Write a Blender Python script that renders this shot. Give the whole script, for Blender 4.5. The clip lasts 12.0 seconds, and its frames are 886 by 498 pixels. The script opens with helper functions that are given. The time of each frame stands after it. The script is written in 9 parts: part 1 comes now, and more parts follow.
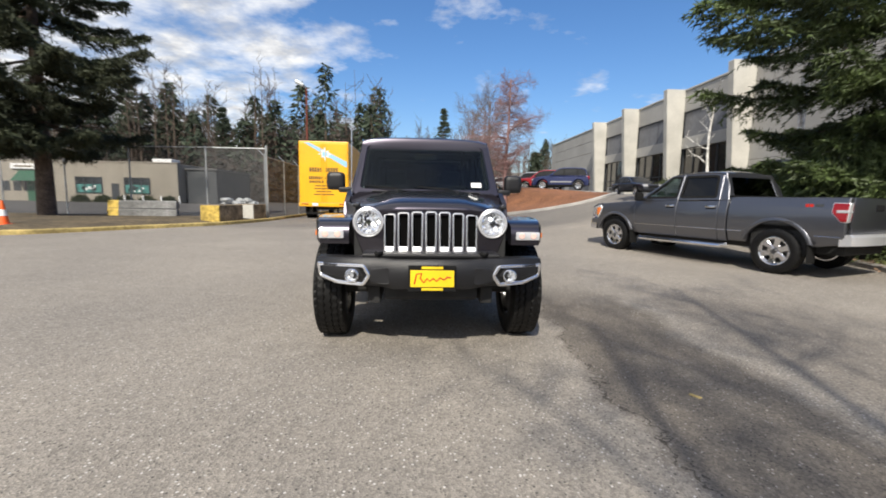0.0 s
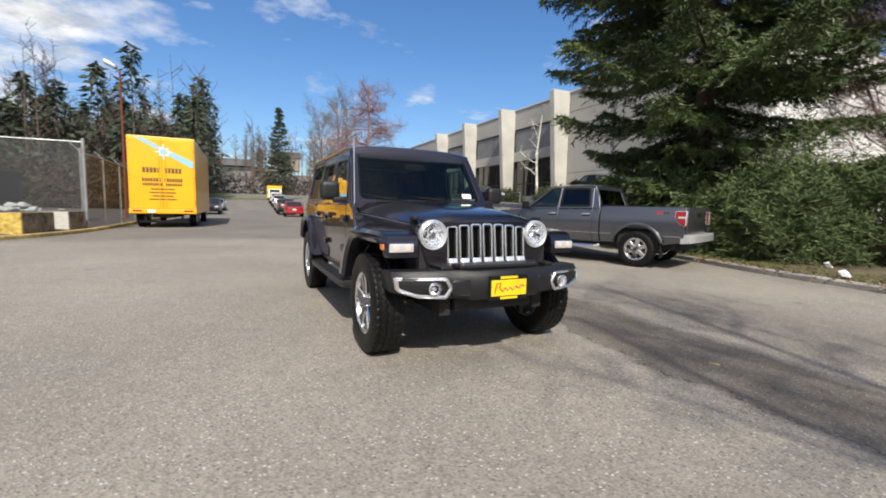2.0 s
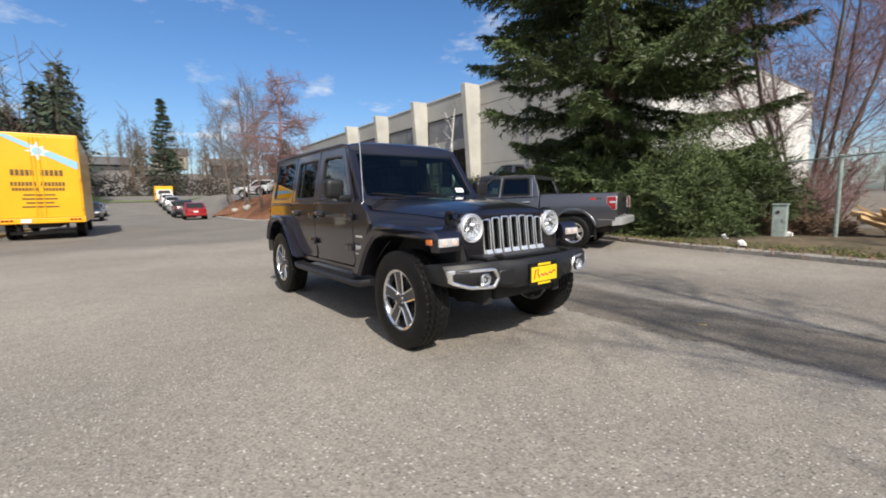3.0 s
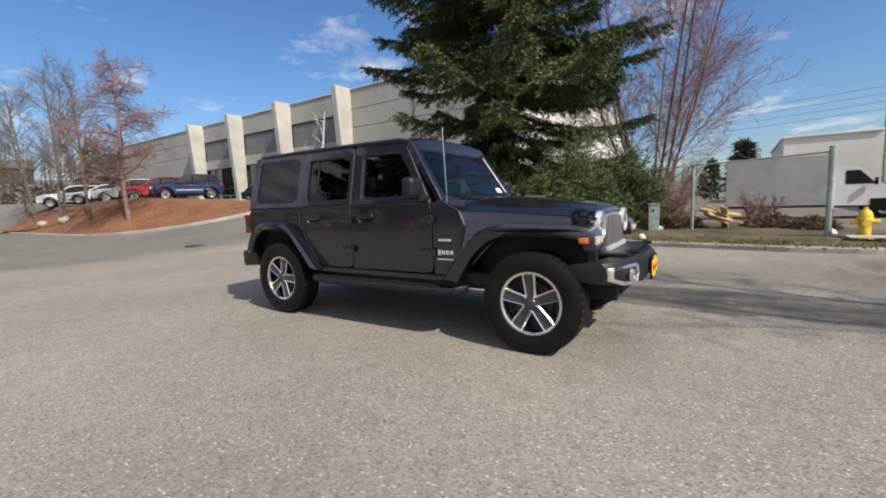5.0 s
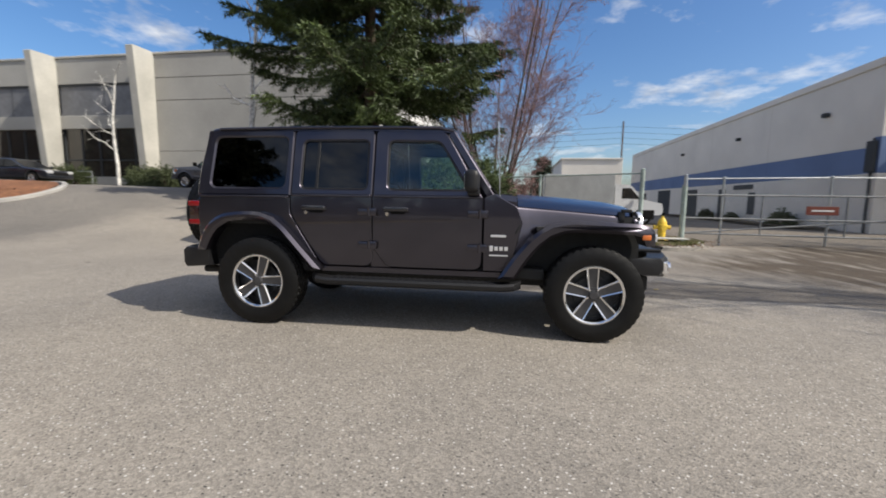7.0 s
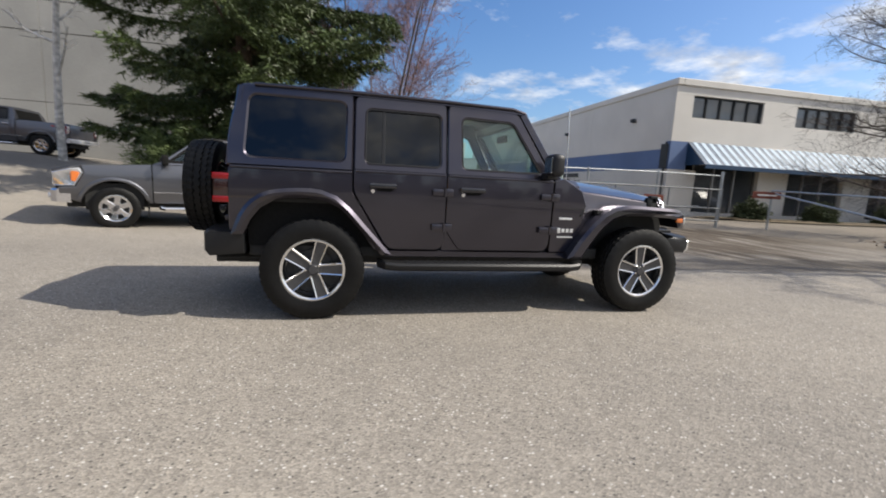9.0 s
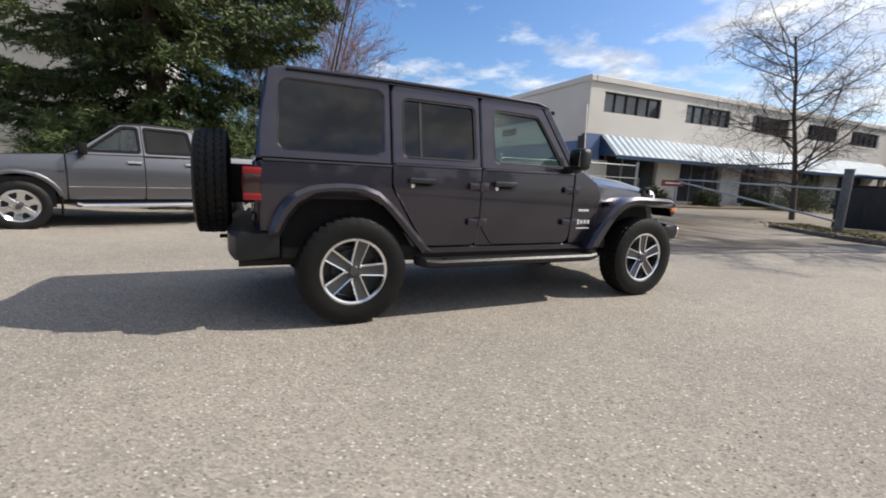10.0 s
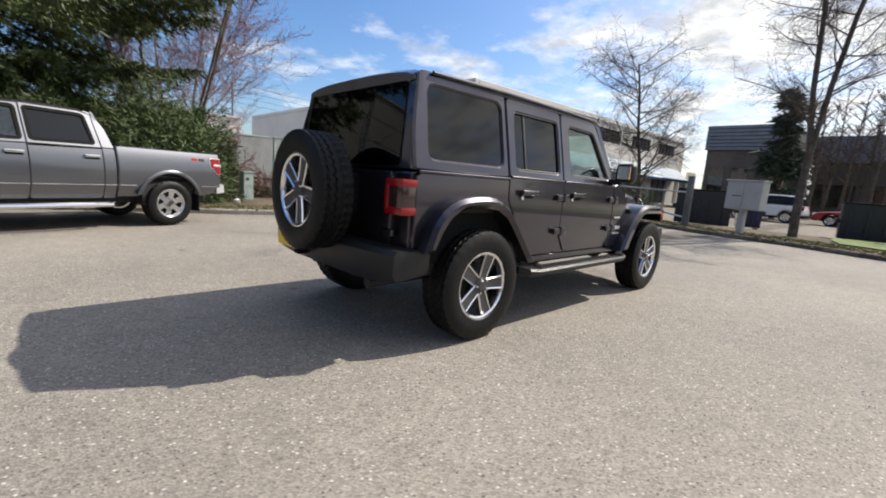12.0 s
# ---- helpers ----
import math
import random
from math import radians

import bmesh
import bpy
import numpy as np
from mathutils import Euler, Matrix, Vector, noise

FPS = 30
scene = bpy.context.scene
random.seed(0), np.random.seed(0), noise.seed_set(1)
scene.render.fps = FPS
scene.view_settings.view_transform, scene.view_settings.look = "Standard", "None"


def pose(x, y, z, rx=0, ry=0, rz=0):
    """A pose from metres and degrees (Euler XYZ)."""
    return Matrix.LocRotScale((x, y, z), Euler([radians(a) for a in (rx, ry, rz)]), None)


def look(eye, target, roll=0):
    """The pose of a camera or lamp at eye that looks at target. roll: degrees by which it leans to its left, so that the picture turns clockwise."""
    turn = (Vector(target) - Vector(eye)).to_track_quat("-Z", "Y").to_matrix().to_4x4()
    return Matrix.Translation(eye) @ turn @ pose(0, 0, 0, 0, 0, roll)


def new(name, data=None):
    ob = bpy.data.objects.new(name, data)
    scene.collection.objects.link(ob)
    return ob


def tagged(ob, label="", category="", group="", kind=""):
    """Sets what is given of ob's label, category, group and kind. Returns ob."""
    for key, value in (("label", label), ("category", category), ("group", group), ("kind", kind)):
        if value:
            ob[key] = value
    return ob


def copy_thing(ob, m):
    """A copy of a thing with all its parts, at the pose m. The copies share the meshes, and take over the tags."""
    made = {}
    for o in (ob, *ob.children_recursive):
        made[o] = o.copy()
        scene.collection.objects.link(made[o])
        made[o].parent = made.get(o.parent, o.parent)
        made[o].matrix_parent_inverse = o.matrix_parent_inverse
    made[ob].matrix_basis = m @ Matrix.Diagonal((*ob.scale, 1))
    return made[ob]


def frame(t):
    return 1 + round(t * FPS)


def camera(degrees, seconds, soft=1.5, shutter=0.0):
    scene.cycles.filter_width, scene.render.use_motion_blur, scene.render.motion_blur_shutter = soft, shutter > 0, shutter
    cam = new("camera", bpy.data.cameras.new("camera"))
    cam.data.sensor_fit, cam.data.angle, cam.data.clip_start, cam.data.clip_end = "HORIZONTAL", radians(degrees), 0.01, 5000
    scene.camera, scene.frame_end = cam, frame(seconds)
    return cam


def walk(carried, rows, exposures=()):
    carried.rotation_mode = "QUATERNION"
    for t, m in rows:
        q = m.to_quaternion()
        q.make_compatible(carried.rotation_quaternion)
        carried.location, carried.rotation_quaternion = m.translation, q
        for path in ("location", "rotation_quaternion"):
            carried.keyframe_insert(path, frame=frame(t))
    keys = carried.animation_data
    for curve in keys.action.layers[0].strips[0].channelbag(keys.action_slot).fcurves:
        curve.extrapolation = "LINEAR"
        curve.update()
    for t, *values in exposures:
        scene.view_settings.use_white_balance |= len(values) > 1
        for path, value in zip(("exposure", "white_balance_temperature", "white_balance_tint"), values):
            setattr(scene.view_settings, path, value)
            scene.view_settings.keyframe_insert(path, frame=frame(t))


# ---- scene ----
cam = camera(91.9, 12.0, soft=1.8, shutter=0.4)
METRES, EYE, TURN = 11.92, 1.168, -2.5
ROWS = [
    (0.0, 0.0, 0.0, 0.0, 0.12, -6.71, -1.03),
    (0.5, -0.0249, 0.0015, -0.001, -5.31, -6.15, -2.37),
    (1.0, -0.0617, 0.0049, -0.0001, -10.62, -5.09, -1.26),
    (1.5, -0.1011, 0.0055, 0.0008, -16.62, -6.31, -1.48),
    (2.0, -0.1402, 0.0179, 0.002, -21.31, -5.58, -1.22),
    (2.5, -0.1796, 0.0289, 0.0032, -27.47, -6.24, 0.52),
    (4.5, -0.3117, 0.1469, 0.0032, -48.48, -5.52, 1.27),
    (5.0, -0.3349, 0.1848, 0.0031, -53.1, -6.23, 2.0),
    (5.5, -0.3567, 0.2238, 0.0025, -57.97, -4.94, 0.66),
    (6.0, -0.3728, 0.2632, 0.0016, -64.63, -7.08, 0.45),
    (6.5, -0.3855, 0.306, 0.0014, -70.2, -5.69, 0.18),
    (7.0, -0.3946, 0.3462, 0.0014, -77.7, -6.65, -0.89),
]
LATE = [
    (8.8, (-4.445, 6.179, 1.133), (-2.489, 5.853, 0.872), 2.9),
    (9.0, (-4.408, 6.385, 1.137), (-2.475, 5.967, 0.834), 3.0),
    (9.5, (-4.217, 6.843, 1.127), (-2.349, 6.218, 0.78), 2.4),
    (10.0, (-4.031, 7.328, 1.128), (-2.225, 6.536, 0.795), 2.8),
    (10.5, (-3.798, 7.757, 1.129), (-2.051, 6.833, 0.824), 2.2),
    (11.0, (-3.548, 8.169, 1.137), (-1.884, 7.094, 0.858), 3.4),
    (11.5, (-3.309, 8.573, 1.14), (-1.729, 7.378, 0.861), 3.0),
    (12.0, (-2.981, 8.956, 1.151), (-1.525, 7.624, 0.828), 4.2),
]
EXPOSURES = [(0.0, 0.12), (2.5, 0.11), (5.0, 0.02), (7.0, 0.02), (9.5, 0.20), (12.0, 0.27)]
walk(cam, [(t, pose(0, 0, EYE, 0, 0, TURN) @ pose(METRES * x, METRES * y, METRES * z, 90 + pitch, roll, yaw)) for t, x, y, z, yaw, pitch, roll in ROWS]
     + [(t, look(e, g, r)) for t, e, g, r in LATE], EXPOSURES)

# ---- sky and sun ----
SUN_UP, SUN_AZ = 43.0, 194.5
sun_way = Vector((math.sin(radians(SUN_AZ)) * math.cos(radians(SUN_UP)), math.cos(radians(SUN_AZ)) * math.cos(radians(SUN_UP)), math.sin(radians(SUN_UP))))
sun = new("sun", bpy.data.lights.new("sun", "SUN"))
sun.data.energy, sun.data.angle, sun.data.color = 5.0, radians(0.5), (1.0, 0.935, 0.825)
sun.matrix_world = look(sun_way * 50, (0, 0, 0))

world = bpy.data.worlds.new("world")
scene.world = world
world.use_nodes = True
wt = world.node_tree
for n in list(wt.nodes):
    wt.nodes.remove(n)


def wn(kind, **kw):
    n = wt.nodes.new(kind)
    for k, v in kw.items():
        if k == "op":
            n.operation = v
        elif k == "scale":
            n.inputs["Scale"].default_value = v
        elif k == "detail":
            n.inputs["Detail"].default_value = v
        elif k == "rough":
            n.inputs["Roughness"].default_value = v
    return n


w_out = wn("ShaderNodeOutputWorld")
w_bg = wn("ShaderNodeBackground")
w_bg.inputs["Strength"].default_value = 0.08
w_sky = wn("ShaderNodeTexSky")
w_sky.sky_type, w_sky.sun_disc = "NISHITA", False
w_sky.sun_elevation, w_sky.sun_rotation = radians(SUN_UP), radians(SUN_AZ)
w_sky.air_density, w_sky.dust_density, w_sky.ozone_density = 1.0, 1.7, 4.0
w_co = wn("ShaderNodeTexCoord")
w_sep = wn("ShaderNodeSeparateXYZ")
wt.links.new(w_co.outputs["Generated"], w_sep.inputs[0])
# clouds lie on a flat layer: the direction is divided by its height
w_h = wn("ShaderNodeMath", op="MAXIMUM")
w_h.inputs[1].default_value = 0.0
wt.links.new(w_sep.outputs["Z"], w_h.inputs[0])
w_h2 = wn("ShaderNodeMath", op="ADD")
w_h2.inputs[1].default_value = 0.16
wt.links.new(w_h.outputs[0], w_h2.inputs[0])
w_div = wn("ShaderNodeVectorMath", op="DIVIDE")
wt.links.new(w_co.outputs["Generated"], w_div.inputs[0])
w_comb = wn("ShaderNodeCombineXYZ")
for i in range(3):
    wt.links.new(w_h2.outputs[0], w_comb.inputs[i])
wt.links.new(w_comb.outputs[0], w_div.inputs[1])
w_no = wn("ShaderNodeTexNoise", scale=2.6, detail=8.0, rough=0.6)
wt.links.new(w_div.outputs[0], w_no.inputs["Vector"])
# cloudier towards the west and the south, clear overhead and to the east
w_dot = wn("ShaderNodeVectorMath", op="DOT_PRODUCT")
w_dot.inputs[1].default_value = (-0.55, -0.75, -0.25)
wt.links.new(w_co.outputs["Generated"], w_dot.inputs[0])
w_m = wn("ShaderNodeMath", op="MULTIPLY_ADD")
w_m.inputs[1].default_value, w_m.inputs[2].default_value = 0.05, -0.015
wt.links.new(w_dot.outputs["Value"], w_m.inputs[0])
w_add = wn("ShaderNodeMath", op="ADD")
wt.links.new(w_no.outputs["Fac"], w_add.inputs[0])
# two broad banks of cloud: north-west, and south round the sun
w_sum = w_m.outputs[0]
for way, lo, amount in (((-0.50, 0.80, 0.34), 0.885, 0.22), ((0.05, -0.92, 0.38), 0.76, 0.20), ((0.75, -0.64, 0.16), 0.93, 0.05), ((-0.68, -0.60, 0.42), 0.76, 0.15), ((-0.93, 0.05, 0.36), 0.62, 0.09), ((-0.1, 0.15, 1.0), 0.78, 0.24)):
    w_d = wn("ShaderNodeVectorMath", op="DOT_PRODUCT")
    w_d.inputs[1].default_value = way
    wt.links.new(w_co.outputs["Generated"], w_d.inputs[0])
    w_r = wn("ShaderNodeMapRange")
    w_r.interpolation_type = "SMOOTHSTEP"
    w_r.inputs["From Min"].default_value, w_r.inputs["From Max"].default_value, w_r.inputs["To Max"].default_value = lo, 1.0, amount
    wt.links.new(w_d.outputs["Value"], w_r.inputs["Value"])
    w_a2 = wn("ShaderNodeMath", op="ADD")
    wt.links.new(w_sum, w_a2.inputs[0])
    wt.links.new(w_r.outputs[0], w_a2.inputs[1])
    w_sum = w_a2.outputs[0]
wt.links.new(w_sum, w_add.inputs[1])
w_ramp = wn("ShaderNodeValToRGB")
w_ramp.color_ramp.elements[0].position, w_ramp.color_ramp.elements[1].position = 0.51, 0.75
wt.links.new(w_add.outputs[0], w_ramp.inputs[0])
w_mix = wn("ShaderNodeMix")
w_mix.data_type = "RGBA"
# thick cloud is greyer than its bright edges
w_no2 = wn("ShaderNodeTexNoise", scale=5.5, detail=6.0, rough=0.6)
wt.links.new(w_div.outputs[0], w_no2.inputs["Vector"])
w_grey = wn("ShaderNodeValToRGB")
w_grey.color_ramp.elements[0].position, w_grey.color_ramp.elements[1].position = 0.42, 0.62
w_grey.color_ramp.elements[0].color, w_grey.color_ramp.elements[1].color = (1, 1, 1, 1), (0.60, 0.615, 0.65, 1)
wt.links.new(w_no2.outputs["Fac"], w_grey.inputs[0])
w_lit = wn("ShaderNodeVectorMath", op="SCALE")
w_lit.inputs["Scale"].default_value = 12.3
wt.links.new(w_grey.outputs["Color"], w_lit.inputs[0])
wt.links.new(w_lit.outputs[0], w_mix.inputs["B"])
wt.links.new(w_ramp.outputs["Color"], w_mix.inputs["Factor"])
w_deep = wn("ShaderNodeHueSaturation")
w_deep.inputs["Saturation"].default_value, w_deep.inputs["Value"].default_value = 1.2, 1.84
w_deep.inputs["Hue"].default_value = 0.504
wt.links.new(w_sky.outputs[0], w_deep.inputs["Color"])
wt.links.new(w_deep.outputs[0], w_mix.inputs["A"])
wt.links.new(w_mix.outputs["Result"], w_bg.inputs["Color"])
wt.links.new(w_bg.outputs[0], w_out.inputs[0])

# ---- materials ----
def pmat(name, col, rough=0.5, metal=0.0, grain=0.0, grain_scale=40.0, stain=0.0, stain_scale=1.5, bump=0.0, bump_scale=60.0, coat=0.0, spec=0.5, rand=0.0, rough_var=0.0):
    """Principled surface whose colour varies at two scales, with fine relief."""
    m = bpy.data.materials.new(name)
    m.use_nodes = True
    nt = m.node_tree
    b = nt.nodes["Principled BSDF"]
    b.inputs["Roughness"].default_value, b.inputs["Metallic"].default_value = rough, metal
    b.inputs["Specular IOR Level"].default_value = spec
    b.inputs["Coat Weight"].default_value, b.inputs["Coat Roughness"].default_value, b.inputs["Coat IOR"].default_value = coat, 0.045, 1.43
    co = nt.nodes.new("ShaderNodeTexCoord")

    def noise_at(scale, detail=4.0):
        n = nt.nodes.new("ShaderNodeTexNoise")
        n.inputs["Scale"].default_value, n.inputs["Detail"].default_value = scale, detail
        nt.links.new(co.outputs["Object"], n.inputs["Vector"])
        return n.outputs["Fac"]

    value = None
    for amount, scale in ((grain, grain_scale), (stain, stain_scale)):
        if amount:
            mr = nt.nodes.new("ShaderNodeMapRange")
            mr.inputs["From Min"].default_value, mr.inputs["From Max"].default_value = 0.3, 0.7
            mr.inputs["To Min"].default_value, mr.inputs["To Max"].default_value = 1 - amount, 1 + amount
            nt.links.new(noise_at(scale), mr.inputs["Value"])
            if value is None:
                value = mr.outputs[0]
            else:
                mu = nt.nodes.new("ShaderNodeMath")
                mu.operation = "MULTIPLY"
                nt.links.new(value, mu.inputs[0])
                nt.links.new(mr.outputs[0], mu.inputs[1])
                value = mu.outputs[0]
    if rand:
        info = nt.nodes.new("ShaderNodeObjectInfo")
        geo = nt.nodes.new("ShaderNodeNewGeometry")
        ad = nt.nodes.new("ShaderNodeMath")
        ad.operation = "ADD"
        nt.links.new(info.outputs["Random"], ad.inputs[0])
        nt.links.new(geo.outputs["Random Per Island"], ad.inputs[1])
        mr = nt.nodes.new("ShaderNodeMapRange")
        mr.inputs["From Max"].default_value = 2.0
        mr.inputs["To Min"].default_value, mr.inputs["To Max"].default_value = 1 - rand, 1 + rand
        nt.links.new(ad.outputs[0], mr.inputs["Value"])
        if value is None:
            value = mr.outputs[0]
        else:
            mu = nt.nodes.new("ShaderNodeMath")
            mu.operation = "MULTIPLY"
            nt.links.new(value, mu.inputs[0])
            nt.links.new(mr.outputs[0], mu.inputs[1])
            value = mu.outputs[0]
    if value is None:
        b.inputs["Base Color"].default_value = (*col, 1)
    else:
        vm = nt.nodes.new("ShaderNodeVectorMath")
        vm.operation = "SCALE"
        vm.inputs[0].default_value = col
        nt.links.new(value, vm.inputs["Scale"])
        nt.links.new(vm.outputs[0], b.inputs["Base Color"])
    if rough_var:
        mr = nt.nodes.new("ShaderNodeMapRange")
        mr.inputs["To Min"].default_value, mr.inputs["To Max"].default_value = rough - rough_var, rough + rough_var
        nt.links.new(noise_at(3.0), mr.inputs["Value"])
        nt.links.new(mr.outputs[0], b.inputs["Roughness"])
    if bump:
        bp = nt.nodes.new("ShaderNodeBump")
        bp.inputs["Strength"].default_value, bp.inputs["Distance"].default_value = bump, 0.01
        nt.links.new(noise_at(bump_scale, 6.0), bp.inputs["Height"])
        nt.links.new(bp.outputs[0], b.inputs["Normal"])
    return m


def glass_mat(name, tint, gloss=1.0, ior=1.5):
    """Thin pane: tinted see-through with a Fresnel reflection."""
    m = bpy.data.materials.new(name)
    m.use_nodes = True
    nt = m.node_tree
    for n in list(nt.nodes):
        nt.nodes.remove(n)
    out, mix = nt.nodes.new("ShaderNodeOutputMaterial"), nt.nodes.new("ShaderNodeMixShader")
    tr, gl, fr = nt.nodes.new("ShaderNodeBsdfTransparent"), nt.nodes.new("ShaderNodeBsdfGlossy"), nt.nodes.new("ShaderNodeLayerWeight")
    tr.inputs["Color"].default_value = (*tint, 1)
    gl.inputs["Roughness"].default_value, gl.inputs["Color"].default_value = 0.02, (gloss, gloss, gloss, 1)
    fr.inputs["Blend"].default_value = 0.5
    f0 = ((ior - 1) / (ior + 1)) ** 2
    pw, sc = nt.nodes.new("ShaderNodeMath"), nt.nodes.new("ShaderNodeMath")
    pw.operation, sc.operation = "POWER", "MULTIPLY_ADD"
    pw.inputs[1].default_value, sc.inputs[1].default_value, sc.inputs[2].default_value = 5.0, 1 - f0, f0
    nt.links.new(fr.outputs["Facing"], pw.inputs[0])
    nt.links.new(pw.outputs[0], sc.inputs[0])
    nt.links.new(sc.outputs[0], mix.inputs[0])
    nt.links.new(tr.outputs[0], mix.inputs[1])
    nt.links.new(gl.outputs[0], mix.inputs[2])
    nt.links.new(mix.outputs[0], out.inputs[0])
    return m


M_PAINT = pmat("granite_metallic_paint", (0.054, 0.049, 0.063), rough=0.28, metal=0.88, grain=0.12, grain_scale=900, coat=1.0, stain=0.05)
M_PLASTIC = pmat("black_grained_plastic", (0.013, 0.013, 0.0145), rough=0.42, spec=0.42, grain=0.15, grain_scale=300, bump=0.15, bump_scale=700)
M_RUBBER = pmat("tyre_rubber", (0.0065, 0.0063, 0.0062), rough=0.5, spec=0.24, grain=0.2, grain_scale=60, stain=0.3, stain_scale=6, bump=0.15, bump_scale=200)
M_CHROME = pmat("bright_chrome", (0.78, 0.78, 0.8), rough=0.08, metal=1.0)
M_SILVER = pmat("satin_silver", (0.88, 0.88, 0.89), rough=0.30, metal=0.72)
M_BRIGHT = pmat("bright_satin_trim", (0.86, 0.86, 0.87), rough=0.2, metal=0.9)
M_ALLOY = pmat("polished_alloy", (0.84, 0.84, 0.85), rough=0.18, metal=1.0, grain=0.05)
M_ALLOY_DARK = pmat("grey_painted_alloy", (0.105, 0.105, 0.11), rough=0.3, metal=0.8)
M_SPOKEDARK = pmat("dark_grey_spoke_pocket", (0.075, 0.075, 0.08), rough=0.32, metal=0.5, grain=0.1, coat=0.3)
M_BLACK = pmat("matte_black", (0.011, 0.011, 0.011), rough=0.85, grain=0.2, spec=0.15)
M_BRAKE = pmat("dull_brake_iron", (0.05, 0.05, 0.05), rough=0.45, metal=0.6, grain=0.3, grain_scale=25)
M_UNDER = pmat("underbody_black", (0.015, 0.015, 0.015), rough=0.7, grain=0.3, grain_scale=12)
M_GLASS = glass_mat("clear_car_glass", (0.86, 0.95, 0.93), ior=1.55)
M_TINT = glass_mat("privacy_glass", (0.03, 0.032, 0.038), ior=1.53)
M_SHIELD = glass_mat("windscreen_glass", (0.56, 0.65, 0.62), ior=1.38)
M_LAMPGLASS = glass_mat("lamp_cover_glass", (0.95, 0.96, 0.97), ior=1.3)
M_VOID = pmat("deep_black_mesh", (0.004, 0.004, 0.004), rough=0.9, spec=0.02)
M_RED = pmat("red_lamp_lens", (0.24, 0.004, 0.006), rough=0.2, coat=0.25)
M_REDDARK = pmat("smoked_lamp_lens", (0.03, 0.012, 0.012), rough=0.15, coat=0.8)
M_AMBER = pmat("amber_lamp_lens", (0.72, 0.19, 0.04), rough=0.12, coat=0.8)
M_BOWL = pmat("faceted_reflector", (0.84, 0.85, 0.87), rough=0.18, metal=0.75)
M_LENS = pmat("clear_lamp_lens", (0.74, 0.74, 0.76), rough=0.14, metal=0.4, coat=1.0)
M_BULB = pmat("pinkish_bulb_glass", (0.8, 0.55, 0.48), rough=0.12, coat=1.0)
M_YELLOWPLATE = pmat("yellow_plate", (0.9, 0.62, 0.02), rough=0.35)
M_REDINK = pmat("red_ink", (0.55, 0.02, 0.01), rough=0.4)
M_WHITE = pmat("white_card", (0.8, 0.8, 0.78), rough=0.6)
M_SEAT = pmat("black_seat_fabric", (0.03, 0.03, 0.032), rough=0.9, grain=0.2, grain_scale=200)
M_GREYPAINT = pmat("sterling_grey_paint", (0.138, 0.141, 0.158), rough=0.36, metal=0.85, grain=0.1, grain_scale=900, coat=1.0)
M_CONCRETE = pmat("weathered_concrete", (0.40, 0.385, 0.36), rough=0.85, grain=0.1, grain_scale=25, stain=0.22, stain_scale=0.8, bump=0.3, bump_scale=40)
M_KERBDARK = pmat("stained_kerb_concrete", (0.13, 0.12, 0.105), rough=0.9, grain=0.3, grain_scale=12, stain=0.4, stain_scale=1.2, bump=0.4, bump_scale=30)
M_KERB = pmat("kerb_concrete", (0.30, 0.28, 0.25), rough=0.9, grain=0.2, grain_scale=20, stain=0.3, stain_scale=1.2, bump=0.4, bump_scale=30)
M_KERBYELLOW = pmat("worn_yellow_kerb_paint", (0.42, 0.32, 0.12), rough=0.8, grain=0.3, grain_scale=9, stain=0.3, stain_scale=1.5, bump=0.3, bump_scale=30)
M_YELLOWWORN = pmat("worn_yellow_paint", (0.44, 0.31, 0.07), rough=0.85, grain=0.4, grain_scale=8, stain=0.45, stain_scale=2.5, bump=0.3, bump_scale=20)
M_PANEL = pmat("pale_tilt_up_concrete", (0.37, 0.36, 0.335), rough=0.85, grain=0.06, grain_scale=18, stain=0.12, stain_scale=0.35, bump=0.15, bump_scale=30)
# panel concrete again, made paler to hold the sun on the south end
M_PANELSUN = pmat("tilt_up_concrete_sunlit_tone", (0.62, 0.61, 0.585), rough=0.85, grain=0.06, grain_scale=18, stain=0.1, stain_scale=0.35, bump=0.15, bump_scale=30)
M_FIN = pmat("cream_concrete_fin", (0.47, 0.455, 0.41), rough=0.85, grain=0.08, grain_scale=14, stain=0.14, stain_scale=0.6, bump=0.2, bump_scale=25)
M_LOUVRE = pmat("grey_spandrel_panel", (0.16, 0.165, 0.18), rough=0.5, grain=0.1, grain_scale=4, stain=0.15)
M_DARKGLASS = pmat("dark_bronze_glass", (0.03, 0.025, 0.022), rough=0.06, coat=1.0, stain=0.3, stain_scale=0.7)
M_CARGLASS = pmat("dark_car_window", (0.012, 0.013, 0.015), rough=0.12, spec=0.35)
M_SHOPGLASS = pmat("shop_window_glass", (0.05, 0.055, 0.06), rough=0.05, coat=1.0, stain=0.4, stain_scale=0.6)
M_CREAM = pmat("cream_stucco", (0.70, 0.665, 0.61), rough=0.9, grain=0.05, grain_scale=30, stain=0.07, stain_scale=0.4, bump=0.15, bump_scale=60)
M_BLUESTRIPE = pmat("blue_wall_paint", (0.13, 0.19, 0.34), rough=0.85, grain=0.06, grain_scale=30, stain=0.1, stain_scale=0.5)
M_AWNBLUE = pmat("blue_awning_metal", (0.014, 0.045, 0.10), rough=0.5, grain=0.08, stain=0.12)
M_AWNWHITE = pmat("pale_blue_awning_metal", (0.42, 0.50, 0.58), rough=0.65, spec=0.15, grain=0.05, stain=0.1)
M_ALUMIN = pmat("dull_aluminium_frame", (0.3, 0.3, 0.3), rough=0.4, metal=0.8)
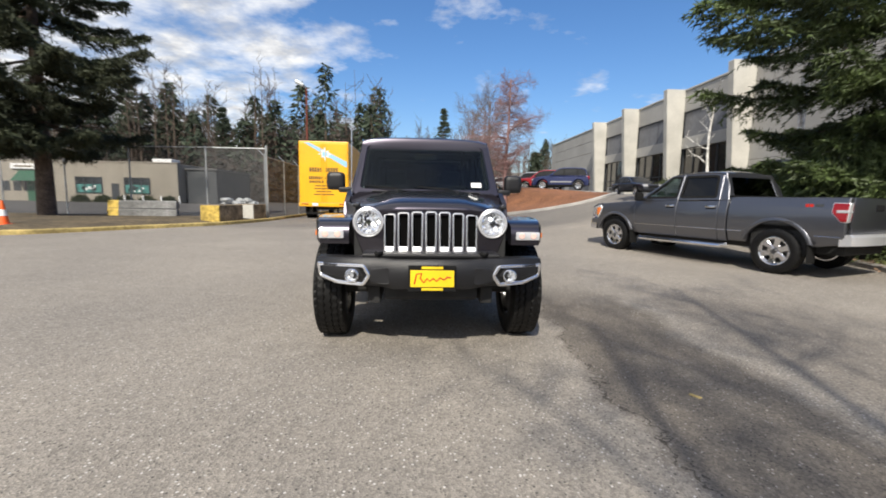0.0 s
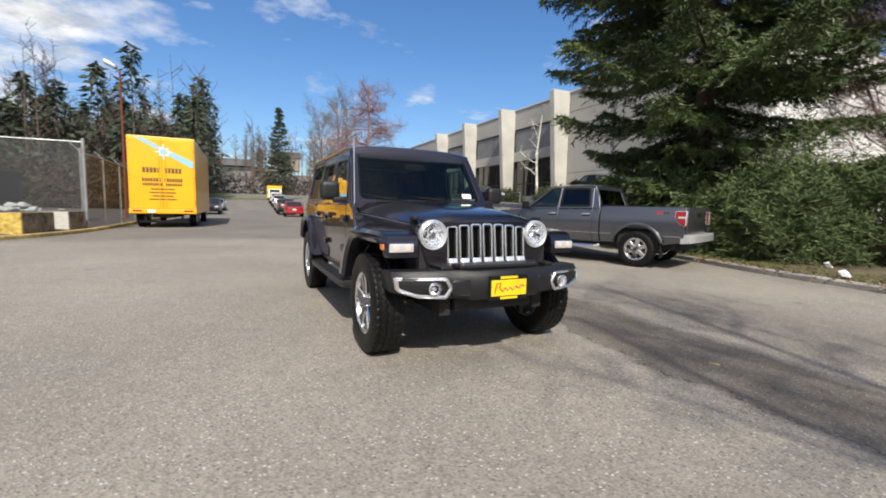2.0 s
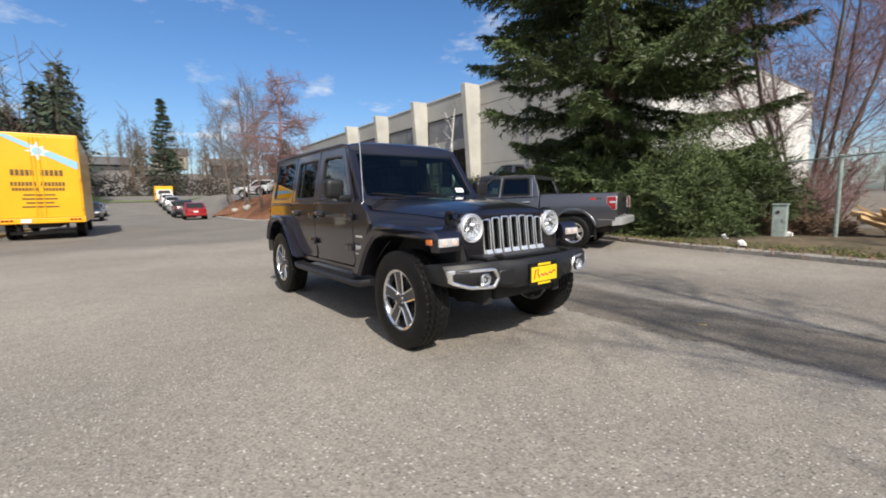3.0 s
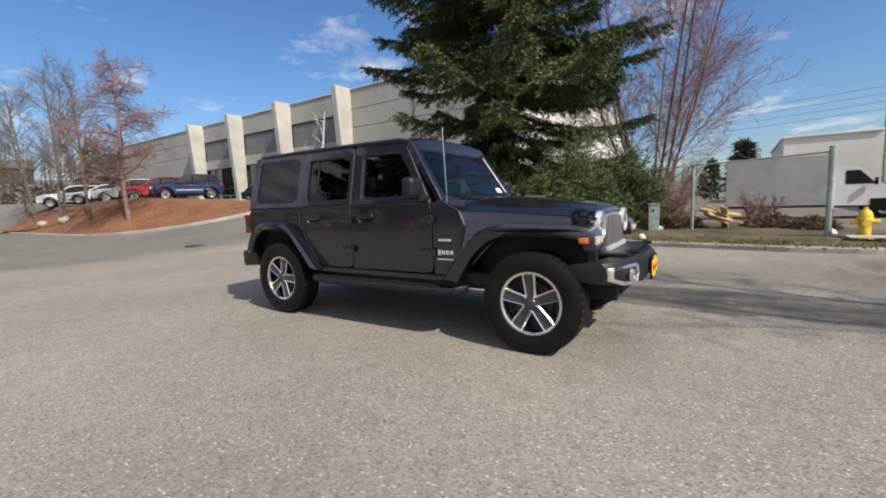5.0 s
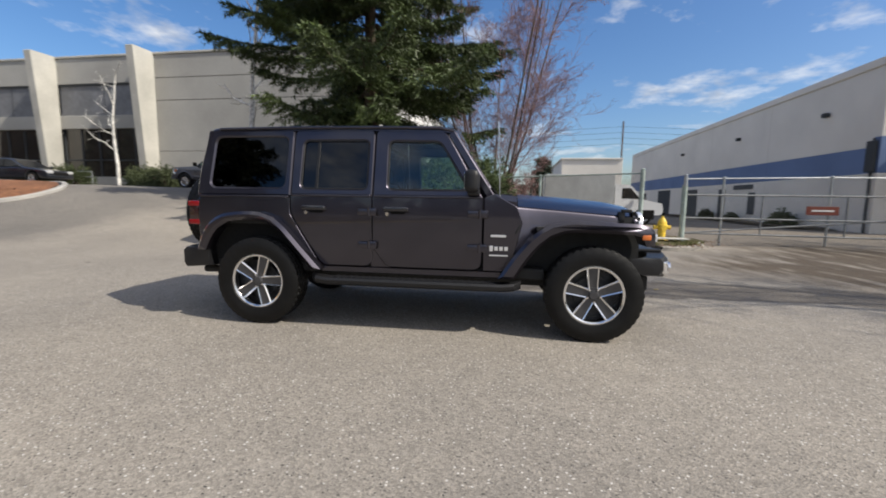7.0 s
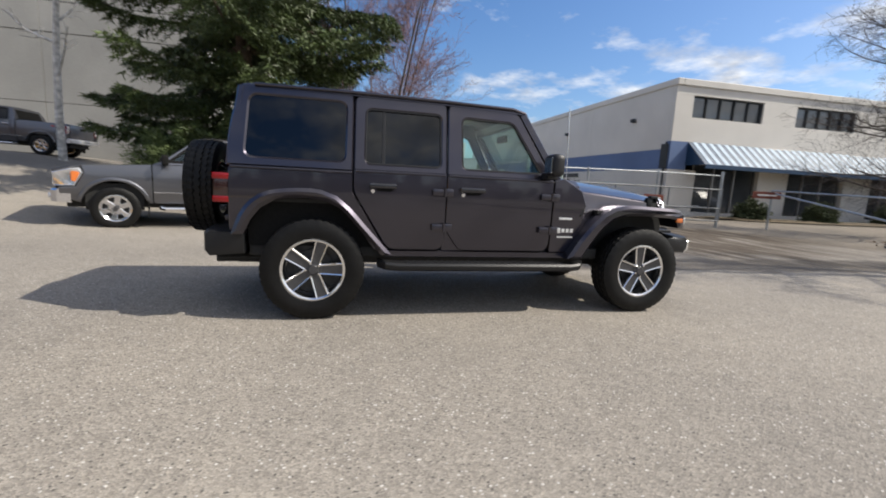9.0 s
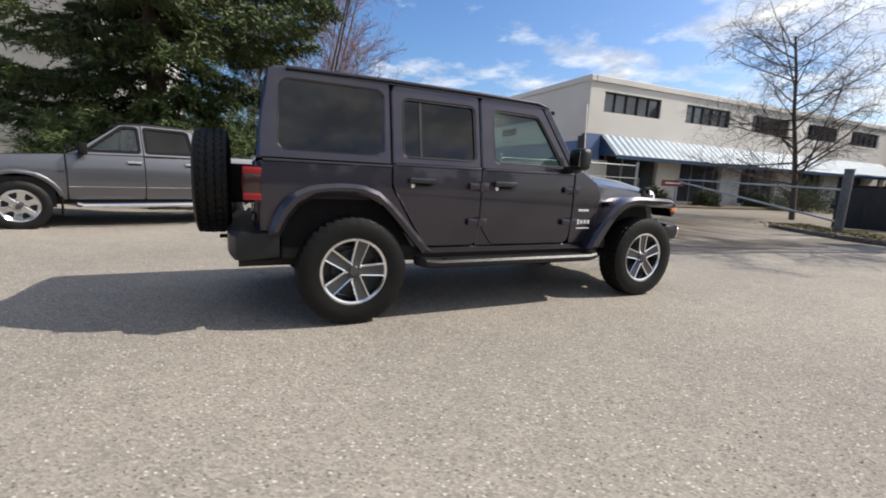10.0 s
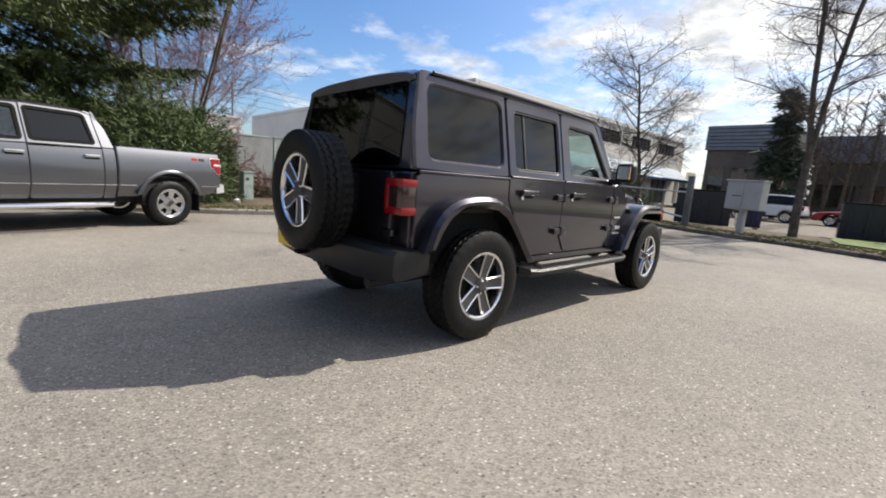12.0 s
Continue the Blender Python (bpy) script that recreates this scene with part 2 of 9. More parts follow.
M_GALV = pmat("galvanised_steel", (0.42, 0.44, 0.45), rough=0.45, metal=0.75, grain=0.15, grain_scale=20, stain=0.2, stain_scale=2)
M_DULLPIPE = pmat("dull_grey_pipe", (0.22, 0.225, 0.225), rough=0.55, metal=0.5, grain=0.2, grain_scale=15, stain=0.25)
M_GREENPOST = pmat("pale_green_painted_steel", (0.32, 0.38, 0.35), rough=0.55, grain=0.15, grain_scale=12, stain=0.25)
M_TRUCKYELLOW = pmat("yellow_trailer_paint", (0.86, 0.43, 0.008), rough=0.4, grain=0.03, stain=0.06, coat=0.3)
M_SKYBLUE = pmat("light_blue_band", (0.3, 0.55, 0.75), rough=0.45)
M_INK = pmat("dark_lettering", (0.12, 0.07, 0.02), rough=0.6)
M_WHITEPAINT = pmat("white_vehicle_paint", (0.75, 0.75, 0.74), rough=0.35, coat=0.6, stain=0.06)
M_REDPAINT = pmat("red_car_paint", (0.30, 0.008, 0.012), rough=0.3, coat=1.0)
M_BLUEPAINT = pmat("dark_blue_car_paint", (0.010, 0.018, 0.085), rough=0.3, metal=0.3, coat=1.0)
M_BLACKPAINT = pmat("black_car_paint", (0.012, 0.014, 0.02), rough=0.3, coat=1.0)
M_SILVERPAINT = pmat("silver_car_paint", (0.45, 0.46, 0.47), rough=0.3, metal=0.6, coat=1.0)
M_HYDRANT = pmat("yellow_hydrant_paint", (0.72, 0.5, 0.05), rough=0.5, grain=0.15, grain_scale=15, stain=0.2, stain_scale=4)
M_CONEORANGE = pmat("orange_cone_plastic", (0.85, 0.13, 0.02), rough=0.5)
M_DUMPSTER = pmat("dark_green_black_bin", (0.018, 0.022, 0.03), rough=0.5, grain=0.2, grain_scale=6)
M_CABINET = pmat("pale_grey_cabinet_paint", (0.38, 0.39, 0.385), rough=0.5, grain=0.05, stain=0.12, stain_scale=2)
M_BARK = pmat("brown_bark", (0.11, 0.08, 0.06), rough=0.95, grain=0.35, grain_scale=14, stain=0.3, stain_scale=3, bump=0.8, bump_scale=18)
M_BARKDARK = pmat("dark_wet_bark", (0.085, 0.07, 0.062), rough=0.95, grain=0.35, grain_scale=14, stain=0.3, stain_scale=3, bump=0.8, bump_scale=18)
M_GLOSSBLACK = pmat("gloss_black_paint", (0.02, 0.019, 0.023), rough=0.16, metal=0.3, coat=1.0)
M_DARKPOST = pmat("dark_slate_painted_steel", (0.11, 0.12, 0.13), rough=0.5, grain=0.2, grain_scale=12, stain=0.3)
M_BARKGREY = pmat("grey_bare_bark", (0.16, 0.13, 0.11), rough=0.95, grain=0.3, grain_scale=16, stain=0.25, stain_scale=2, bump=0.6, bump_scale=20)
M_BARKRED = pmat("reddish_twig_bark", (0.25, 0.15, 0.14), rough=0.9, grain=0.25, grain_scale=10, stain=0.2)
M_TWIGPINK = pmat("purplish_twig_bark", (0.235, 0.14, 0.14), rough=0.9, grain=0.25, grain_scale=10, stain=0.2)
M_TWIGFAR = pmat("far_bare_twigs", (0.115, 0.095, 0.085), rough=0.95, rand=0.35, stain=0.25, stain_scale=0.08)
M_BRUSHFAR = pmat("far_grey_brush", (0.062, 0.048, 0.038), rough=0.95, rand=0.4, stain=0.3, stain_scale=0.1)
M_BIRCH = pmat("white_birch_bark", (0.62, 0.60, 0.56), rough=0.85, grain=0.45, grain_scale=7, stain=0.3, stain_scale=2)
M_NEEDLE = pmat("fir_needles", (0.056, 0.080, 0.024), rough=0.55, rand=0.6, stain=0.45, stain_scale=0.7)
M_NEEDLEDARK = pmat("far_conifer_needles", (0.042, 0.058, 0.034), rough=0.8, rand=0.5, stain=0.3, stain_scale=0.2)
M_PINE = pmat("dark_pine_needles", (0.036, 0.044, 0.020), rough=0.7, rand=0.5, stain=0.5, stain_scale=0.35)
M_JUNIPER = pmat("juniper_foliage", (0.088, 0.122, 0.040), rough=0.7, rand=0.5, stain=0.45, stain_scale=0.9)
M_HEDGE = pmat("clipped_hedge_leaves", (0.06, 0.075, 0.03), rough=0.8, rand=0.4)
M_DRYLEAF = pmat("dry_brown_foliage", (0.17, 0.11, 0.07), rough=0.9, rand=0.4)
M_MULCH = pmat("red_bark_mulch", (0.205, 0.088, 0.040), rough=0.95, grain=0.4, grain_scale=9, stain=0.25, stain_scale=0.8, bump=1.0, bump_scale=14)
M_LITTER = pmat("leaf_litter_and_grass", (0.10, 0.076, 0.044), rough=0.95, grain=0.45, grain_scale=7, stain=0.4, stain_scale=0.9, bump=1.0, bump_scale=22)
M_TUFT = pmat("yellowing_grass_blades", (0.15, 0.16, 0.05), rough=0.8, rand=0.5)
M_GRASS = pmat("mown_lawn", (0.13, 0.17, 0.045), rough=0.95, grain=0.3, grain_scale=14, stain=0.3, stain_scale=0.5, bump=0.8, bump_scale=40)
M_BRANCHES = pmat("cut_timber", (0.5, 0.33, 0.17), rough=0.85, grain=0.2, grain_scale=8)
M_RUST = pmat("rust_brown_sign", (0.16, 0.035, 0.02), rough=0.7, grain=0.2)
M_GRIT = pmat("pale_gravel", (0.38, 0.35, 0.31), rough=0.9, rand=0.5)
M_ROOF = pmat("dark_roof_felt", (0.1, 0.1, 0.1), rough=0.9, grain=0.2, grain_scale=3)
M_TANWALL = pmat("tan_block_wall", (0.30, 0.27, 0.22), rough=0.9, grain=0.1, grain_scale=10, stain=0.12, stain_scale=0.3)
M_DARKGREY = pmat("dark_grey_wall", (0.05, 0.055, 0.06), rough=0.9, grain=0.1)
M_TEAL = pmat("teal_window_banner", (0.06, 0.19, 0.17), rough=0.6, grain=0.5, grain_scale=1.6)
M_GREENSIGN = pmat("dark_green_canvas", (0.02, 0.09, 0.05), rough=0.8)


def asphalt():
    """Sun-bleached chip-seal: pale stones in a grey binder, broad stains, a darker resurfaced strip with a cracked edge."""
    m = bpy.data.materials.new("weathered_asphalt")
    m.use_nodes = True
    nt = m.node_tree
    b = nt.nodes["Principled BSDF"]
    b.inputs["Roughness"].default_value = 0.88
    b.inputs["Specular IOR Level"].default_value = 0.3
    geo = nt.nodes.new("ShaderNodeNewGeometry")
    pos = geo.outputs["Position"]

    def tex(kind, scale, detail=3.0):
        n = nt.nodes.new(kind)
        n.inputs["Scale"].default_value = scale
        if kind == "ShaderNodeTexNoise":
            n.inputs["Detail"].default_value = detail
        nt.links.new(pos, n.inputs["Vector"])
        return n

    def ramp(sock, a, bb, c0, c1):
        r = nt.nodes.new("ShaderNodeValToRGB")
        r.color_ramp.elements[0].position, r.color_ramp.elements[1].position = a, bb
        r.color_ramp.elements[0].color, r.color_ramp.elements[1].color = (*c0, 1), (*c1, 1)
        nt.links.new(sock, r.inputs[0])
        return r.outputs[0]

    def mul(a, bb, fac=1.0, mode="MULTIPLY"):
        x = nt.nodes.new("ShaderNodeMix")
        x.data_type, x.blend_type = "RGBA", mode
        x.inputs["Factor"].default_value = fac
        nt.links.new(a, x.inputs["A"])
        nt.links.new(bb, x.inputs["B"])
        return x.outputs["Result"]

    vor = tex("ShaderNodeTexVoronoi", 85.0)
    stones = ramp(vor.outputs["Color"], 0.1, 0.95, (0.202, 0.184, 0.162), (0.379, 0.346, 0.303))
    fine = ramp(tex("ShaderNodeTexNoise", 160.0, 6.0).outputs["Fac"], 0.3, 0.72, (0.78, 0.78, 0.78), (1.18, 1.17, 1.15))
    mid = ramp(tex("ShaderNodeTexNoise", 5.0, 5.0).outputs["Fac"], 0.3, 0.7, (0.93, 0.93, 0.93), (1.06, 1.055, 1.045))
    broad = ramp(tex("ShaderNodeTexNoise", 0.35, 4.0).outputs["Fac"], 0.32, 0.68, (0.84, 0.84, 0.845), (1.10, 1.09, 1.07))
    # odd pale chips and dark pits among the stones
    chip = tex("ShaderNodeTexVoronoi", 52.0)
    which = nt.nodes.new("ShaderNodeSeparateColor")
    nt.links.new(chip.outputs["Color"], which.inputs[0])
    core = ramp(chip.outputs["Distance"], 0.22, 0.36, (1, 1, 1), (0, 0, 0))
    pale = mul(core, ramp(which.outputs[0], 0.86, 0.90, (0, 0, 0), (1, 1, 1)))
    pit = mul(core, ramp(which.outputs[0], 0.13, 0.17, (1, 1, 1), (0, 0, 0)))
    col = mul(mul(mul(stones, fine), mid), broad)
    for mask, tone in ((pale, (0.60, 0.57, 0.53, 1)), (pit, (0.075, 0.07, 0.064, 1))):
        x = nt.nodes.new("ShaderNodeMix")
        x.data_type = "RGBA"
        nt.links.new(mask, x.inputs["Factor"])
        nt.links.new(col, x.inputs["A"])
        x.inputs["B"].default_value = tone
        col = x.outputs["Result"]
    # resurfaced strip: x beyond a wavering line, from the south up to the parked pickup
    sep = nt.nodes.new("ShaderNodeSeparateXYZ")
    nt.links.new(pos, sep.inputs[0])

    def math_(op, a, bb=None, c=None):
        n = nt.nodes.new("ShaderNodeMath")
        n.operation = op
        for i, v in enumerate((a, bb, c)):
            if v is None:
                continue
            if isinstance(v, (int, float)):
                n.inputs[i].default_value = v
            else:
                nt.links.new(v, n.inputs[i])
        return n.outputs[0]

    wav = tex("ShaderNodeTexNoise", 1.3, 5.0).outputs["Fac"]
    edge = math_("ADD", sep.outputs["X"], math_("MULTIPLY", math_("SUBTRACT", wav, 0.5), 0.8))
    a = math_("SUBTRACT", edge, 1.14)

    def gate(sock):
        return math_("MINIMUM", math_("MAXIMUM", sock, 0.0), 1.0)

    # streaks that run along the strip
    along = nt.nodes.new("ShaderNodeMapping")
    along.inputs["Scale"].default_value, along.inputs["Rotation"].default_value = (2.6, 0.5, 1.0), (0, 0, radians(-14))
    nt.links.new(pos, along.inputs["Vector"])
    st = nt.nodes.new("ShaderNodeTexNoise")
    st.inputs["Scale"].default_value, st.inputs["Detail"].default_value = 1.3, 5.0
    nt.links.new(along.outputs[0], st.inputs["Vector"])
    streak = math_("ADD", 0.58, math_("MULTIPLY", st.outputs["Fac"], 0.55))
    ylim = gate(math_("MULTIPLY", math_("SUBTRACT", 6.5, math_("ADD", sep.outputs["Y"], wav)), 0.7))
    in1 = math_("MULTIPLY", gate(math_("MULTIPLY", a, 9.0)), gate(math_("MULTIPLY", math_("SUBTRACT", 2.40, edge), 5.0)))
    in2 = math_("MULTIPLY", gate(math_("MULTIPLY", math_("SUBTRACT", edge, 2.52), 3.0)), gate(math_("MULTIPLY", math_("SUBTRACT", 5.4, edge), 0.6)))
    strip = math_("MULTIPLY", math_("MULTIPLY", math_("ADD", in1, math_("MULTIPLY", in2, 0.5)), ylim), streak)
    dark = nt.nodes.new("ShaderNodeMix")
    dark.data_type, dark.blend_type = "RGBA", "MULTIPLY"
    nt.links.new(gate(strip), dark.inputs["Factor"])
    nt.links.new(col, dark.inputs["A"])
    dark.inputs["B"].default_value = (0.50, 0.48, 0.465, 1)
    # crack that follows the strip's edge
    crack = math_("LESS_THAN", math_("ABSOLUTE", math_("SUBTRACT", a, math_("MULTIPLY", tex("ShaderNodeTexNoise", 14.0, 5.0).outputs["Fac"], 0.16))), 0.006)
    ck = nt.nodes.new("ShaderNodeMix")
    ck.data_type, ck.blend_type = "RGBA", "MULTIPLY"
    nt.links.new(math_("MULTIPLY", math_("MULTIPLY", crack, ylim), 0.75), ck.inputs["Factor"])
    nt.links.new(dark.outputs["Result"], ck.inputs["A"])
    ck.inputs["B"].default_value = (0.25, 0.24, 0.22, 1)
    # dirt tracked out of the gateway plus painted tree shadow, streaked along the lane
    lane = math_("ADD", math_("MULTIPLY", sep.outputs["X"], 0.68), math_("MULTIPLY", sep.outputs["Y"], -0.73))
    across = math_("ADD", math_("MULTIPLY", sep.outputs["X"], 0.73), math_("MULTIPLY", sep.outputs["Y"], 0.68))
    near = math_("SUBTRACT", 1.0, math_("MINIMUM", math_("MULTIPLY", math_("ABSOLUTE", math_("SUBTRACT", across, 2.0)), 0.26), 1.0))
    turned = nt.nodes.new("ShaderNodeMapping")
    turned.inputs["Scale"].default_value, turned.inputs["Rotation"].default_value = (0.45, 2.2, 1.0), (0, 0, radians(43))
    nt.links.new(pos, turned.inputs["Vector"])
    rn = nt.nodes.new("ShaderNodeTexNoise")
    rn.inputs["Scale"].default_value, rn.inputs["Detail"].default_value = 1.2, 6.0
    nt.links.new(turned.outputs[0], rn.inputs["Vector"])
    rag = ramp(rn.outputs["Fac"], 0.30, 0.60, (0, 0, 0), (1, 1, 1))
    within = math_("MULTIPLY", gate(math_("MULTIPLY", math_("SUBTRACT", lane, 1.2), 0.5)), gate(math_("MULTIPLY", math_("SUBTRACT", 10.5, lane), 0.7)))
    dirt_shade = nt.nodes.new("ShaderNodeMix")
    dirt_shade.data_type, dirt_shade.blend_type = "RGBA", "MULTIPLY"
    nt.links.new(math_("MULTIPLY", math_("MULTIPLY", math_("MULTIPLY", near, 1.9), rag), within), dirt_shade.inputs["Factor"])
    nt.links.new(ck.outputs["Result"], dirt_shade.inputs["A"])
    dirt_shade.inputs["B"].default_value = (0.33, 0.285, 0.24, 1)
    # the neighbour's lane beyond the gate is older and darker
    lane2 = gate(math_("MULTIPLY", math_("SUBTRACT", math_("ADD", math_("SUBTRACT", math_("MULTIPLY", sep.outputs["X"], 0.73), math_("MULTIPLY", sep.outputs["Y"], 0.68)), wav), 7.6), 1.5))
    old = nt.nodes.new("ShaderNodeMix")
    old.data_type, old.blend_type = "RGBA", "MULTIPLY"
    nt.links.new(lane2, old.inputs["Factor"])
    nt.links.new(dirt_shade.outputs["Result"], old.inputs["A"])
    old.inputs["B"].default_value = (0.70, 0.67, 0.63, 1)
    # the ramp and the lane to the north are a darker asphalt
    north = gate(math_("MULTIPLY", math_("SUBTRACT", math_("ADD", sep.outputs["Y"], math_("MULTIPLY", wav, 2.0)), 16.2), 0.7))
    ramp_lane = nt.nodes.new("ShaderNodeMix")
    ramp_lane.data_type, ramp_lane.blend_type = "RGBA", "MULTIPLY"
    nt.links.new(north, ramp_lane.inputs["Factor"])
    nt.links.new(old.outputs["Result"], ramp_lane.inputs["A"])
    ramp_lane.inputs["B"].default_value = (0.68, 0.69, 0.71, 1)
    # the lot behind the western fence is nearly black
    lot = math_("MULTIPLY", gate(math_("SUBTRACT", sep.outputs["Y"], 20.6)), gate(math_("MULTIPLY", math_("SUBTRACT", -7.7, sep.outputs["X"]), 2.0)))
    west = nt.nodes.new("ShaderNodeMix")
    west.data_type, west.blend_type = "RGBA", "MULTIPLY"
    nt.links.new(lot, west.inputs["Factor"])
    nt.links.new(ramp_lane.outputs["Result"], west.inputs["A"])
    west.inputs["B"].default_value = (0.50, 0.51, 0.53, 1)
    # scattered oil spots
    spot = ramp(tex("ShaderNodeTexVoronoi", 0.8).outputs["Distance"], 0.02, 0.06, (0.45, 0.44, 0.42), (1, 1, 1))
    out = mul(west.outputs["Result"], spot)
    nt.links.new(out, b.inputs["Base Color"])
    bp = nt.nodes.new("ShaderNodeBump")
    bp.inputs["Strength"].default_value, bp.inputs["Distance"].default_value = 0.6, 0.006
    hsum = math_("ADD", vor.outputs["Distance"], math_("MULTIPLY", tex("ShaderNodeTexNoise", 160.0, 6.0).outputs["Fac"], 0.8))
    nt.links.new(hsum, bp.inputs["Height"])
    nt.links.new(bp.outputs[0], b.inputs["Normal"])
    return m


M_ASPHALT = asphalt()


def chainlink(name, cell, cover, tone=0.16, metal=0.6):
    """Woven wire: two sets of slanting wires, clear between them."""
    m = bpy.data.materials.new(name)
    m.use_nodes = True
    nt = m.node_tree
    b, out = nt.nodes["Principled BSDF"], nt.nodes["Material Output"]
    b.inputs["Base Color"].default_value = (tone, tone, tone, 1)
    b.inputs["Metallic"].default_value, b.inputs["Roughness"].default_value = metal, 0.5
    geo, sep = nt.nodes.new("ShaderNodeTexCoord"), nt.nodes.new("ShaderNodeSeparateXYZ")
    nt.links.new(geo.outputs["Object"], sep.inputs[0])
    made = []
    for sign in (1, -1):
        along = nt.nodes.new("ShaderNodeMath")
        along.operation = "MULTIPLY_ADD"
        along.inputs[1].default_value = sign
        nt.links.new(sep.outputs["Z"], along.inputs[0])
        nt.links.new(sep.outputs["X"], along.inputs[2])
        pp = nt.nodes.new("ShaderNodeMath")
        pp.operation = "PINGPONG"
        pp.inputs[1].default_value = cell
        nt.links.new(along.outputs[0], pp.inputs[0])
        lt = nt.nodes.new("ShaderNodeMath")
        lt.operation = "LESS_THAN"
        lt.inputs[1].default_value = cell * cover
        nt.links.new(pp.outputs[0], lt.inputs[0])
        made.append(lt.outputs[0])
    mx = nt.nodes.new("ShaderNodeMath")
    mx.operation = "MAXIMUM"
    nt.links.new(made[0], mx.inputs[0])
    nt.links.new(made[1], mx.inputs[1])
    tr, mix = nt.nodes.new("ShaderNodeBsdfTransparent"), nt.nodes.new("ShaderNodeMixShader")
    nt.links.new(mx.outputs[0], mix.inputs[0])
    nt.links.new(tr.outputs[0], mix.inputs[1])
    nt.links.new(b.outputs[0], mix.inputs[2])
    nt.links.new(mix.outputs[0], out.inputs[0])
    return m


M_LINKDENSE = chainlink("dense_chain_link_wire", 0.04, 0.15)
M_LINKSLAT = chainlink("slatted_chain_link", 0.04, 0.22, 0.16, 0.0)
M_LINK = chainlink("chain_link_wire", 0.04, 0.045)

# ---- mesh helpers ----
def S01(a):
    a = min(1.0, max(0.0, a))
    return a * a * (3 - 2 * a)


def ground_z(x, y):
    """Flat yard; a ramp climbs north-east to the office building; far hills to the north and west."""
    z = 1.55 * S01((x - 2.5) / 8) * S01((y - 9) / 12)
    bank = 1.97 * S01((x - 3.6) / 3.4) - 0.3 * S01((x - 11.5) / 2.5)
    z += (bank - z) * S01((y - 25) / 7)
    z *= 1 - S01((y - 60) / 30)
    z -= 0.07 * S01((x - 3.0) / 2.5) * S01((14 - y) / 4) * S01((y + 4) / 4)
    z += 3.2 * S01((y - 46) / 62) * S01((x + 16) / 8) * (1 - S01((x - 10) / 8))
    z += 16.0 * S01((y - 110) / 130) + 10.0 * S01((-x - 90) / 120) * S01((y + 40) / 60)
    return z


def part(name, bm, mat, parent=None, label="", smooth=False, angle=32):
    me = bpy.data.meshes.new(name)
    bm.to_mesh(me)
    bm.free()
    me.materials.append(mat)
    if smooth:
        me.polygons.foreach_set("use_smooth", [True] * len(me.polygons))
        me.set_sharp_from_angle(angle=radians(angle))
    ob = new(name, me)
    if parent is not None:
        ob.parent = parent
    if label:
        tagged(ob, label)
    return ob


def thing(name, label, category, at=None, group="", kind=""):
    ob = new(name)
    ob.empty_display_size = 0.2
    if at is not None:
        ob.matrix_basis = at
    return tagged(ob, label, category, group, kind)


def bm_():
    return bmesh.new()


def box(bm, c, s, bev=0.0, rot=None, seg=2):
    """A box of full size s about c, its edges rounded by bev."""
    r = bmesh.ops.create_cube(bm, size=1.0)
    vs = r["verts"]
    m = Matrix.Translation(c) @ (rot.to_4x4() if rot is not None else Matrix.Identity(4)) @ Matrix.Diagonal((*s, 1))
    bmesh.ops.transform(bm, matrix=m, verts=vs)
    if bev:
        es = list({e for v in vs for e in v.link_edges})
        bmesh.ops.bevel(bm, geom=es, offset=min(bev, min(s) * 0.45), segments=seg, affect="EDGES", profile=0.6)
    return bm


def cyl(bm, a, b, r0, r1=None, n=16, caps=True):
    """A round bar from a to b."""
    a, b = Vector(a), Vector(b)
    r1 = r0 if r1 is None else r1
    d = (b - a).normalized()
    u = d.orthogonal().normalized()
    w = d.cross(u)
    rings = []
    for p, r in ((a, r0), (b, r1)):
        rings.append([bm.verts.new(p + (u * math.cos(2 * math.pi * i / n) + w * math.sin(2 * math.pi * i / n)) * r) for i in range(n)])
    for i in range(n):
        j = (i + 1) % n
        bm.faces.new((rings[0][i], rings[0][j], rings[1][j], rings[1][i]))
    if caps:
        bm.faces.new(rings[0][::-1])
        bm.faces.new(rings[1])
    return bm


def tube(bm, pts, r, n=8):
    """A pipe along a line of points."""
    pts = [Vector(p) for p in pts]
    prev = None
    up = Vector((0.013, 0.021, 1))
    for k, p in enumerate(pts):
        d = (pts[min(k + 1, len(pts) - 1)] - pts[max(k - 1, 0)]).normalized()
        u = d.cross(up)
        u = u.normalized() if u.length > 1e-3 else d.orthogonal().normalized()
        w = u.cross(d)
        ring = [bm.verts.new(p + (u * math.cos(2 * math.pi * i / n) + w * math.sin(2 * math.pi * i / n)) * r) for i in range(n)]
        if prev:
            for i in range(n):
                j = (i + 1) % n
                bm.faces.new((prev[i], prev[j], ring[j], ring[i]))
        else:
            bm.faces.new(ring[::-1])
        prev = ring
    bm.faces.new(prev)
    return bm


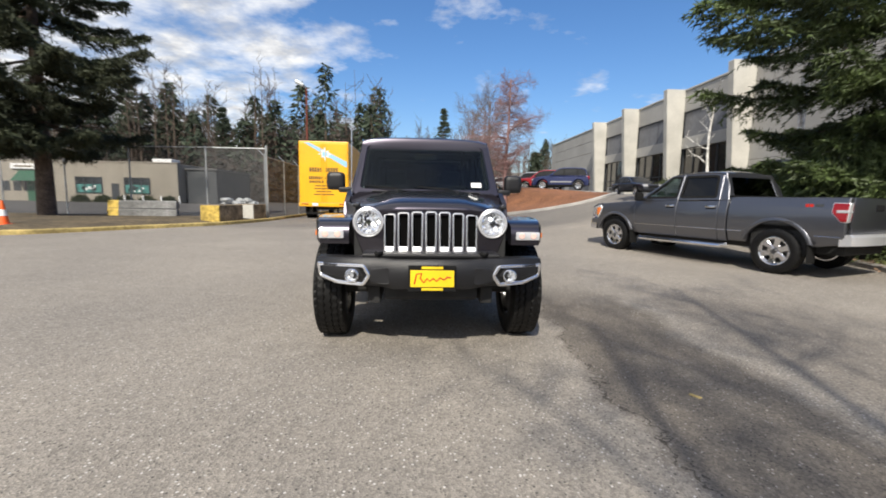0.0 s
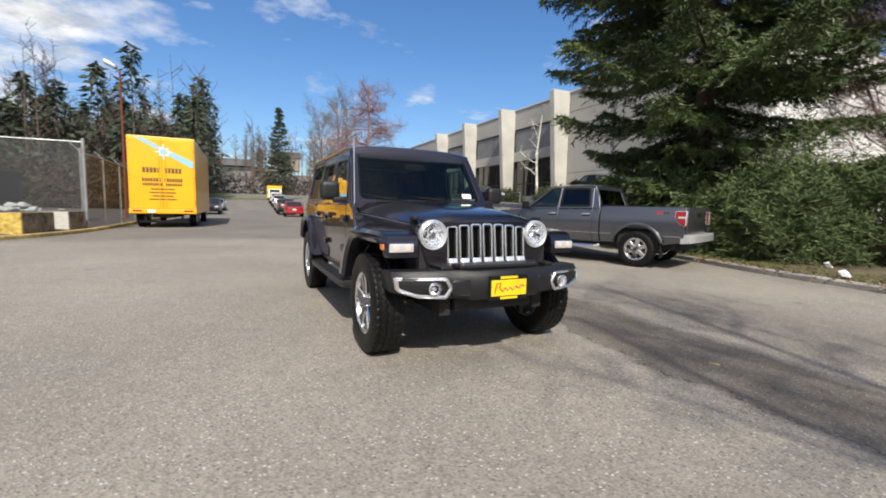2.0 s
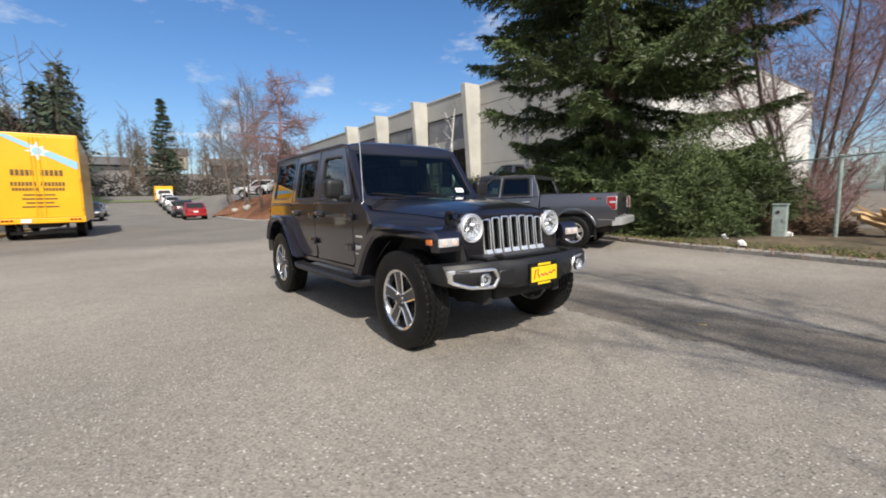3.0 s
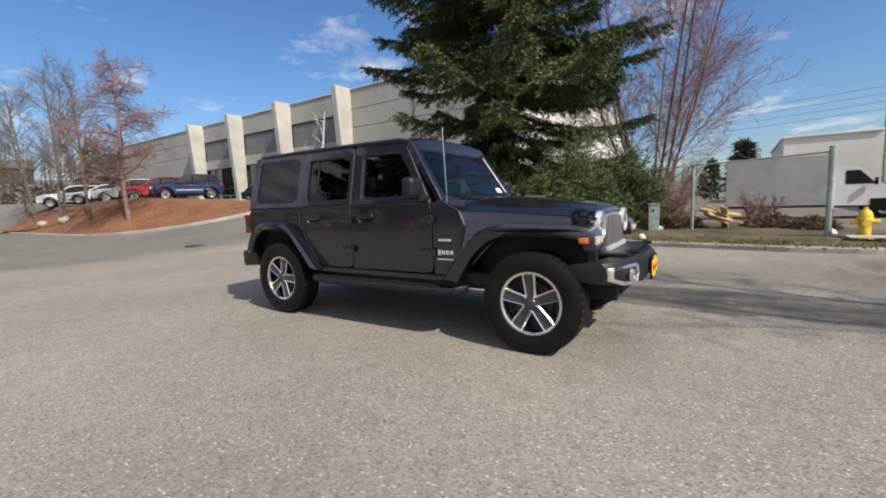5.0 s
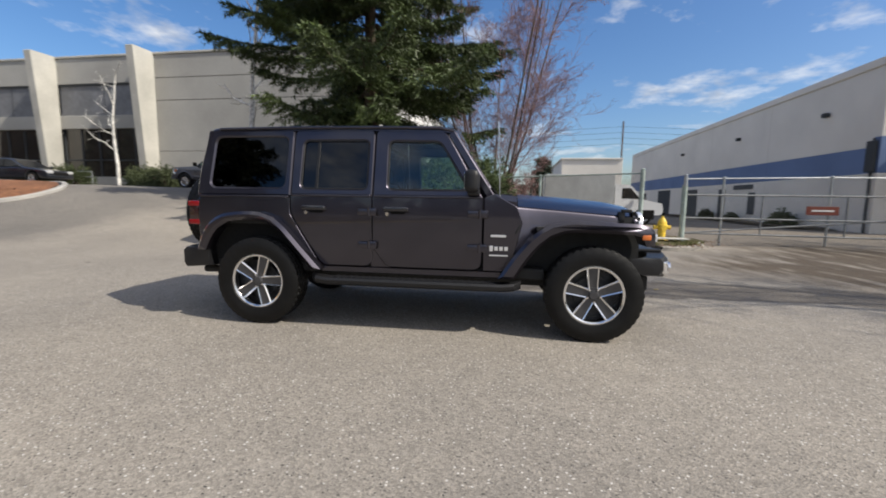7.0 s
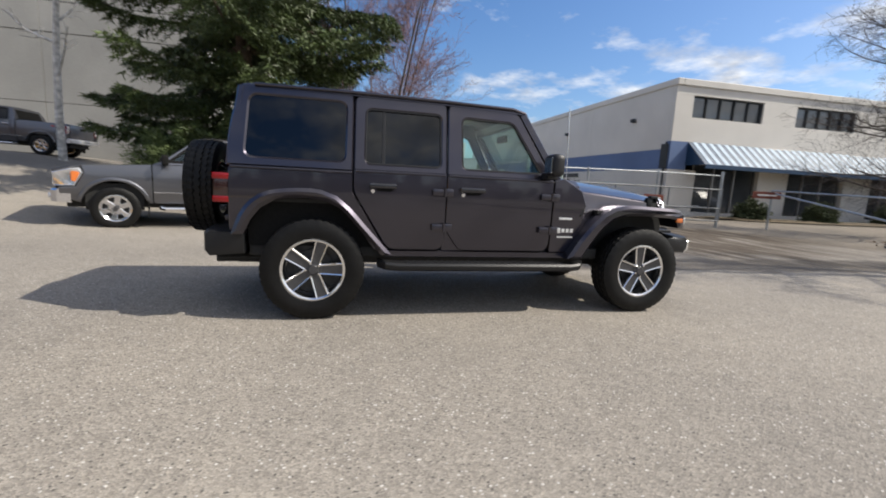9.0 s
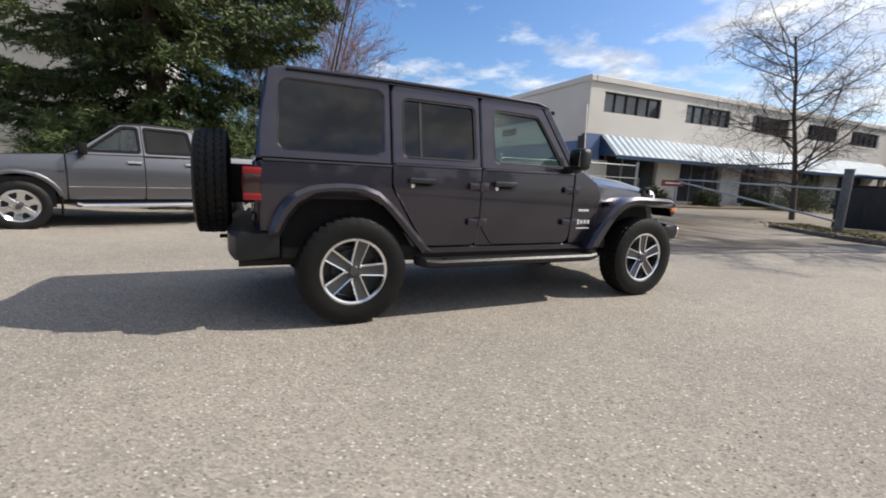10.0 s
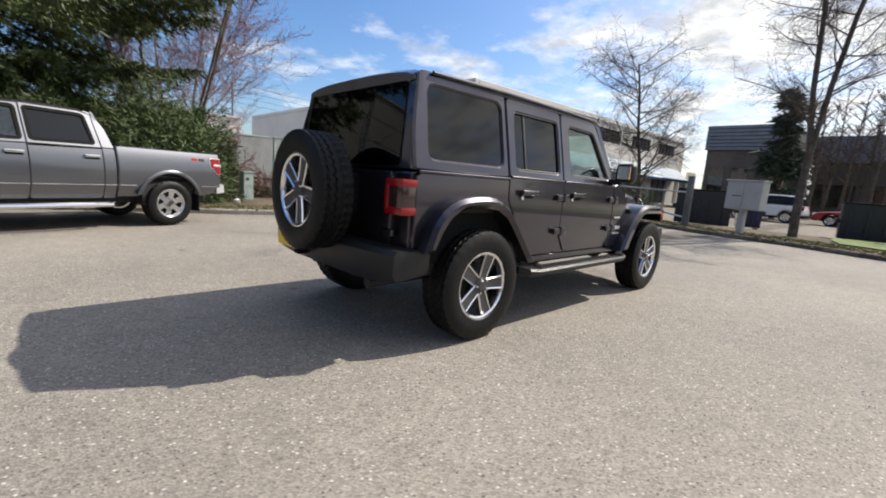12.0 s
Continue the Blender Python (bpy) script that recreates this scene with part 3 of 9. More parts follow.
def revolve(bm, prof, n=48, axis="x", wrap=False, caps=True):
    """Turns a profile of (radius, along) about the x axis (or y)."""
    rings = []
    for i in range(n):
        a = 2 * math.pi * i / n
        c, s = math.cos(a), math.sin(a)
        rings.append([bm.verts.new((h, r * c, r * s) if axis == "x" else ((r * c, h, r * s) if axis == "y" else (r * c, r * s, h))) for r, h in prof])
    m = len(prof)
    for i in range(n):
        j = (i + 1) % n
        for k in range(m if wrap else m - 1):
            l = (k + 1) % m
            bm.faces.new((rings[i][k], rings[j][k], rings[j][l], rings[i][l]))
    if not wrap and caps:
        for k in (0, m - 1):
            if prof[k][0] > 1e-4:
                bm.faces.new([rings[i][k] for i in range(n)][::(1 if k else -1)])
    bmesh.ops.recalc_face_normals(bm, faces=bm.faces)
    return bm


def loft(bm, loops, closed=True, caps=True):
    """A skin over loops with the same number of points."""
    rings = [[bm.verts.new(p) for p in lp] for lp in loops]
    n = len(rings[0])
    for a, b in zip(rings, rings[1:]):
        for i in range(n if closed else n - 1):
            j = (i + 1) % n
            bm.faces.new((a[i], a[j], b[j], b[i]))
    if caps and closed:
        bm.faces.new(rings[0][::-1])
        bm.faces.new(rings[-1])
    bmesh.ops.recalc_face_normals(bm, faces=bm.faces)
    return bm


def rounded(pts, r, n=4):
    """A polygon with its corners rounded; r is one radius or one for each corner."""
    out = []
    k = len(pts)
    rs = [r] * k if isinstance(r, (int, float)) else r
    for i in range(k):
        p, a, b = Vector(pts[i]), Vector(pts[i - 1]), Vector(pts[(i + 1) % k])
        q = min(rs[i], (a - p).length * 0.45, (b - p).length * 0.45)
        if q < 1e-5:
            out.append(tuple(p))
            continue
        s, e = p + (a - p).normalized() * q, p + (b - p).normalized() * q
        for j in range(n + 1):
            t = j / n
            out.append(tuple(s * (1 - t) ** 2 + p * 2 * t * (1 - t) + e * t * t))
    return out


def area2(pts):
    return sum(a[0] * b[1] - b[0] * a[1] for a, b in zip(pts, pts[1:] + pts[:1])) / 2


def inset(pts, d):
    """Moves a polygon's outline inward by d."""
    k, sgn, out = len(pts), (1 if area2(pts) > 0 else -1), []
    for i in range(k):
        p, a, b = Vector(pts[i]), Vector(pts[i - 1]), Vector(pts[(i + 1) % k])
        e0, e1 = (p - a), (b - p)
        if e0.length < 1e-6 or e1.length < 1e-6:
            out.append(tuple(p))
            continue
        e0.normalize(), e1.normalize()
        n0, n1 = Vector((-e0.y, e0.x)) * sgn, Vector((-e1.y, e1.x)) * sgn
        m = n0 + n1
        m = m / max(m.length_squared, 0.4) * 2 * d
        out.append((p.x + m.x, p.y + m.y))
    return out


def plate(bm, outer, holes, thick, place, r=0.006):
    """A panel with holes: outlines in two dimensions, place(u, v, depth) sets them in space; its outer edge is rounded by r."""
    from mathutils.geometry import tessellate_polygon
    loops = [list(outer)] + [list(h) for h in holes]
    if area2(loops[0]) < 0:
        loops[0].reverse()
    for h in loops[1:]:
        if area2(h) > 0:
            h.reverse()
    face = [inset(loops[0], r)] + [[tuple(q) for q in inset(h[::-1], -r)][::-1] for h in loops[1:]]
    flat = [p for lp in face for p in lp]
    tris = tessellate_polygon([[Vector((p[0], p[1], 0)) for p in lp] for lp in face])
    top = [bm.verts.new(place(p[0], p[1], 0.0)) for p in flat]
    bot = [bm.verts.new(place(p[0], p[1], thick)) for p in flat]
    rim = [bm.verts.new(place(p[0], p[1], r)) for lp in loops for p in lp]
    rim2 = [bm.verts.new(place(p[0], p[1], thick)) for lp in loops for p in lp]
    for a, b, c in tris:
        for vs, o in ((top, (a, b, c)), (bot, (c, b, a))):
            try:
                bm.faces.new([vs[i] for i in o])
            except ValueError:
                pass
    k = 0
    for lp in loops:
        n = len(lp)
        for i in range(n):
            p, q = k + i, k + (i + 1) % n
            bm.faces.new((top[p], top[q], rim[q], rim[p]))
            bm.faces.new((rim[p], rim[q], rim2[q], rim2[p]))
            bm.faces.new((rim2[p], rim2[q], bot[q], bot[p]))
        k += n
    bmesh.ops.recalc_face_normals(bm, faces=bm.faces)
    return bm


def axis_steps(near, far):
    a = list(np.arange(-16, 34.01, near))
    lo, hi, st = a[0], a[-1], near
    while hi < far:
        st *= 1.16
        hi += st
        lo -= st
        a = [lo] + a + [hi]
    return a


def build_ground():
    xs, ys = axis_steps(0.7, 900), axis_steps(0.7, 900)
    verts = [(x, y, ground_z(x, y)) for y in ys for x in xs]
    n = len(xs)
    faces = [(j * n + i, j * n + i + 1, (j + 1) * n + i + 1, (j + 1) * n + i) for j in range(len(ys) - 1) for i in range(n - 1)]
    me = bpy.data.meshes.new("ground")
    me.from_pydata(verts, [], faces)
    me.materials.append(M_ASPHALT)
    me.polygons.foreach_set("use_smooth", [True] * len(me.polygons))
    return tagged(new("ground", me), "pale weathered asphalt yard with darker resurfaced strip", "ground", kind="structure")


build_ground()


def smooth_line(pts, step=0.5):
    """Points along a soft curve through pts."""
    out = []
    P = [Vector(p) for p in pts]
    for i in range(len(P) - 1):
        a, b, c, d = P[max(i - 1, 0)], P[i], P[i + 1], P[min(i + 2, len(P) - 1)]
        k = max(1, int((c - b).length / step))
        for j in range(k):
            t = j / k
            out.append(0.5 * ((2 * b) + (c - a) * t + (2 * a - 5 * b + 4 * c - d) * t * t + (3 * b - a - 3 * c + d) * t ** 3))
    out.append(P[-1])
    return out


def kerb(name, pts, width, height, mat, label):
    """A kerb of separate stones, end to end along a line, with its top edges rounded."""
    line = smooth_line(pts, 0.3)
    root = thing(name, label, "kerb", kind="structure")
    seg, k = 0, 0
    while k < len(line) - 1:
        sub = line[k:k + 9]
        bm = bm_()
        loops = []
        for i, p in enumerate(sub):
            d = (sub[min(i + 1, len(sub) - 1)] - sub[max(i - 1, 0)]).normalized()
            nrm = Vector((-d.y, d.x))
            q = Vector(p)
            if i == 0:
                q += d * 0.012
            z = ground_z(p.x, p.y)
            w = width / 2
            prof = [(-w, -0.1), (-w, height - 0.03), (-w + 0.03, height), (w - 0.03, height), (w, height - 0.03), (w, -0.1)]
            loops.append([(q.x + nrm.x * u, q.y + nrm.y * u, z + v + 0.004 * math.sin(seg * 2.3)) for u, v in prof])
        loft(bm, loops)
        part("kerb_stone", bm, mat, root)
        k += 8
        seg += 1
    return root


def bed(name, outline, lift, mat, label, category, crown=0.0, step=0.6, kind="structure"):
    """A planted or gravelled bed that follows the ground, a little above it, swelling to a crown."""
    from mathutils.geometry import tessellate_polygon
    bm = bm_()
    pts = [tuple(p) for p in smooth_line(outline + outline[:1], step)][:-1]
    levels = [(0.0, 0.0), (0.35, 0.35), (0.9, 0.75), (1.8, 1.0)]
    loops = []
    for d, f in levels:
        lp = inset(pts, d) if area2(pts) > 0 else inset(pts[::-1], d)
        loops.append([(x, y, ground_z(x, y) + lift + crown * f + 0.03 * noise.noise((x * 1.7, y * 1.7, 0)) * (1 if d else 0)) for x, y in lp])
    rings = [[bm.verts.new(p) for p in lp] for lp in loops]
    n = len(pts)
    for a, b in zip(rings, rings[1:]):
        for i in range(n):
            j = (i + 1) % n
            bm.faces.new((a[i], a[j], b[j], b[i]))
    for a, b, c in tessellate_polygon([[Vector(p) for p in loops[-1]]]):
        try:
            bm.faces.new((rings[-1][a], rings[-1][b], rings[-1][c]))
        except ValueError:
            pass
    bmesh.ops.recalc_face_normals(bm, faces=bm.faces)
    for f in bm.faces:
        if f.normal.z < 0:
            f.normal_flip()
    return tagged(part(name, bm, mat, smooth=True, angle=60), label, category, kind=kind)


# east kerb and verge beside the firs
EAST = [(9.4, 9.6), (8.75, 7.6), (8.15, 5.6), (7.95, 4.2), (7.65, 2.5), (7.45, 1.3), (7.5, 0.2), (8.0, -0.55), (9.1, -0.95)]
kerb("kerb_east", EAST, 0.16, 0.12, M_KERB, "worn pale concrete kerb along the leaf-strewn verge")
bed("verge_east", [(9.1, -0.95), (8.05, -0.5), (7.55, 0.25), (7.53, 1.3), (7.73, 2.5), (8.03, 4.2), (8.23, 5.6), (8.83, 7.6), (9.5, 9.6), (11.5, 13.0), (17.0, 13.0), (16.0, 2.0), (12.0, -0.9)], 0.10, M_LITTER, "verge of dead leaves and patchy grass under firs", "verge", 0.06)
# south kerb and verge by the gate
SOUTH = [(4.6, -8.2), (3.6, -7.55), (2.2, -6.75), (0.8, -6.35), (-0.7, -6.1), (-2.2, -5.5), (-4.5, -4.8), (-9.0, -3.6), (-16.0, -2.2), (-30.0, 0.5)]
kerb("kerb_south", SOUTH, 0.16, 0.12, M_KERBDARK, "dark stained concrete kerb by the gate")
bed("verge_south", [(4.4, -8.4), (3.6, -7.63), (2.2, -6.83), (0.8, -6.43), (-0.7, -6.18), (-2.2, -5.58), (-4.5, -4.88), (-9.0, -3.68), (-16.0, -2.28), (-16.0, -9.0), (-6.0, -11.0), (0.5, -11.0), (3.0, -10.5)], 0.09, M_LITTER, "verge of leaf litter and thin grass by the gate", "verge", 0.05)
bed("lawn_south", [(-1.6, -7.2), (-4.5, -6.0), (-9.0, -5.0), (-15.5, -3.8), (-15.5, -8.6), (-6.0, -10.6), (-1.5, -10.0)], 0.17, M_GRASS, "strip of mown green lawn behind the kerb", "lawn", 0.02)
bed("mulch_bed_shop", [(15.9, -11.6), (14.6, -11.9), (13.6, -14.0), (13.2, -20.0), (13.2, -42.0), (15.9, -43.0)], 0.06, M_LITTER, "narrow bed of brown bark mulch before the shop windows", "mulch bed", 0.06)
bed("bed_warehouse", [(18.2, -10.38), (40.0, -10.38), (40.0, -9.3), (30.0, -9.2), (18.6, -9.0)], 0.06, M_LITTER, "strip of dark leaf litter along the warehouse wall", "planting bed", 0.05)
# mulched island before the upper car park
ISLE = [(3.9, 48.0), (3.9, 40.0), (3.9, 33.0), (4.0, 29.0), (4.4, 26.3), (5.0, 24.4), (5.75, 22.7), (6.5, 21.3), (7.4, 20.4), (8.8, 20.8), (10.3, 23.0), (10.9, 25.5), (10.5, 27.6)]
kerb("kerb_island", ISLE, 0.18, 0.12, M_CONCRETE, "pale concrete kerb round the mulched island")
bed("mulch_island", [(4.0, 48.0), (4.0, 40.0), (4.0, 33.0), (4.1, 29.0), (4.5, 26.35), (5.1, 24.5), (5.85, 22.8), (6.6, 21.4), (7.45, 20.52), (8.7, 20.95), (10.2, 23.1), (10.75, 25.5), (10.4, 27.6), (9.0, 30.2), (7.6, 32.4), (7.0, 36.0), (6.2, 40.0), (5.2, 48.0)], 0.10, M_MULCH, "sloping bank of red-brown bark mulch inside a kerb", "mulch", 0.10)
bed("far_lawn", [(-7.0, 80.0), (40.0, 80.0), (44.0, 107.0), (-7.0, 107.0)], 0.06, M_GRASS, "distant strip of green lawn below the wooded hill", "lawn", 0.0, 3.0)
# west kerb, yellow, and its planting bed
WEST = [(-26.0, 6.0), (-14.0, 10.4), (-11.2, 11.8), (-10.3, 12.8), (-9.5, 14.2), (-8.6, 15.6), (-7.85, 17.0), (-7.35, 19.0), (-7.2, 21.3), (-7.2, 25.0), (-7.25, 37.0), (-7.4, 60.0)]
kerb("kerb_west", WEST, 0.16, 0.13, M_KERBYELLOW, "low kerb with worn yellow paint")
bed("planting_bed_west", [(-26.0, 6.1), (-14.05, 10.5), (-11.3, 11.9), (-10.4, 12.9), (-9.6, 14.3), (-8.7, 15.7), (-7.95, 17.1), (-7.45, 19.0), (-7.4, 20.6), (-9.6, 20.75), (-13.0, 21.0), (-20.0, 20.5), (-30.0, 16.0)], 0.10, M_LITTER, "bed of brown leaf litter under a conifer", "planting bed", 0.12)

# ---- buildings ----
def slab(name, lo, hi, mat, parent, bev=0.02, label=""):
    c = [(a + b) / 2 for a, b in zip(lo, hi)]
    s = [abs(b - a) for a, b in zip(lo, hi)]
    return part(name, box(bm_(), c, s, bev, seg=1), mat, parent, label)


def office_building():
    root = thing("office_building", "pale concrete office building with projecting cream fins", "building")
    TOP, BASE, WX = 11.0, 0.0, 22.2
    fins = [29.4, 37.4, 45.4, 53.4]
    for y in fins:
        # each fin leans out towards its top
        loops = [[(x0, y - 0.27, z), (x0, y + 0.27, z), (WX - 0.003, y + 0.27, z), (WX - 0.003, y - 0.27, z)] for x0, z in ((21.25, 0.6), (20.55, TOP - 0.24), (20.58, TOP - 0.2))]
        part("fin", loft(bm_(), loops), M_FIN, root)
    ends = [(14.6, 29.13)] + [(a + 0.27, b - 0.27) for a, b in zip(fins, fins[1:])] + [(53.67, 76.0)]
    for i, (a, b) in enumerate(ends):
        if 0 < i < 4:
            slab("parapet_panel", (WX, a, 8.9), (WX + 0.35, b, TOP - 0.35), M_PANEL, root)
            band = slab("spandrel", (WX + 0.12, a, 6.72), (WX + 0.35, b, 8.9), M_LOUVRE, root, 0.0)
            slab("drip_edge", (WX + 0.03, a + 0.02, 8.78), (WX + 0.118, b - 0.02, 8.88), M_DARKGREY, band, 0.0)
            y = (a + b) / 2
            slab("panel_joint", (WX + 0.105, y - 0.02, 6.74), (WX + 0.118, y + 0.02, 8.76), M_DARKGREY, band, 0.0)
            slab("sill_panel", (WX, a, 5.8), (WX + 0.35, b, 6.72), M_PANEL, root)
            win = slab("window", (WX + 0.22, a, 2.4), (WX + 0.35, b, 5.8), M_DARKGLASS, root, 0.0, "dark bronze window band")
            for k in range(0, 6):
                y = a + 0.05 + (b - a - 0.1) * k / 5
                slab("window_frame", (WX + 0.14, y - 0.04, 2.42), (WX + 0.217, y + 0.04, 5.78), M_DARKGREY, win, 0.0)
            slab("window_frame", (WX + 0.12, a + 0.1, 3.55), (WX + 0.138, b - 0.1, 3.63), M_DARKGREY, win, 0.0)
            slab("plinth", (WX, a, BASE), (WX + 0.35, b, 2.4), M_PANEL, root)
        else:
            # plain panels with recessed horizontal and vertical joints
            rows = [(BASE, 4.2), (4.215, 7.62), (7.65, 9.12), (9.15, TOP - 0.35)]
            n = max(1, round((b - a) / 7.8))
            for z0, z1 in rows:
                for k in range(n):
                    y0, y1 = a + (b - a) * k / n, a + (b - a) * (k + 1) / n
                    slab("wall_panel", (WX, y0 + 0.012, z0), (WX + 0.3, y1 - 0.012, z1 - 0.015), M_PANEL, root, 0.008)
            slab("joint_backing", (WX + 0.05, a, BASE), (WX + 0.38, b, TOP - 0.4), M_DARKGREY, root, 0.0)
    for y in (58.0, 63.0, 68.0):
        slab("loading_door", (WX - 0.03, y, 1.2), (WX - 0.004, y + 3.0, 5.2), M_LOUVRE, root, 0.0)
    slab("coping", (WX - 0.08, 14.3, TOP - 0.346), (WX + 0.55, 76.0, TOP - 0.2), M_FIN, root, 0.02)
    # south end in jointed panels, sunlight put into their paler colour; and the roof
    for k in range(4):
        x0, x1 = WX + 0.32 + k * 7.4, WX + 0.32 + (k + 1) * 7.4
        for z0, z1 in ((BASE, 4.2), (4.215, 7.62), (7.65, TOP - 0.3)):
            slab("wall_panel", (x0 + 0.012, 14.3, z0), (x1 - 0.012, 14.6, z1 - 0.015), M_PANELSUN, root, 0.008)
    slab("joint_backing", (WX + 0.35, 14.4, BASE), (51.8, 14.75, TOP - 0.4), M_DARKGREY, root, 0.0)
    slab("coping", (WX + 0.56, 14.22, TOP - 0.296), (52.1, 14.8, TOP - 0.15), M_FIN, root, 0.02)
    slab("roof", (WX + 0.56, 14.81, TOP - 0.75), (52, 76, TOP - 0.45), M_ROOF, root, 0.0)
    slab("rear_wall", (52, 14.3, BASE), (52.3, 76, TOP - 0.3), M_PANEL, root)
    slab("end_wall", (WX + 0.36, 76.0, BASE), (52, 76.3, TOP - 0.3), M_PANEL, root)
    # pale railing by the entrance
    rail = bm_()
    for z in (2.0, 2.35, 2.7):
        cyl(rail, (19.3, 31.5, z - 0.1), (19.3, 45, z - 0.1), 0.03, n=6)
    for k in range(10):
        cyl(rail, (19.3, 31.5 + 1.5 * k, 1.4), (19.3, 31.5 + 1.5 * k, 2.62), 0.03, n=6)
    part("railing", rail, M_GALV, root)
    return root


office_building()


def shop_warehouse():
    root = thing("shop_warehouse", "cream two-storey warehouse with blue band and striped awning", "building")
    X, Y, TOP = 16.4, -10.4, 7.3
    # north wall: cream above and below a blue band
    for z0, z1, m in ((-0.2, 2.55, M_CREAM), (2.55, 3.65, M_BLUESTRIPE), (3.65, TOP - 0.35, M_CREAM)):
        for k in range(5):
            x0, x1 = X + 0.35 + k * 7.9, X + 0.35 + (k + 1) * 7.9
            slab("wall_panel", (x0, Y - 0.3, z0), (x1 - 0.02, Y, z1 - 0.004), m, root, 0.006)
    slab("cornice", (X - 0.1, Y - 0.3, TOP - 0.35), (56, Y + 0.08, TOP), M_CREAM, root, 0.03)
    for x0, w, z0, z1 in ((25.6, 0.8, 0.5, 1.9), (29.6, 1.0, 0.0, 2.2), (34.5, 2.4, 0, 2.3), (41, 3.6, 0, 2.4), (49, 1.2, 0, 2.2)):
        slab("side_door", (x0, Y + 0.004, z0), (x0 + w, Y + 0.04, z1), M_DARKGREY, root, 0.0)
    slab("wall_vent", (25.9, Y + 0.004, 2.12), (28.4, Y + 0.05, 2.42), M_DARKGREY, root, 0.01, "dark louvred vent strip")
    for x0 in (19.6, 28.0, 38.0):
        slab("wall_lamp", (x0, Y + 0.004, 5.4), (x0 + 0.3, Y + 0.25, 5.6), M_DARKGREY, root, 0.03)
    bm = bm_()
    cyl(bm, (X + 0.25, Y + 0.08, 0), (X + 0.25, Y + 0.08, 4.0), 0.05, n=8)
    part("downpipe", bm, M_DARKGREY, root)
    slab("meter_box", (X + 0.1, Y + 0.004, 2.6), (X + 0.55, Y + 0.16, 3.9), M_DARKGREY, root, 0.02)
    # west front: upper wall round the window strips
    wins = [(-16.1, -11.5), (-22.8, -18.4), (-29.6, -25.2), (-36.2, -32.0), (-42.6, -38.2)]
    S = -45.0
    slab("upper_wall", (X, S, 6.5), (X + 0.35, Y, TOP - 0.35), M_CREAM, root, 0.01)
    slab("upper_wall", (X, S, 4.05), (X + 0.35, Y, 5.35), M_CREAM, root, 0.01)
    prev = Y
    for a, b in wins:
        slab("upper_wall", (X, b, 5.35), (X + 0.35, prev, 6.5), M_CREAM, root, 0.0)
        w = slab("window", (X + 0.2, a, 5.35), (X + 0.25, b, 6.5), M_SHOPGLASS, root, 0.0, "dark upper window strip")
        for k in range(6):
            y = a + 0.03 + (b - a - 0.06) * k / 5
            slab("window_frame", (X + 0.1, y - 0.035, 5.36), (X + 0.196, y + 0.035, 6.49), M_DARKGREY, w, 0.0)
        for z in (5.39, 6.46):
            slab("window_frame", (X + 0.12, a, z - 0.03), (X + 0.19, b, z + 0.03), M_DARKGREY, w, 0.0)
        for k in (0, 4):
            slab("curtain", (X + 0.26, a + (b - a) * k / 5 + 0.1, 5.4), (X + 0.28, a + (b - a) * (k + 0.8) / 5, 6.45), M_WHITE, w, 0.0)
        prev = a
    slab("upper_wall", (X, S, 5.35), (X + 0.35, prev, 6.5), M_CREAM, root, 0.0)
    slab("cornice", (X - 0.1, S, TOP - 0.346), (X + 0.4, Y - 0.31, TOP), M_CREAM, root, 0.03)
    slab("blue_corner", (X - 0.006, -11.5, 2.55), (X + 0.34, Y - 0.002, 4.05), M_BLUESTRIPE, root, 0.0)
    slab("lower_wall", (X, -12.2, -0.2), (X + 0.35, Y, 2.55), M_CREAM, root, 0.0)
    # shop fronts between piers
    y = -12.2
    while y > S + 1:
        g = slab("shop_window", (X + 0.3, y - 4.2, 0.25), (X + 0.34, y, 2.9), M_SHOPGLASS, root, 0.0, "dark shop window in aluminium frame")
        for k in range(4):
            yy = y - 4.2 * k / 3
            slab("window_frame", (X + 0.2, yy - 0.05, 0.25), (X + 0.296, yy + 0.05, 2.9), M_ALUMIN, g, 0.0)
        slab("stall_riser", (X + 0.1, y - 4.2, -0.2), (X + 0.34, y, 0.25), M_CREAM, root, 0.0)
        slab("pier", (X - 0.05, y - 6.3, -0.2), (X + 0.34, y - 4.2, 4.05), M_CREAM, root, 0.01)
        y -= 6.3
    slab("lintel", (X + 0.01, S, 2.9), (X + 0.3, -12.2, 4.05), M_CREAM, root, 0.0)
    slab("roof", (X + 0.36, S, TOP - 0.7), (56, Y - 0.31, TOP - 0.4), M_ROOF, root, 0.0)
    slab("rear_wall", (56, S, -0.2), (56.3, Y, TOP - 0.3), M_CREAM, root)
    slab("south_wall", (X, S - 0.3, -0.2), (56.3, S, TOP - 0.3), M_CREAM, root)
    # awning of alternating pans
    awn = part("awning_valance", box(bm_(), (15.02, (-11.5 - 44) / 2, 2.72), (0.05, 32.5, 0.22), 0.01), M_AWNBLUE, root, "blue and white striped metal awning")
    n, ya, w = 128, -11.5, 32.5 / 128
    meshes = {}
    for col, mat in (("blue", M_AWNBLUE), ("white", M_AWNWHITE)):
        bm = bm_()
        t = 0.03 if col == "blue" else 0.05
        loft(bm, [[(0, -w / 2, 0), (0, -w / 2, t), (0, w / 2, t), (0, w / 2, 0)], [(-1.38, -w / 2, -1.22), (-1.38, -w / 2, -1.22 + t), (-1.38, w / 2, -1.22 + t), (-1.38, w / 2, -1.22)]])
        o = part("awning_pan", bm, mat, awn)
        meshes[col] = o.data
        o.location = (X, ya - w / 2 - (0 if col == "blue" else w), 4.02)
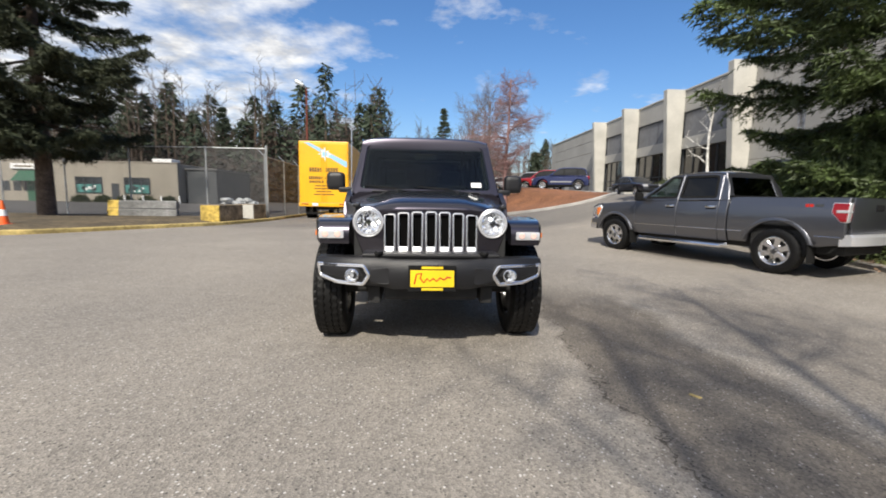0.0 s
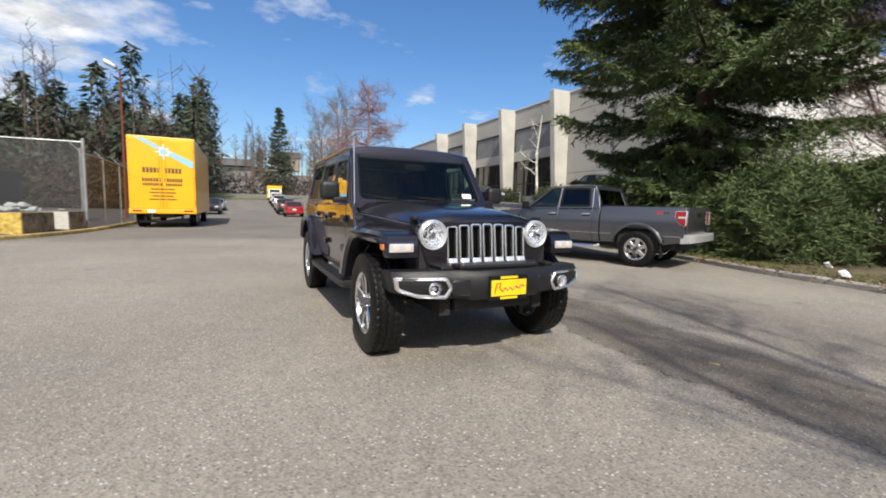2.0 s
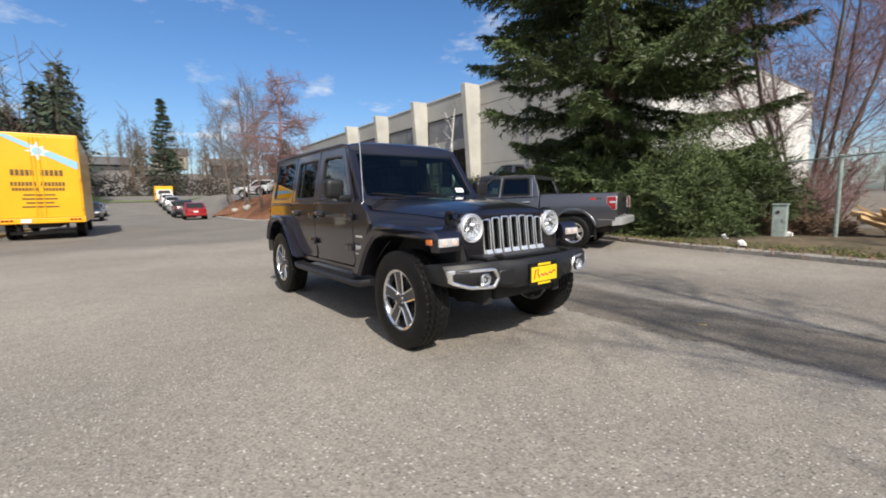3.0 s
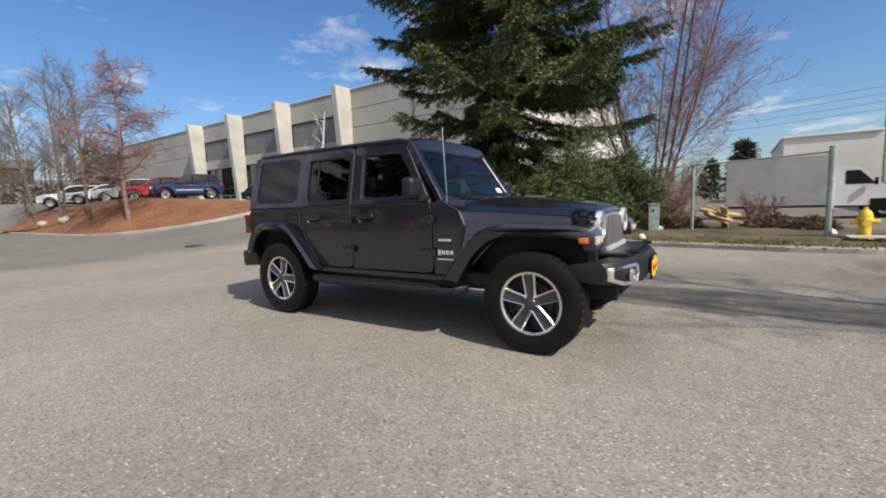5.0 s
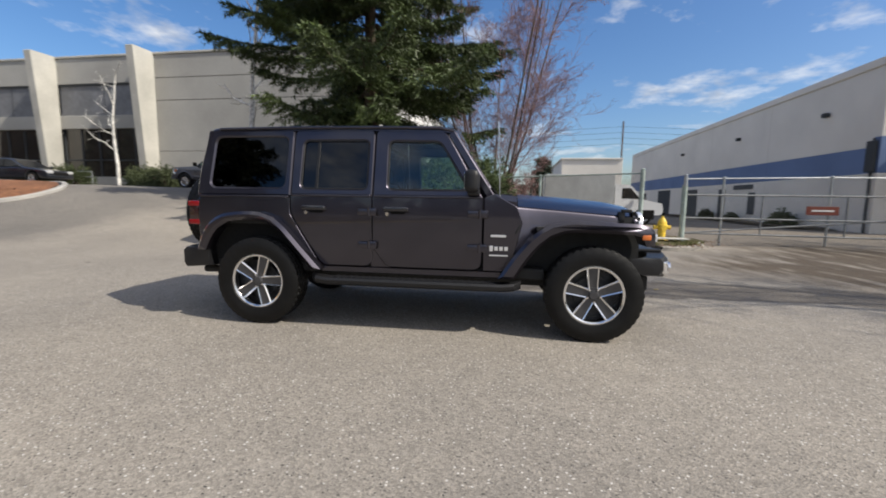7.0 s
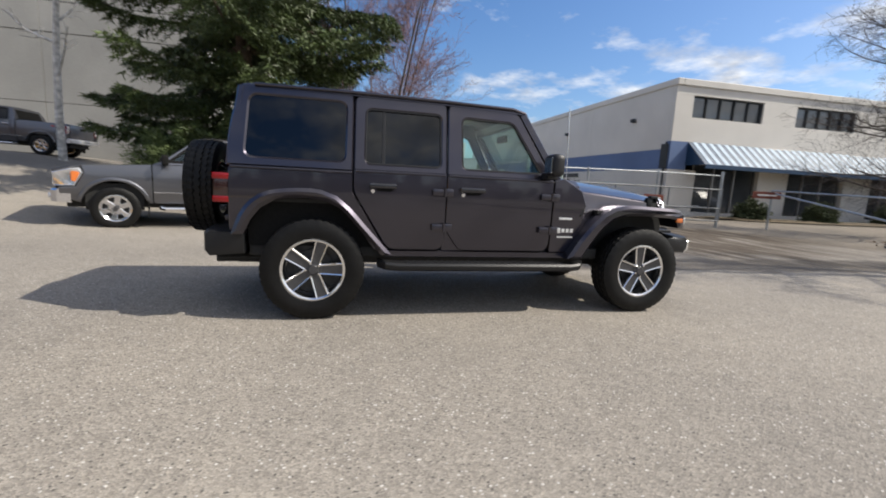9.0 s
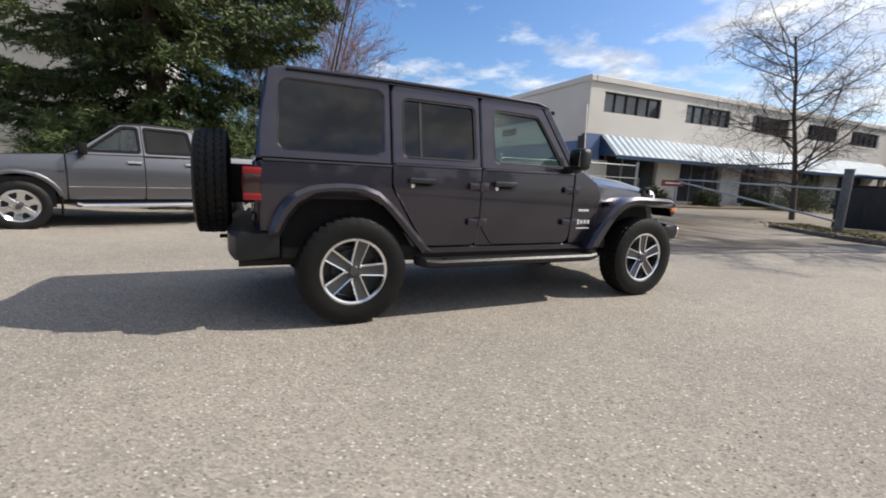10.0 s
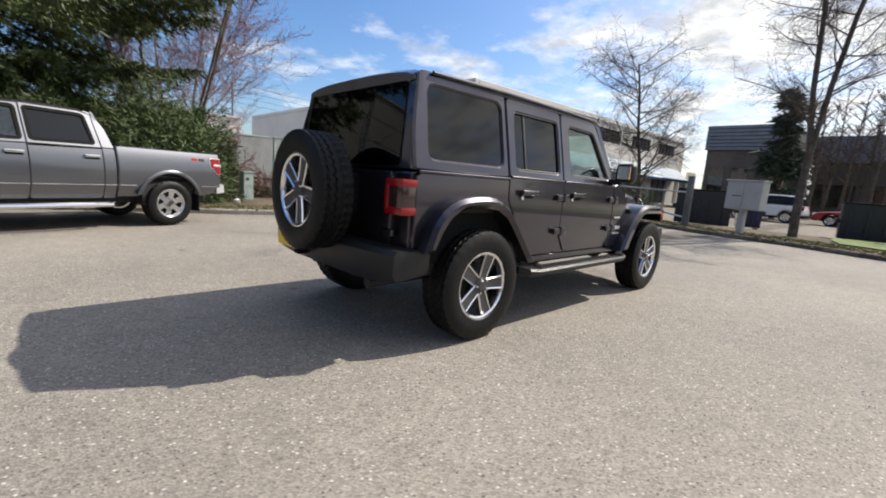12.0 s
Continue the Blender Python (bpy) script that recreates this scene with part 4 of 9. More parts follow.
    for k in range(2, n):
        o = new("awning_pan", meshes["blue" if k % 2 == 0 else "white"])
        o.parent = awn
        o.location = (X, ya - w / 2 - k * w, 4.02)
    bm = bm_()
    bmv = [bm.verts.new(p) for p in ((X, ya + 0.01, 4.0), (15.02, ya + 0.01, 2.8), (X, ya + 0.01, 2.8))]
    bm.faces.new(bmv)
    r = bmesh.ops.extrude_face_region(bm, geom=bm.faces[:])
    bmesh.ops.translate(bm, vec=(0, 0.03, 0), verts=[v for v in r["geom"] if isinstance(v, bmesh.types.BMVert)])
    part("awning_end", bm, M_AWNBLUE, awn)
    return root


shop_warehouse()


def store_west():
    root = thing("store_building", "long tan single-storey store with bannered windows", "building")
    Y, dice = 55.0, random.Random(6)
    slab("wall", (-62, Y, 0), (-30.6, Y + 0.4, 4.85), M_TANWALL, root)
    slab("coping", (-62, Y - 0.08, 4.85), (-30.5, Y + 0.5, 5.0), M_TANWALL, root)
    slab("end_wall", (-30.99, Y + 0.41, 0), (-30.6, Y + 18, 4.85), M_TANWALL, root)
    slab("roof", (-62, Y + 0.41, 4.4), (-31, Y + 18, 4.6), M_ROOF, root, 0.0)
    slab("rear_wall", (-62, Y + 18, 0), (-30.6, Y + 18.3, 4.85), M_TANWALL, root)
    slab("end_wall", (-62.3, Y, 0), (-62, Y + 18, 4.85), M_TANWALL, root)
    for x0, x1 in ((-42.8, -39.7), (-37.0, -34.0)):
        w = slab("window", (x0, Y - 0.02, 1.0), (x1, Y - 0.004, 3.05), M_SHOPGLASS, root, 0.0)
        slab("banner", (x0 + 0.1, Y - 0.06, 1.15), (x1 - 0.1, Y - 0.03, 2.15), M_TEAL, w, 0.0, "teal and white printed banner")
        for _k in range(9):
            px, pz = dice.uniform(x0 + 0.35, x1 - 0.7), dice.uniform(1.2, 1.75)
            slab("print_patch", (px, Y - 0.072, pz), (px + dice.uniform(0.15, 0.5), Y - 0.064, pz + dice.uniform(0.12, 0.36)), dice.choice((M_WHITE, M_WHITE, M_BLACK, M_DARKGREY)), w, 0.0)
        for k in range(4):
            xx = x0 + (x1 - x0) * k / 3
            slab("window_frame", (xx - 0.06, Y - 0.09, 1.0), (xx + 0.06, Y - 0.064, 3.1), M_DARKGREY, w, 0.0)
    for x0 in (-51.5, -50.2, -48.9):
        slab("window", (x0, Y - 0.03, 1.2), (x0 + 0.9, Y - 0.004, 2.4), M_SHOPGLASS, root, 0.0)
    slab("door", (-38.6, Y - 0.03, 0.0), (-37.7, Y - 0.004, 2.3), M_DARKGREY, root, 0.0)
    s = slab("sign_board", (-50.2, Y - 0.25, 3.85), (-47.2, Y - 0.004, 4.5), M_WHITE, root, 0.02, "white shop sign with dark unreadable lettering")
    slab("lettering", (-49.8, Y - 0.27, 4.08), (-47.6, Y - 0.254, 4.25), M_INK, s, 0.0)
    bm = bm_()
    loft(bm, [[(-49.4, Y - 0.01, 2.4), (-49.4, Y - 1.3, 2.4), (-49.4, Y - 0.01, 3.7)], [(-46.6, Y - 0.01, 2.4), (-46.6, Y - 1.3, 2.4), (-46.6, Y - 0.01, 3.7)]])
    part("awning", bm, M_GREENSIGN, root, "dark green canvas awning")
    slab("doorway", (-48.6, Y - 0.05, 0), (-47.2, Y - 0.006, 2.3), M_GREENSIGN, root, 0.0)
    slab("roof_unit", (-36, Y + 4, 4.6), (-33.5, Y + 6, 5.7), M_WHITE, root, 0.05)
    for k in range(5):
        cluster_bush((-41.5 + 2.6 * k, Y - 1.2, 0), 1.0, 0.45, 0.8, M_HEDGE, 40 + k, "low_hedge", "low dark clipped shrub against the store wall", "hedge", "shrubs along the store", 700, 0.1)
    for k in range(4):
        tagged(part("bollard", cyl(bm_(), (-35.5 + 2.1 * k, Y - 2.4, 0), (-35.5 + 2.1 * k, Y - 2.4, 0.9), 0.1, n=10), M_WHITE), "short white painted steel bollard", "bollard", "bollards by the store")
    g = thing("grey_shed", "dark grey flat-roofed shed beside the store", "building")
    slab("wall", (-30.4, Y + 1.5, 0), (-26.6, Y + 12, 4.2), M_DARKGREY, g)
    slab("roof", (-30.45, Y + 1.3, 4.2), (-26.4, Y + 12.2, 4.4), M_ROOF, g)


M_BROWNWALL = pmat("dark_brown_wall", (0.13, 0.105, 0.085), rough=0.9, grain=0.15, grain_scale=4, stain=0.2, stain_scale=0.4)


def far_buildings():
    g = thing("white_warehouse", "distant white flat-roofed warehouse behind the yard", "building")
    slab("wall", (58, -9.6, 0), (80, -1.6, 6.9), M_CREAM, g)
    slab("roof", (57.8, -9.6, 6.9), (80.2, -1.4, 7.1), M_CREAM, g)
    slab("door", (57.9, -5.6, 0), (57.99, -3.6, 3.2), M_DARKGREY, g, 0)
    for i, (x, y, w) in enumerate(((-16, 190, 14), (6, 205, 12), (26, 198, 13), (-40, 200, 13))):
        h = thing("house", "distant grey gabled house on a wooded hill", "house", group="houses on the hill")
        z = ground_z(x, y) - 0.5
        slab("wall", (x, y, z), (x + w, y + 8, z + 5.5), M_TANWALL if i % 2 else M_DARKGREY, h)
        bm = bm_()
        loft(bm, [[(x - 0.6, y - 0.6, z + 5.5), (x - 0.6, y + 8.6, z + 5.5), (x - 0.6, y + 4, z + 8.6)], [(x + w + 0.6, y - 0.6, z + 5.5), (x + w + 0.6, y + 8.6, z + 5.5), (x + w + 0.6, y + 4, z + 8.6)]])
        part("roof", bm, M_ROOF, h)
        for k in range(3):
            slab("window", (x + 1.5 + k * w / 3.3, y - 0.06, z + 3), (x + 2.9 + k * w / 3.3, y - 0.004, z + 4.4), M_DARKGLASS, h, 0)
    b = thing("brown_building", "distant brown building with a dark slatted upper band", "building")
    slab("wall", (6.6, -52, 0), (13.4, -43.3, 6.2), M_BROWNWALL, b)
    for k in range(7):
        slab("slat", (6.4, -43.2, 6.2 + 0.36 * k), (13.6, -43.0, 6.5 + 0.36 * k), M_LOUVRE, b, 0.01)
    slab("roof", (6.4, -52.2, 6.21), (13.6, -43.25, 8.7), M_DARKGREY, b)
    for k in range(3):
        slab("window", (7.3 + 2.1 * k, -43.29, 2.0), (8.7 + 2.1 * k, -43.22, 4.4), M_DARKGLASS, b, 0)
    d = thing("dark_building", "distant dark flat-roofed building behind bare trees", "building")
    slab("wall", (-26, -62, 0), (5.2, -50, 5.6), M_BROWNWALL, d)
    slab("roof", (-26.4, -62.4, 5.6), (5.6, -49.6, 8.2), M_LOUVRE, d)
    for k in range(7):
        slab("window", (-24 + 4.3 * k, -49.98, 1.2), (-21 + 4.3 * k, -49.9, 3.4), M_DARKGLASS, d, 0)


far_buildings()

# ---- wheels ----
def tyre_mesh(R, W, rim, n=168):
    """A tyre about the x axis with a blocky tread, open at the rim."""
    bm = bm_()
    prof = [(rim, -W * 0.40), (rim + 0.012, -W * 0.46), (rim + (R - rim) * 0.35, -W * 0.5), (rim + (R - rim) * 0.62, -W * 0.497), (R - 0.036, -W * 0.468), (R - 0.018, -W * 0.445)]
    tread = [(-0.42, 0), (-0.36, 0), (-0.30, 1), (-0.285, 1), (-0.27, 0), (-0.15, 0), (-0.11, 1), (-0.095, 1), (-0.08, 0)]
    cross = [(R - (0.010 if g else 0.0) - 0.010 * (2 * abs(u)) ** 4, u * W, g, 1) for u, g in tread]
    cross += [(r, -x, g, 1) for r, x, g, _ in reversed(cross)]
    full = [(r, x, 0, 0) for r, x in prof] + cross + [(r, -x, 0, 0) for r, x in reversed(prof)]
    rings = []
    for i in range(n):
        a = 2 * math.pi * i / n
        ring = []
        for k, (r, x, g, t) in enumerate(full):
            dx = 0.0
            if t:
                dx = 0.004 * (1 if (i // 2) % 2 else -1) * (1 if abs(x) < 0.4 * W else 0)
                if (i + (2 if x > 0 else 0) + (1 if abs(x) > 0.2 * W else 0)) % 4 == 0 and not g:
                    r -= 0.007
            elif 4 <= k < 6 or len(full) - 6 <= k < len(full) - 4:
                r -= 0.004 if (i // 3) % 2 else 0.0
            ring.append(bm.verts.new((x + dx, r * math.cos(a), r * math.sin(a))))
        rings.append(ring)
    for i in range(n):
        j = (i + 1) % n
        for k in range(len(full) - 1):
            bm.faces.new((rings[i][k], rings[j][k], rings[j][k + 1], rings[i][k + 1]))
    bmesh.ops.recalc_face_normals(bm, faces=bm.faces)
    return bm


def wheel(name, parent, at, R, W, rim, style, mats=(M_ALLOY, M_ALLOY_DARK), n_tread=168):
    """A wheel whose outer side faces -x."""
    root = new(name)
    root.empty_display_size = 0.1
    root.parent = parent
    root.matrix_basis = at
    part("tyre", tyre_mesh(R, W, rim, n_tread), M_RUBBER, root, smooth=True, angle=28)
    bm = bm_()
    prof = [(rim + 0.014, -W * 0.40), (rim + 0.012, -W * 0.425), (rim - 0.002, -W * 0.43), (rim - 0.014, -W * 0.40), (rim - 0.022, -W * 0.30), (rim - 0.028, 0.0), (rim - 0.022, W * 0.4), (rim + 0.005, W * 0.4), (rim - 0.004, 0.0)]
    revolve(bm, prof, 64 if n_tread > 60 else 24, wrap=True)
    part("rim", bm, mats[0], root, smooth=True)
    bm = bm_()
    revolve(bm, [(0.0, -0.01), (rim * 0.62, -0.01), (rim * 0.62, 0.012), (0.0, 0.012)], 40 if n_tread > 60 else 20)
    revolve(bm, [(0.0, 0.03), (rim - 0.03, 0.03), (rim - 0.03, 0.05), (0.0, 0.05)], 40 if n_tread > 60 else 20)
    part("brake_disc", bm, M_BRAKE, root)
    face, hub = -W * 0.36, rim * 0.27
    n = 5 if style == "five" else 6
    dark, bright = bm_(), bm_()
    if style == "six":
        ring = [(math.cos(a) * (rim - 0.008), math.sin(a) * (rim - 0.008)) for a in [2 * math.pi * i / 48 for i in range(48)]]
        cuts = []
        for k in range(6):
            a = 2 * math.pi * (k + 0.5) / 6
            cuts.append(rounded([(math.cos(a + d) * rim * r, math.sin(a + d) * rim * r) for d, r in ((-0.17, 0.5), (-0.27, 0.86), (0.27, 0.86), (0.17, 0.5))], 0.02, 3))
        plate(bright, ring, cuts, 0.035, lambda u, v, d: (face + d + 0.02 * (1 - min(1.0, math.hypot(u, v) / rim)), u, v), 0.006)
    for k in range(n if style == "five" else 0):
        a0 = 2 * math.pi * k / n + math.pi / 2
        v0 = Vector((0, math.cos(a0), math.sin(a0)))
        t = Vector((0, -math.sin(a0), math.cos(a0)))
        ends = ((hub * 0.72, 0.027, face + 0.006), (rim * 0.6, 0.034, face + 0.001), (rim - 0.006, 0.040, face - 0.008))
        # dark pocket down the middle of the spoke, a polished ridge along each side of it
        loft(dark, [[v0 * r_ + t * w * q + Vector((x + dx, 0, 0)) for q, dx in ((-1, 0.004), (1, 0.004), (0.8, 0.034), (-0.8, 0.034))] for r_, w, x in ends])
        for sgn in (-1, 1):
            loops = []
            for r_, w, x in ends:
                p = v0 * r_ + t * sgn * w
                c = t * sgn
                loops.append([p + Vector((x - 0.001, 0, 0)), p + c * 0.009 + Vector((x - 0.005, 0, 0)), p + c * 0.0155 + Vector((x + 0.003, 0, 0)), p + c * 0.012 + Vector((x + 0.034, 0, 0)), p + Vector((x + 0.034, 0, 0))])
            loft(bright, loops)
    part("spokes", bright, mats[0], root, smooth=True)
    revolve(dark, [(0.0, face - 0.014), (hub * 0.5, face - 0.013), (hub * 0.6, face - 0.006), (hub * 0.66, face + 0.004), (hub * 1.02, face + 0.006), (hub * 1.05, face + 0.06), (0.0, face + 0.06)], 32)
    part("hub_cap", dark, mats[1], root, smooth=True)
    nut = None
    for k in range(n):
        a = 2 * math.pi * (k + 0.5) / n + math.pi / 2
        if nut is None:
            nut = part("wheel_nut", cyl(bm_(), (0.02, 0, 0), (-0.012, 0, 0), 0.011, 0.009, n=8), M_CHROME, root)
            o = nut
        else:
            o = new("wheel_nut", nut.data)
            o.parent = root
        o.location = (face - 0.004, math.cos(a) * hub * 0.86, math.sin(a) * hub * 0.86)
    return root


def four_wheels(car, track, base, R, W, rim, style, mats=(M_ALLOY, M_ALLOY_DARK), n_tread=168, turns=(0, 40, 40, 40)):
    """One wheel is built, the others are copies of it, each rolled to its own angle."""
    first = wheel("wheel", car, pose(-track / 2, 0, R, turns[0]), R, W, rim, style, mats, n_tread)
    out = [first]
    for (x, y, turn), roll in zip(((-track / 2, base, 0), (track / 2, 0, 180), (track / 2, base, 180)), turns[1:]):
        out.append(copy_thing(first, pose(x, y, R, roll, 0, turn)))
    return out


def sideplate(bm, side, outer, holes, X, thick=0.04, r=0.006):
    """A body panel in the (y, z) plane on one side of a car (-1: its right), cut into level strips so that it follows the curve of half-widths X(z)."""
    flat = plate(bm_(), outer, holes, thick, lambda y, z, d: (d, y, z), r)
    zs = [p[1] for p in outer]
    n = int((max(zs) - min(zs)) / 0.07)
    for k in range(1, n):
        z = min(zs) + (max(zs) - min(zs)) * k / n
        bmesh.ops.bisect_plane(flat, geom=flat.verts[:] + flat.edges[:] + flat.faces[:], plane_co=(0, 0, z), plane_no=(0, 0, 1))
    for v in flat.verts:
        v.co.x = side * (X(v.co.z) - v.co.x)
    bmesh.ops.recalc_face_normals(flat, faces=flat.faces)
    me = bpy.data.meshes.new("panel")
    flat.to_mesh(me)
    flat.free()
    bm.from_mesh(me)
    bpy.data.meshes.remove(me)
    return bm


def seat(car, x, y, z=0.62):
    root = new("seat")
    root.parent = car
    root.location = (x, y, z)
    part("cushion", box(bm_(), (0, 0, 0.1), (0.5, 0.5, 0.18), 0.06), M_SEAT, root, smooth=True)
    part("backrest", box(bm_(), (0, 0.28, 0.42), (0.48, 0.14, 0.62), 0.06, Matrix.Rotation(radians(-12), 3, "X")), M_SEAT, root, smooth=True)
    part("headrest", box(bm_(), (0, 0.37, 0.82), (0.26, 0.1, 0.18), 0.045), M_SEAT, root, smooth=True)


# ---- the off-road vehicle ----
def jeep():
    car = thing("off_road_suv", "dark grey four-door off-road vehicle with hardtop", "car", pose(0.035, 3.70, 0, 0, 0, 1.72))

    def XL(z):
        return 0.822 - 0.12 * (z - 0.98) ** 2

    def XU(z):
        return 0.812 - (z - 1.2) * 0.205

    wheels = four_wheels(car, 1.58, 3.008, 0.405, 0.25, 0.243, "five", (M_ALLOY, M_SPOKEDARK), turns=(-4, 17, 30, 55))
    for s, side in ((-1, "right"), (1, "left")):
        # front door
        door = part("front_door", sideplate(bm_(), s, rounded([(0.945, 0.565), (1.80, 0.565), (1.929, 0.74), (1.929, 1.203), (0.945, 1.203)], [0.09, 0.05, 0.05, 0.004, 0.004], 5), [], XL, 0.05), M_PAINT, car, smooth=True)
        up = sideplate(bm_(), s, rounded([(0.95, 1.203), (1.929, 1.203), (1.926, 1.80), (1.285, 1.785)], [0.0, 0.0, 0.05, 0.06]),
                       [rounded([(1.065, 1.262), (1.795, 1.262), (1.80, 1.695), (1.335, 1.685)], [0.03, 0.05, 0.06, 0.05])], XU, 0.05, 0.012)
        part("window_frame", up, M_PAINT, door, smooth=True)
        gl = part("window_glass", sideplate(bm_(), s, rounded([(1.05, 1.25), (1.81, 1.25), (1.81, 1.71), (1.32, 1.70)], 0.03), [], lambda z: XU(z) - 0.022, 0.004, 0.0), M_GLASS, door)
        gl.visible_shadow = False
        sl = bm_()
        loop = rounded([(1.06, 1.257), (1.80, 1.257), (1.805, 1.70), (1.33, 1.69)], [0.03, 0.05, 0.06, 0.05])
        plate(sl, inset(loop, -0.001), [inset(loop, 0.013)], 0.02, lambda y, z, d: (s * (XU(z) - 0.006 - d), y, z), 0.003)
        part("window_seal", sl, M_PLASTIC, door)
        rear = part("rear_door", sideplate(bm_(), s, rounded([(1.9335, 0.565), (2.415, 0.565), (2.705, 1.035), (2.705, 1.203), (1.9335, 1.203)], [0.09, 0.06, 0.05, 0.004, 0.004], 5), [], XL, 0.05), M_PAINT, car, smooth=True)
        up = sideplate(bm_(), s, rounded([(1.9335, 1.203), (2.705, 1.203), (2.70, 1.80), (1.9315, 1.80)], [0, 0, 0.05, 0.05]),
                       [rounded([(1.985, 1.262), (2.615, 1.262), (2.605, 1.70), (1.985, 1.70)], 0.05)], XU, 0.05, 0.012)
        part("window_frame", up, M_PAINT, rear, smooth=True)
        gl = part("window_glass", sideplate(bm_(), s, [(1.97, 1.25), (2.63, 1.25), (2.62, 1.715), (1.97, 1.715)], [], lambda z: XU(z) - 0.022, 0.004, 0.0), M_TINT, rear)
        sl = bm_()
        loop = rounded([(1.98, 1.257), (2.62, 1.257), (2.61, 1.705), (1.98, 1.705)], 0.05)
        plate(sl, inset(loop, -0.001), [inset(loop, 0.013)], 0.02, lambda y, z, d: (s * (XU(z) - 0.006 - d), y, z), 0.003)
        plate(sl, [(2.455, 1.262), (2.48, 1.262), (2.475, 1.70), (2.45, 1.70)], [], 0.012, lambda y, z, d: (s * (XU(z) - 0.014 - d), y, z), 0.002)
        part("window_seal", sl, M_PLASTIC, rear)
        for dr, y0, y1 in ((door, 0.955, 1.92), (rear, 1.942, 2.695)):
            part("belt_moulding", box(bm_(), (s * 0.8165, (y0 + y1) / 2, 1.2), (0.028, y1 - y0, 0.02), 0.008, seg=3), M_PAINT, dr, smooth=True)
        # handles and hinges
        for dr, y0 in ((door, 1.80), (rear, 2.56)):
            h = bm_()
            box(h, (s * 0.848, y0 - 0.09, 1.088), (0.036, 0.225, 0.044), 0.017, seg=3)
            box(h, (s * 0.825, y0 - 0.19, 1.083), (0.03, 0.03, 0.035), 0.01)
            cyl(h, (s * 0.80, y0 - 0.005, 1.083), (s * 0.852, y0 - 0.005, 1.083), 0.024, n=14)
            part("door_handle", h, M_GLOSSBLACK, dr, smooth=True)
            part("handle_recess", sideplate(bm_(), s, rounded([(y0 - 0.17, 1.045), (y0 - 0.04, 1.045), (y0 - 0.03, 1.10), (y0 - 0.18, 1.10)], 0.02), [], lambda z: XL(z) + 0.003, 0.006, 0.001), M_BLACK, dr)
            lk = bm_()
            cyl(lk, (s * 0.80, y0 - 0.01, 1.045), (s * 0.836, y0 - 0.01, 1.045), 0.016, n=14)
            part("lock", lk, M_CHROME, dr, smooth=True)
        for dr, y0 in ((door, 0.955), (rear, 1.94)):
            for z in (1.06, 0.765):
                h = bm_()
                box(h, (s * 0.838, y0 + 0.055, z), (0.030, 0.125, 0.056), 0.012)
                box(h, (s * 0.842, y0 - 0.02, z), (0.036, 0.08, 0.07), 0.012)
                cyl(h, (s * 0.85, y0 + 0.012, z - 0.036), (s * 0.85, y0 + 0.012, z + 0.036), 0.014, n=12)
                part("hinge", h, M_PAINT, dr, smooth=True)
        # painted pillar foot that shows past the cut corner of the front door
        part("pillar_foot", sideplate(bm_(), s, [(1.76, 0.562), (1.95, 0.562), (1.95, 0.84), (1.90, 0.84)], [], lambda z: XL(z) - 0.012, 0.03, 0.002), M_PAINT, car)
        # mirror
        mr = part("door_mirror", box(bm_(), (s * 0.96, 1.03, 1.335), (0.19, 0.12, 0.19), 0.055, seg=4), M_PLASTIC, car, smooth=True)
        part("mirror_arm", box(bm_(), (s * 0.86, 1.02, 1.245), (0.14, 0.1, 0.06), 0.02), M_PLASTIC, mr, smooth=True)
        part("mirror_glass", box(bm_(), (s * 0.96, 1.088, 1.335), (0.13, 0.012, 0.13), 0.004), M_CHROME, mr)
        # cowl side with the badge, and rear quarter
        cw = part("cowl_side", sideplate(bm_(), s, rounded([(0.934, 0.56), (0.934, 1.2), (0.845, 1.235), (0.655, 1.13), (0.60, 1.0), (0.70, 0.56)], 0.012), [], XL, 0.05), M_PAINT, car, smooth=True)
        for y0, y1, z0, z1, nm in ((0.715, 0.885, 0.742, 0.79, "badge"), (0.72, 0.88, 0.70, 0.712, "badge_bar"), (0.74, 0.87, 0.865, 0.885, "model_badge")):
            b = bm_()
            if nm == "badge":
                for k in range(4):
                    w = (y1 - y0) / 4
                    box(b, (s * 0.826, y0 + w * (k + 0.5), (z0 + z1) / 2), (0.008, w * 0.72, (z1 - z0) * (1.0 if k == 3 else 0.72)), 0.003)
            else:
                box(b, (s * 0.826, (y0 + y1) / 2, (z0 + z1) / 2), (0.006, y1 - y0, z1 - z0), 0.002)
            part(nm, b, M_SILVER, cw)
        vent = part("fender_vent", box(bm_(), (s * 0.815, 0.64, 0.935), (0.02, 0.02, 0.09), 0.008, Matrix.Rotation(radians(28), 3, "X")), M_PLASTIC, cw, smooth=True)
        q = bm_()
        arch = [(3.56, 0.70), (3.42, 0.93), (3.30, 0.995), (2.90, 0.995), (2.78, 0.95), (2.60, 0.66), (2.53, 0.56)]
        sideplate(q, s, [(2.43, 0.56), (2.712, 1.03), (2.712, 1.178)] + [(3.60, 1.178), (3.63, 1.15), (3.63, 0.70)] + arch, [], XL, 0.05)
        part("rear_quarter", q, M_PAINT, car, smooth=True)
        part("belt_moulding", box(bm_(), (s * 0.8165, 3.165, 1.184), (0.028, 0.90, 0.02), 0.008, seg=3), M_PAINT, car, smooth=True)
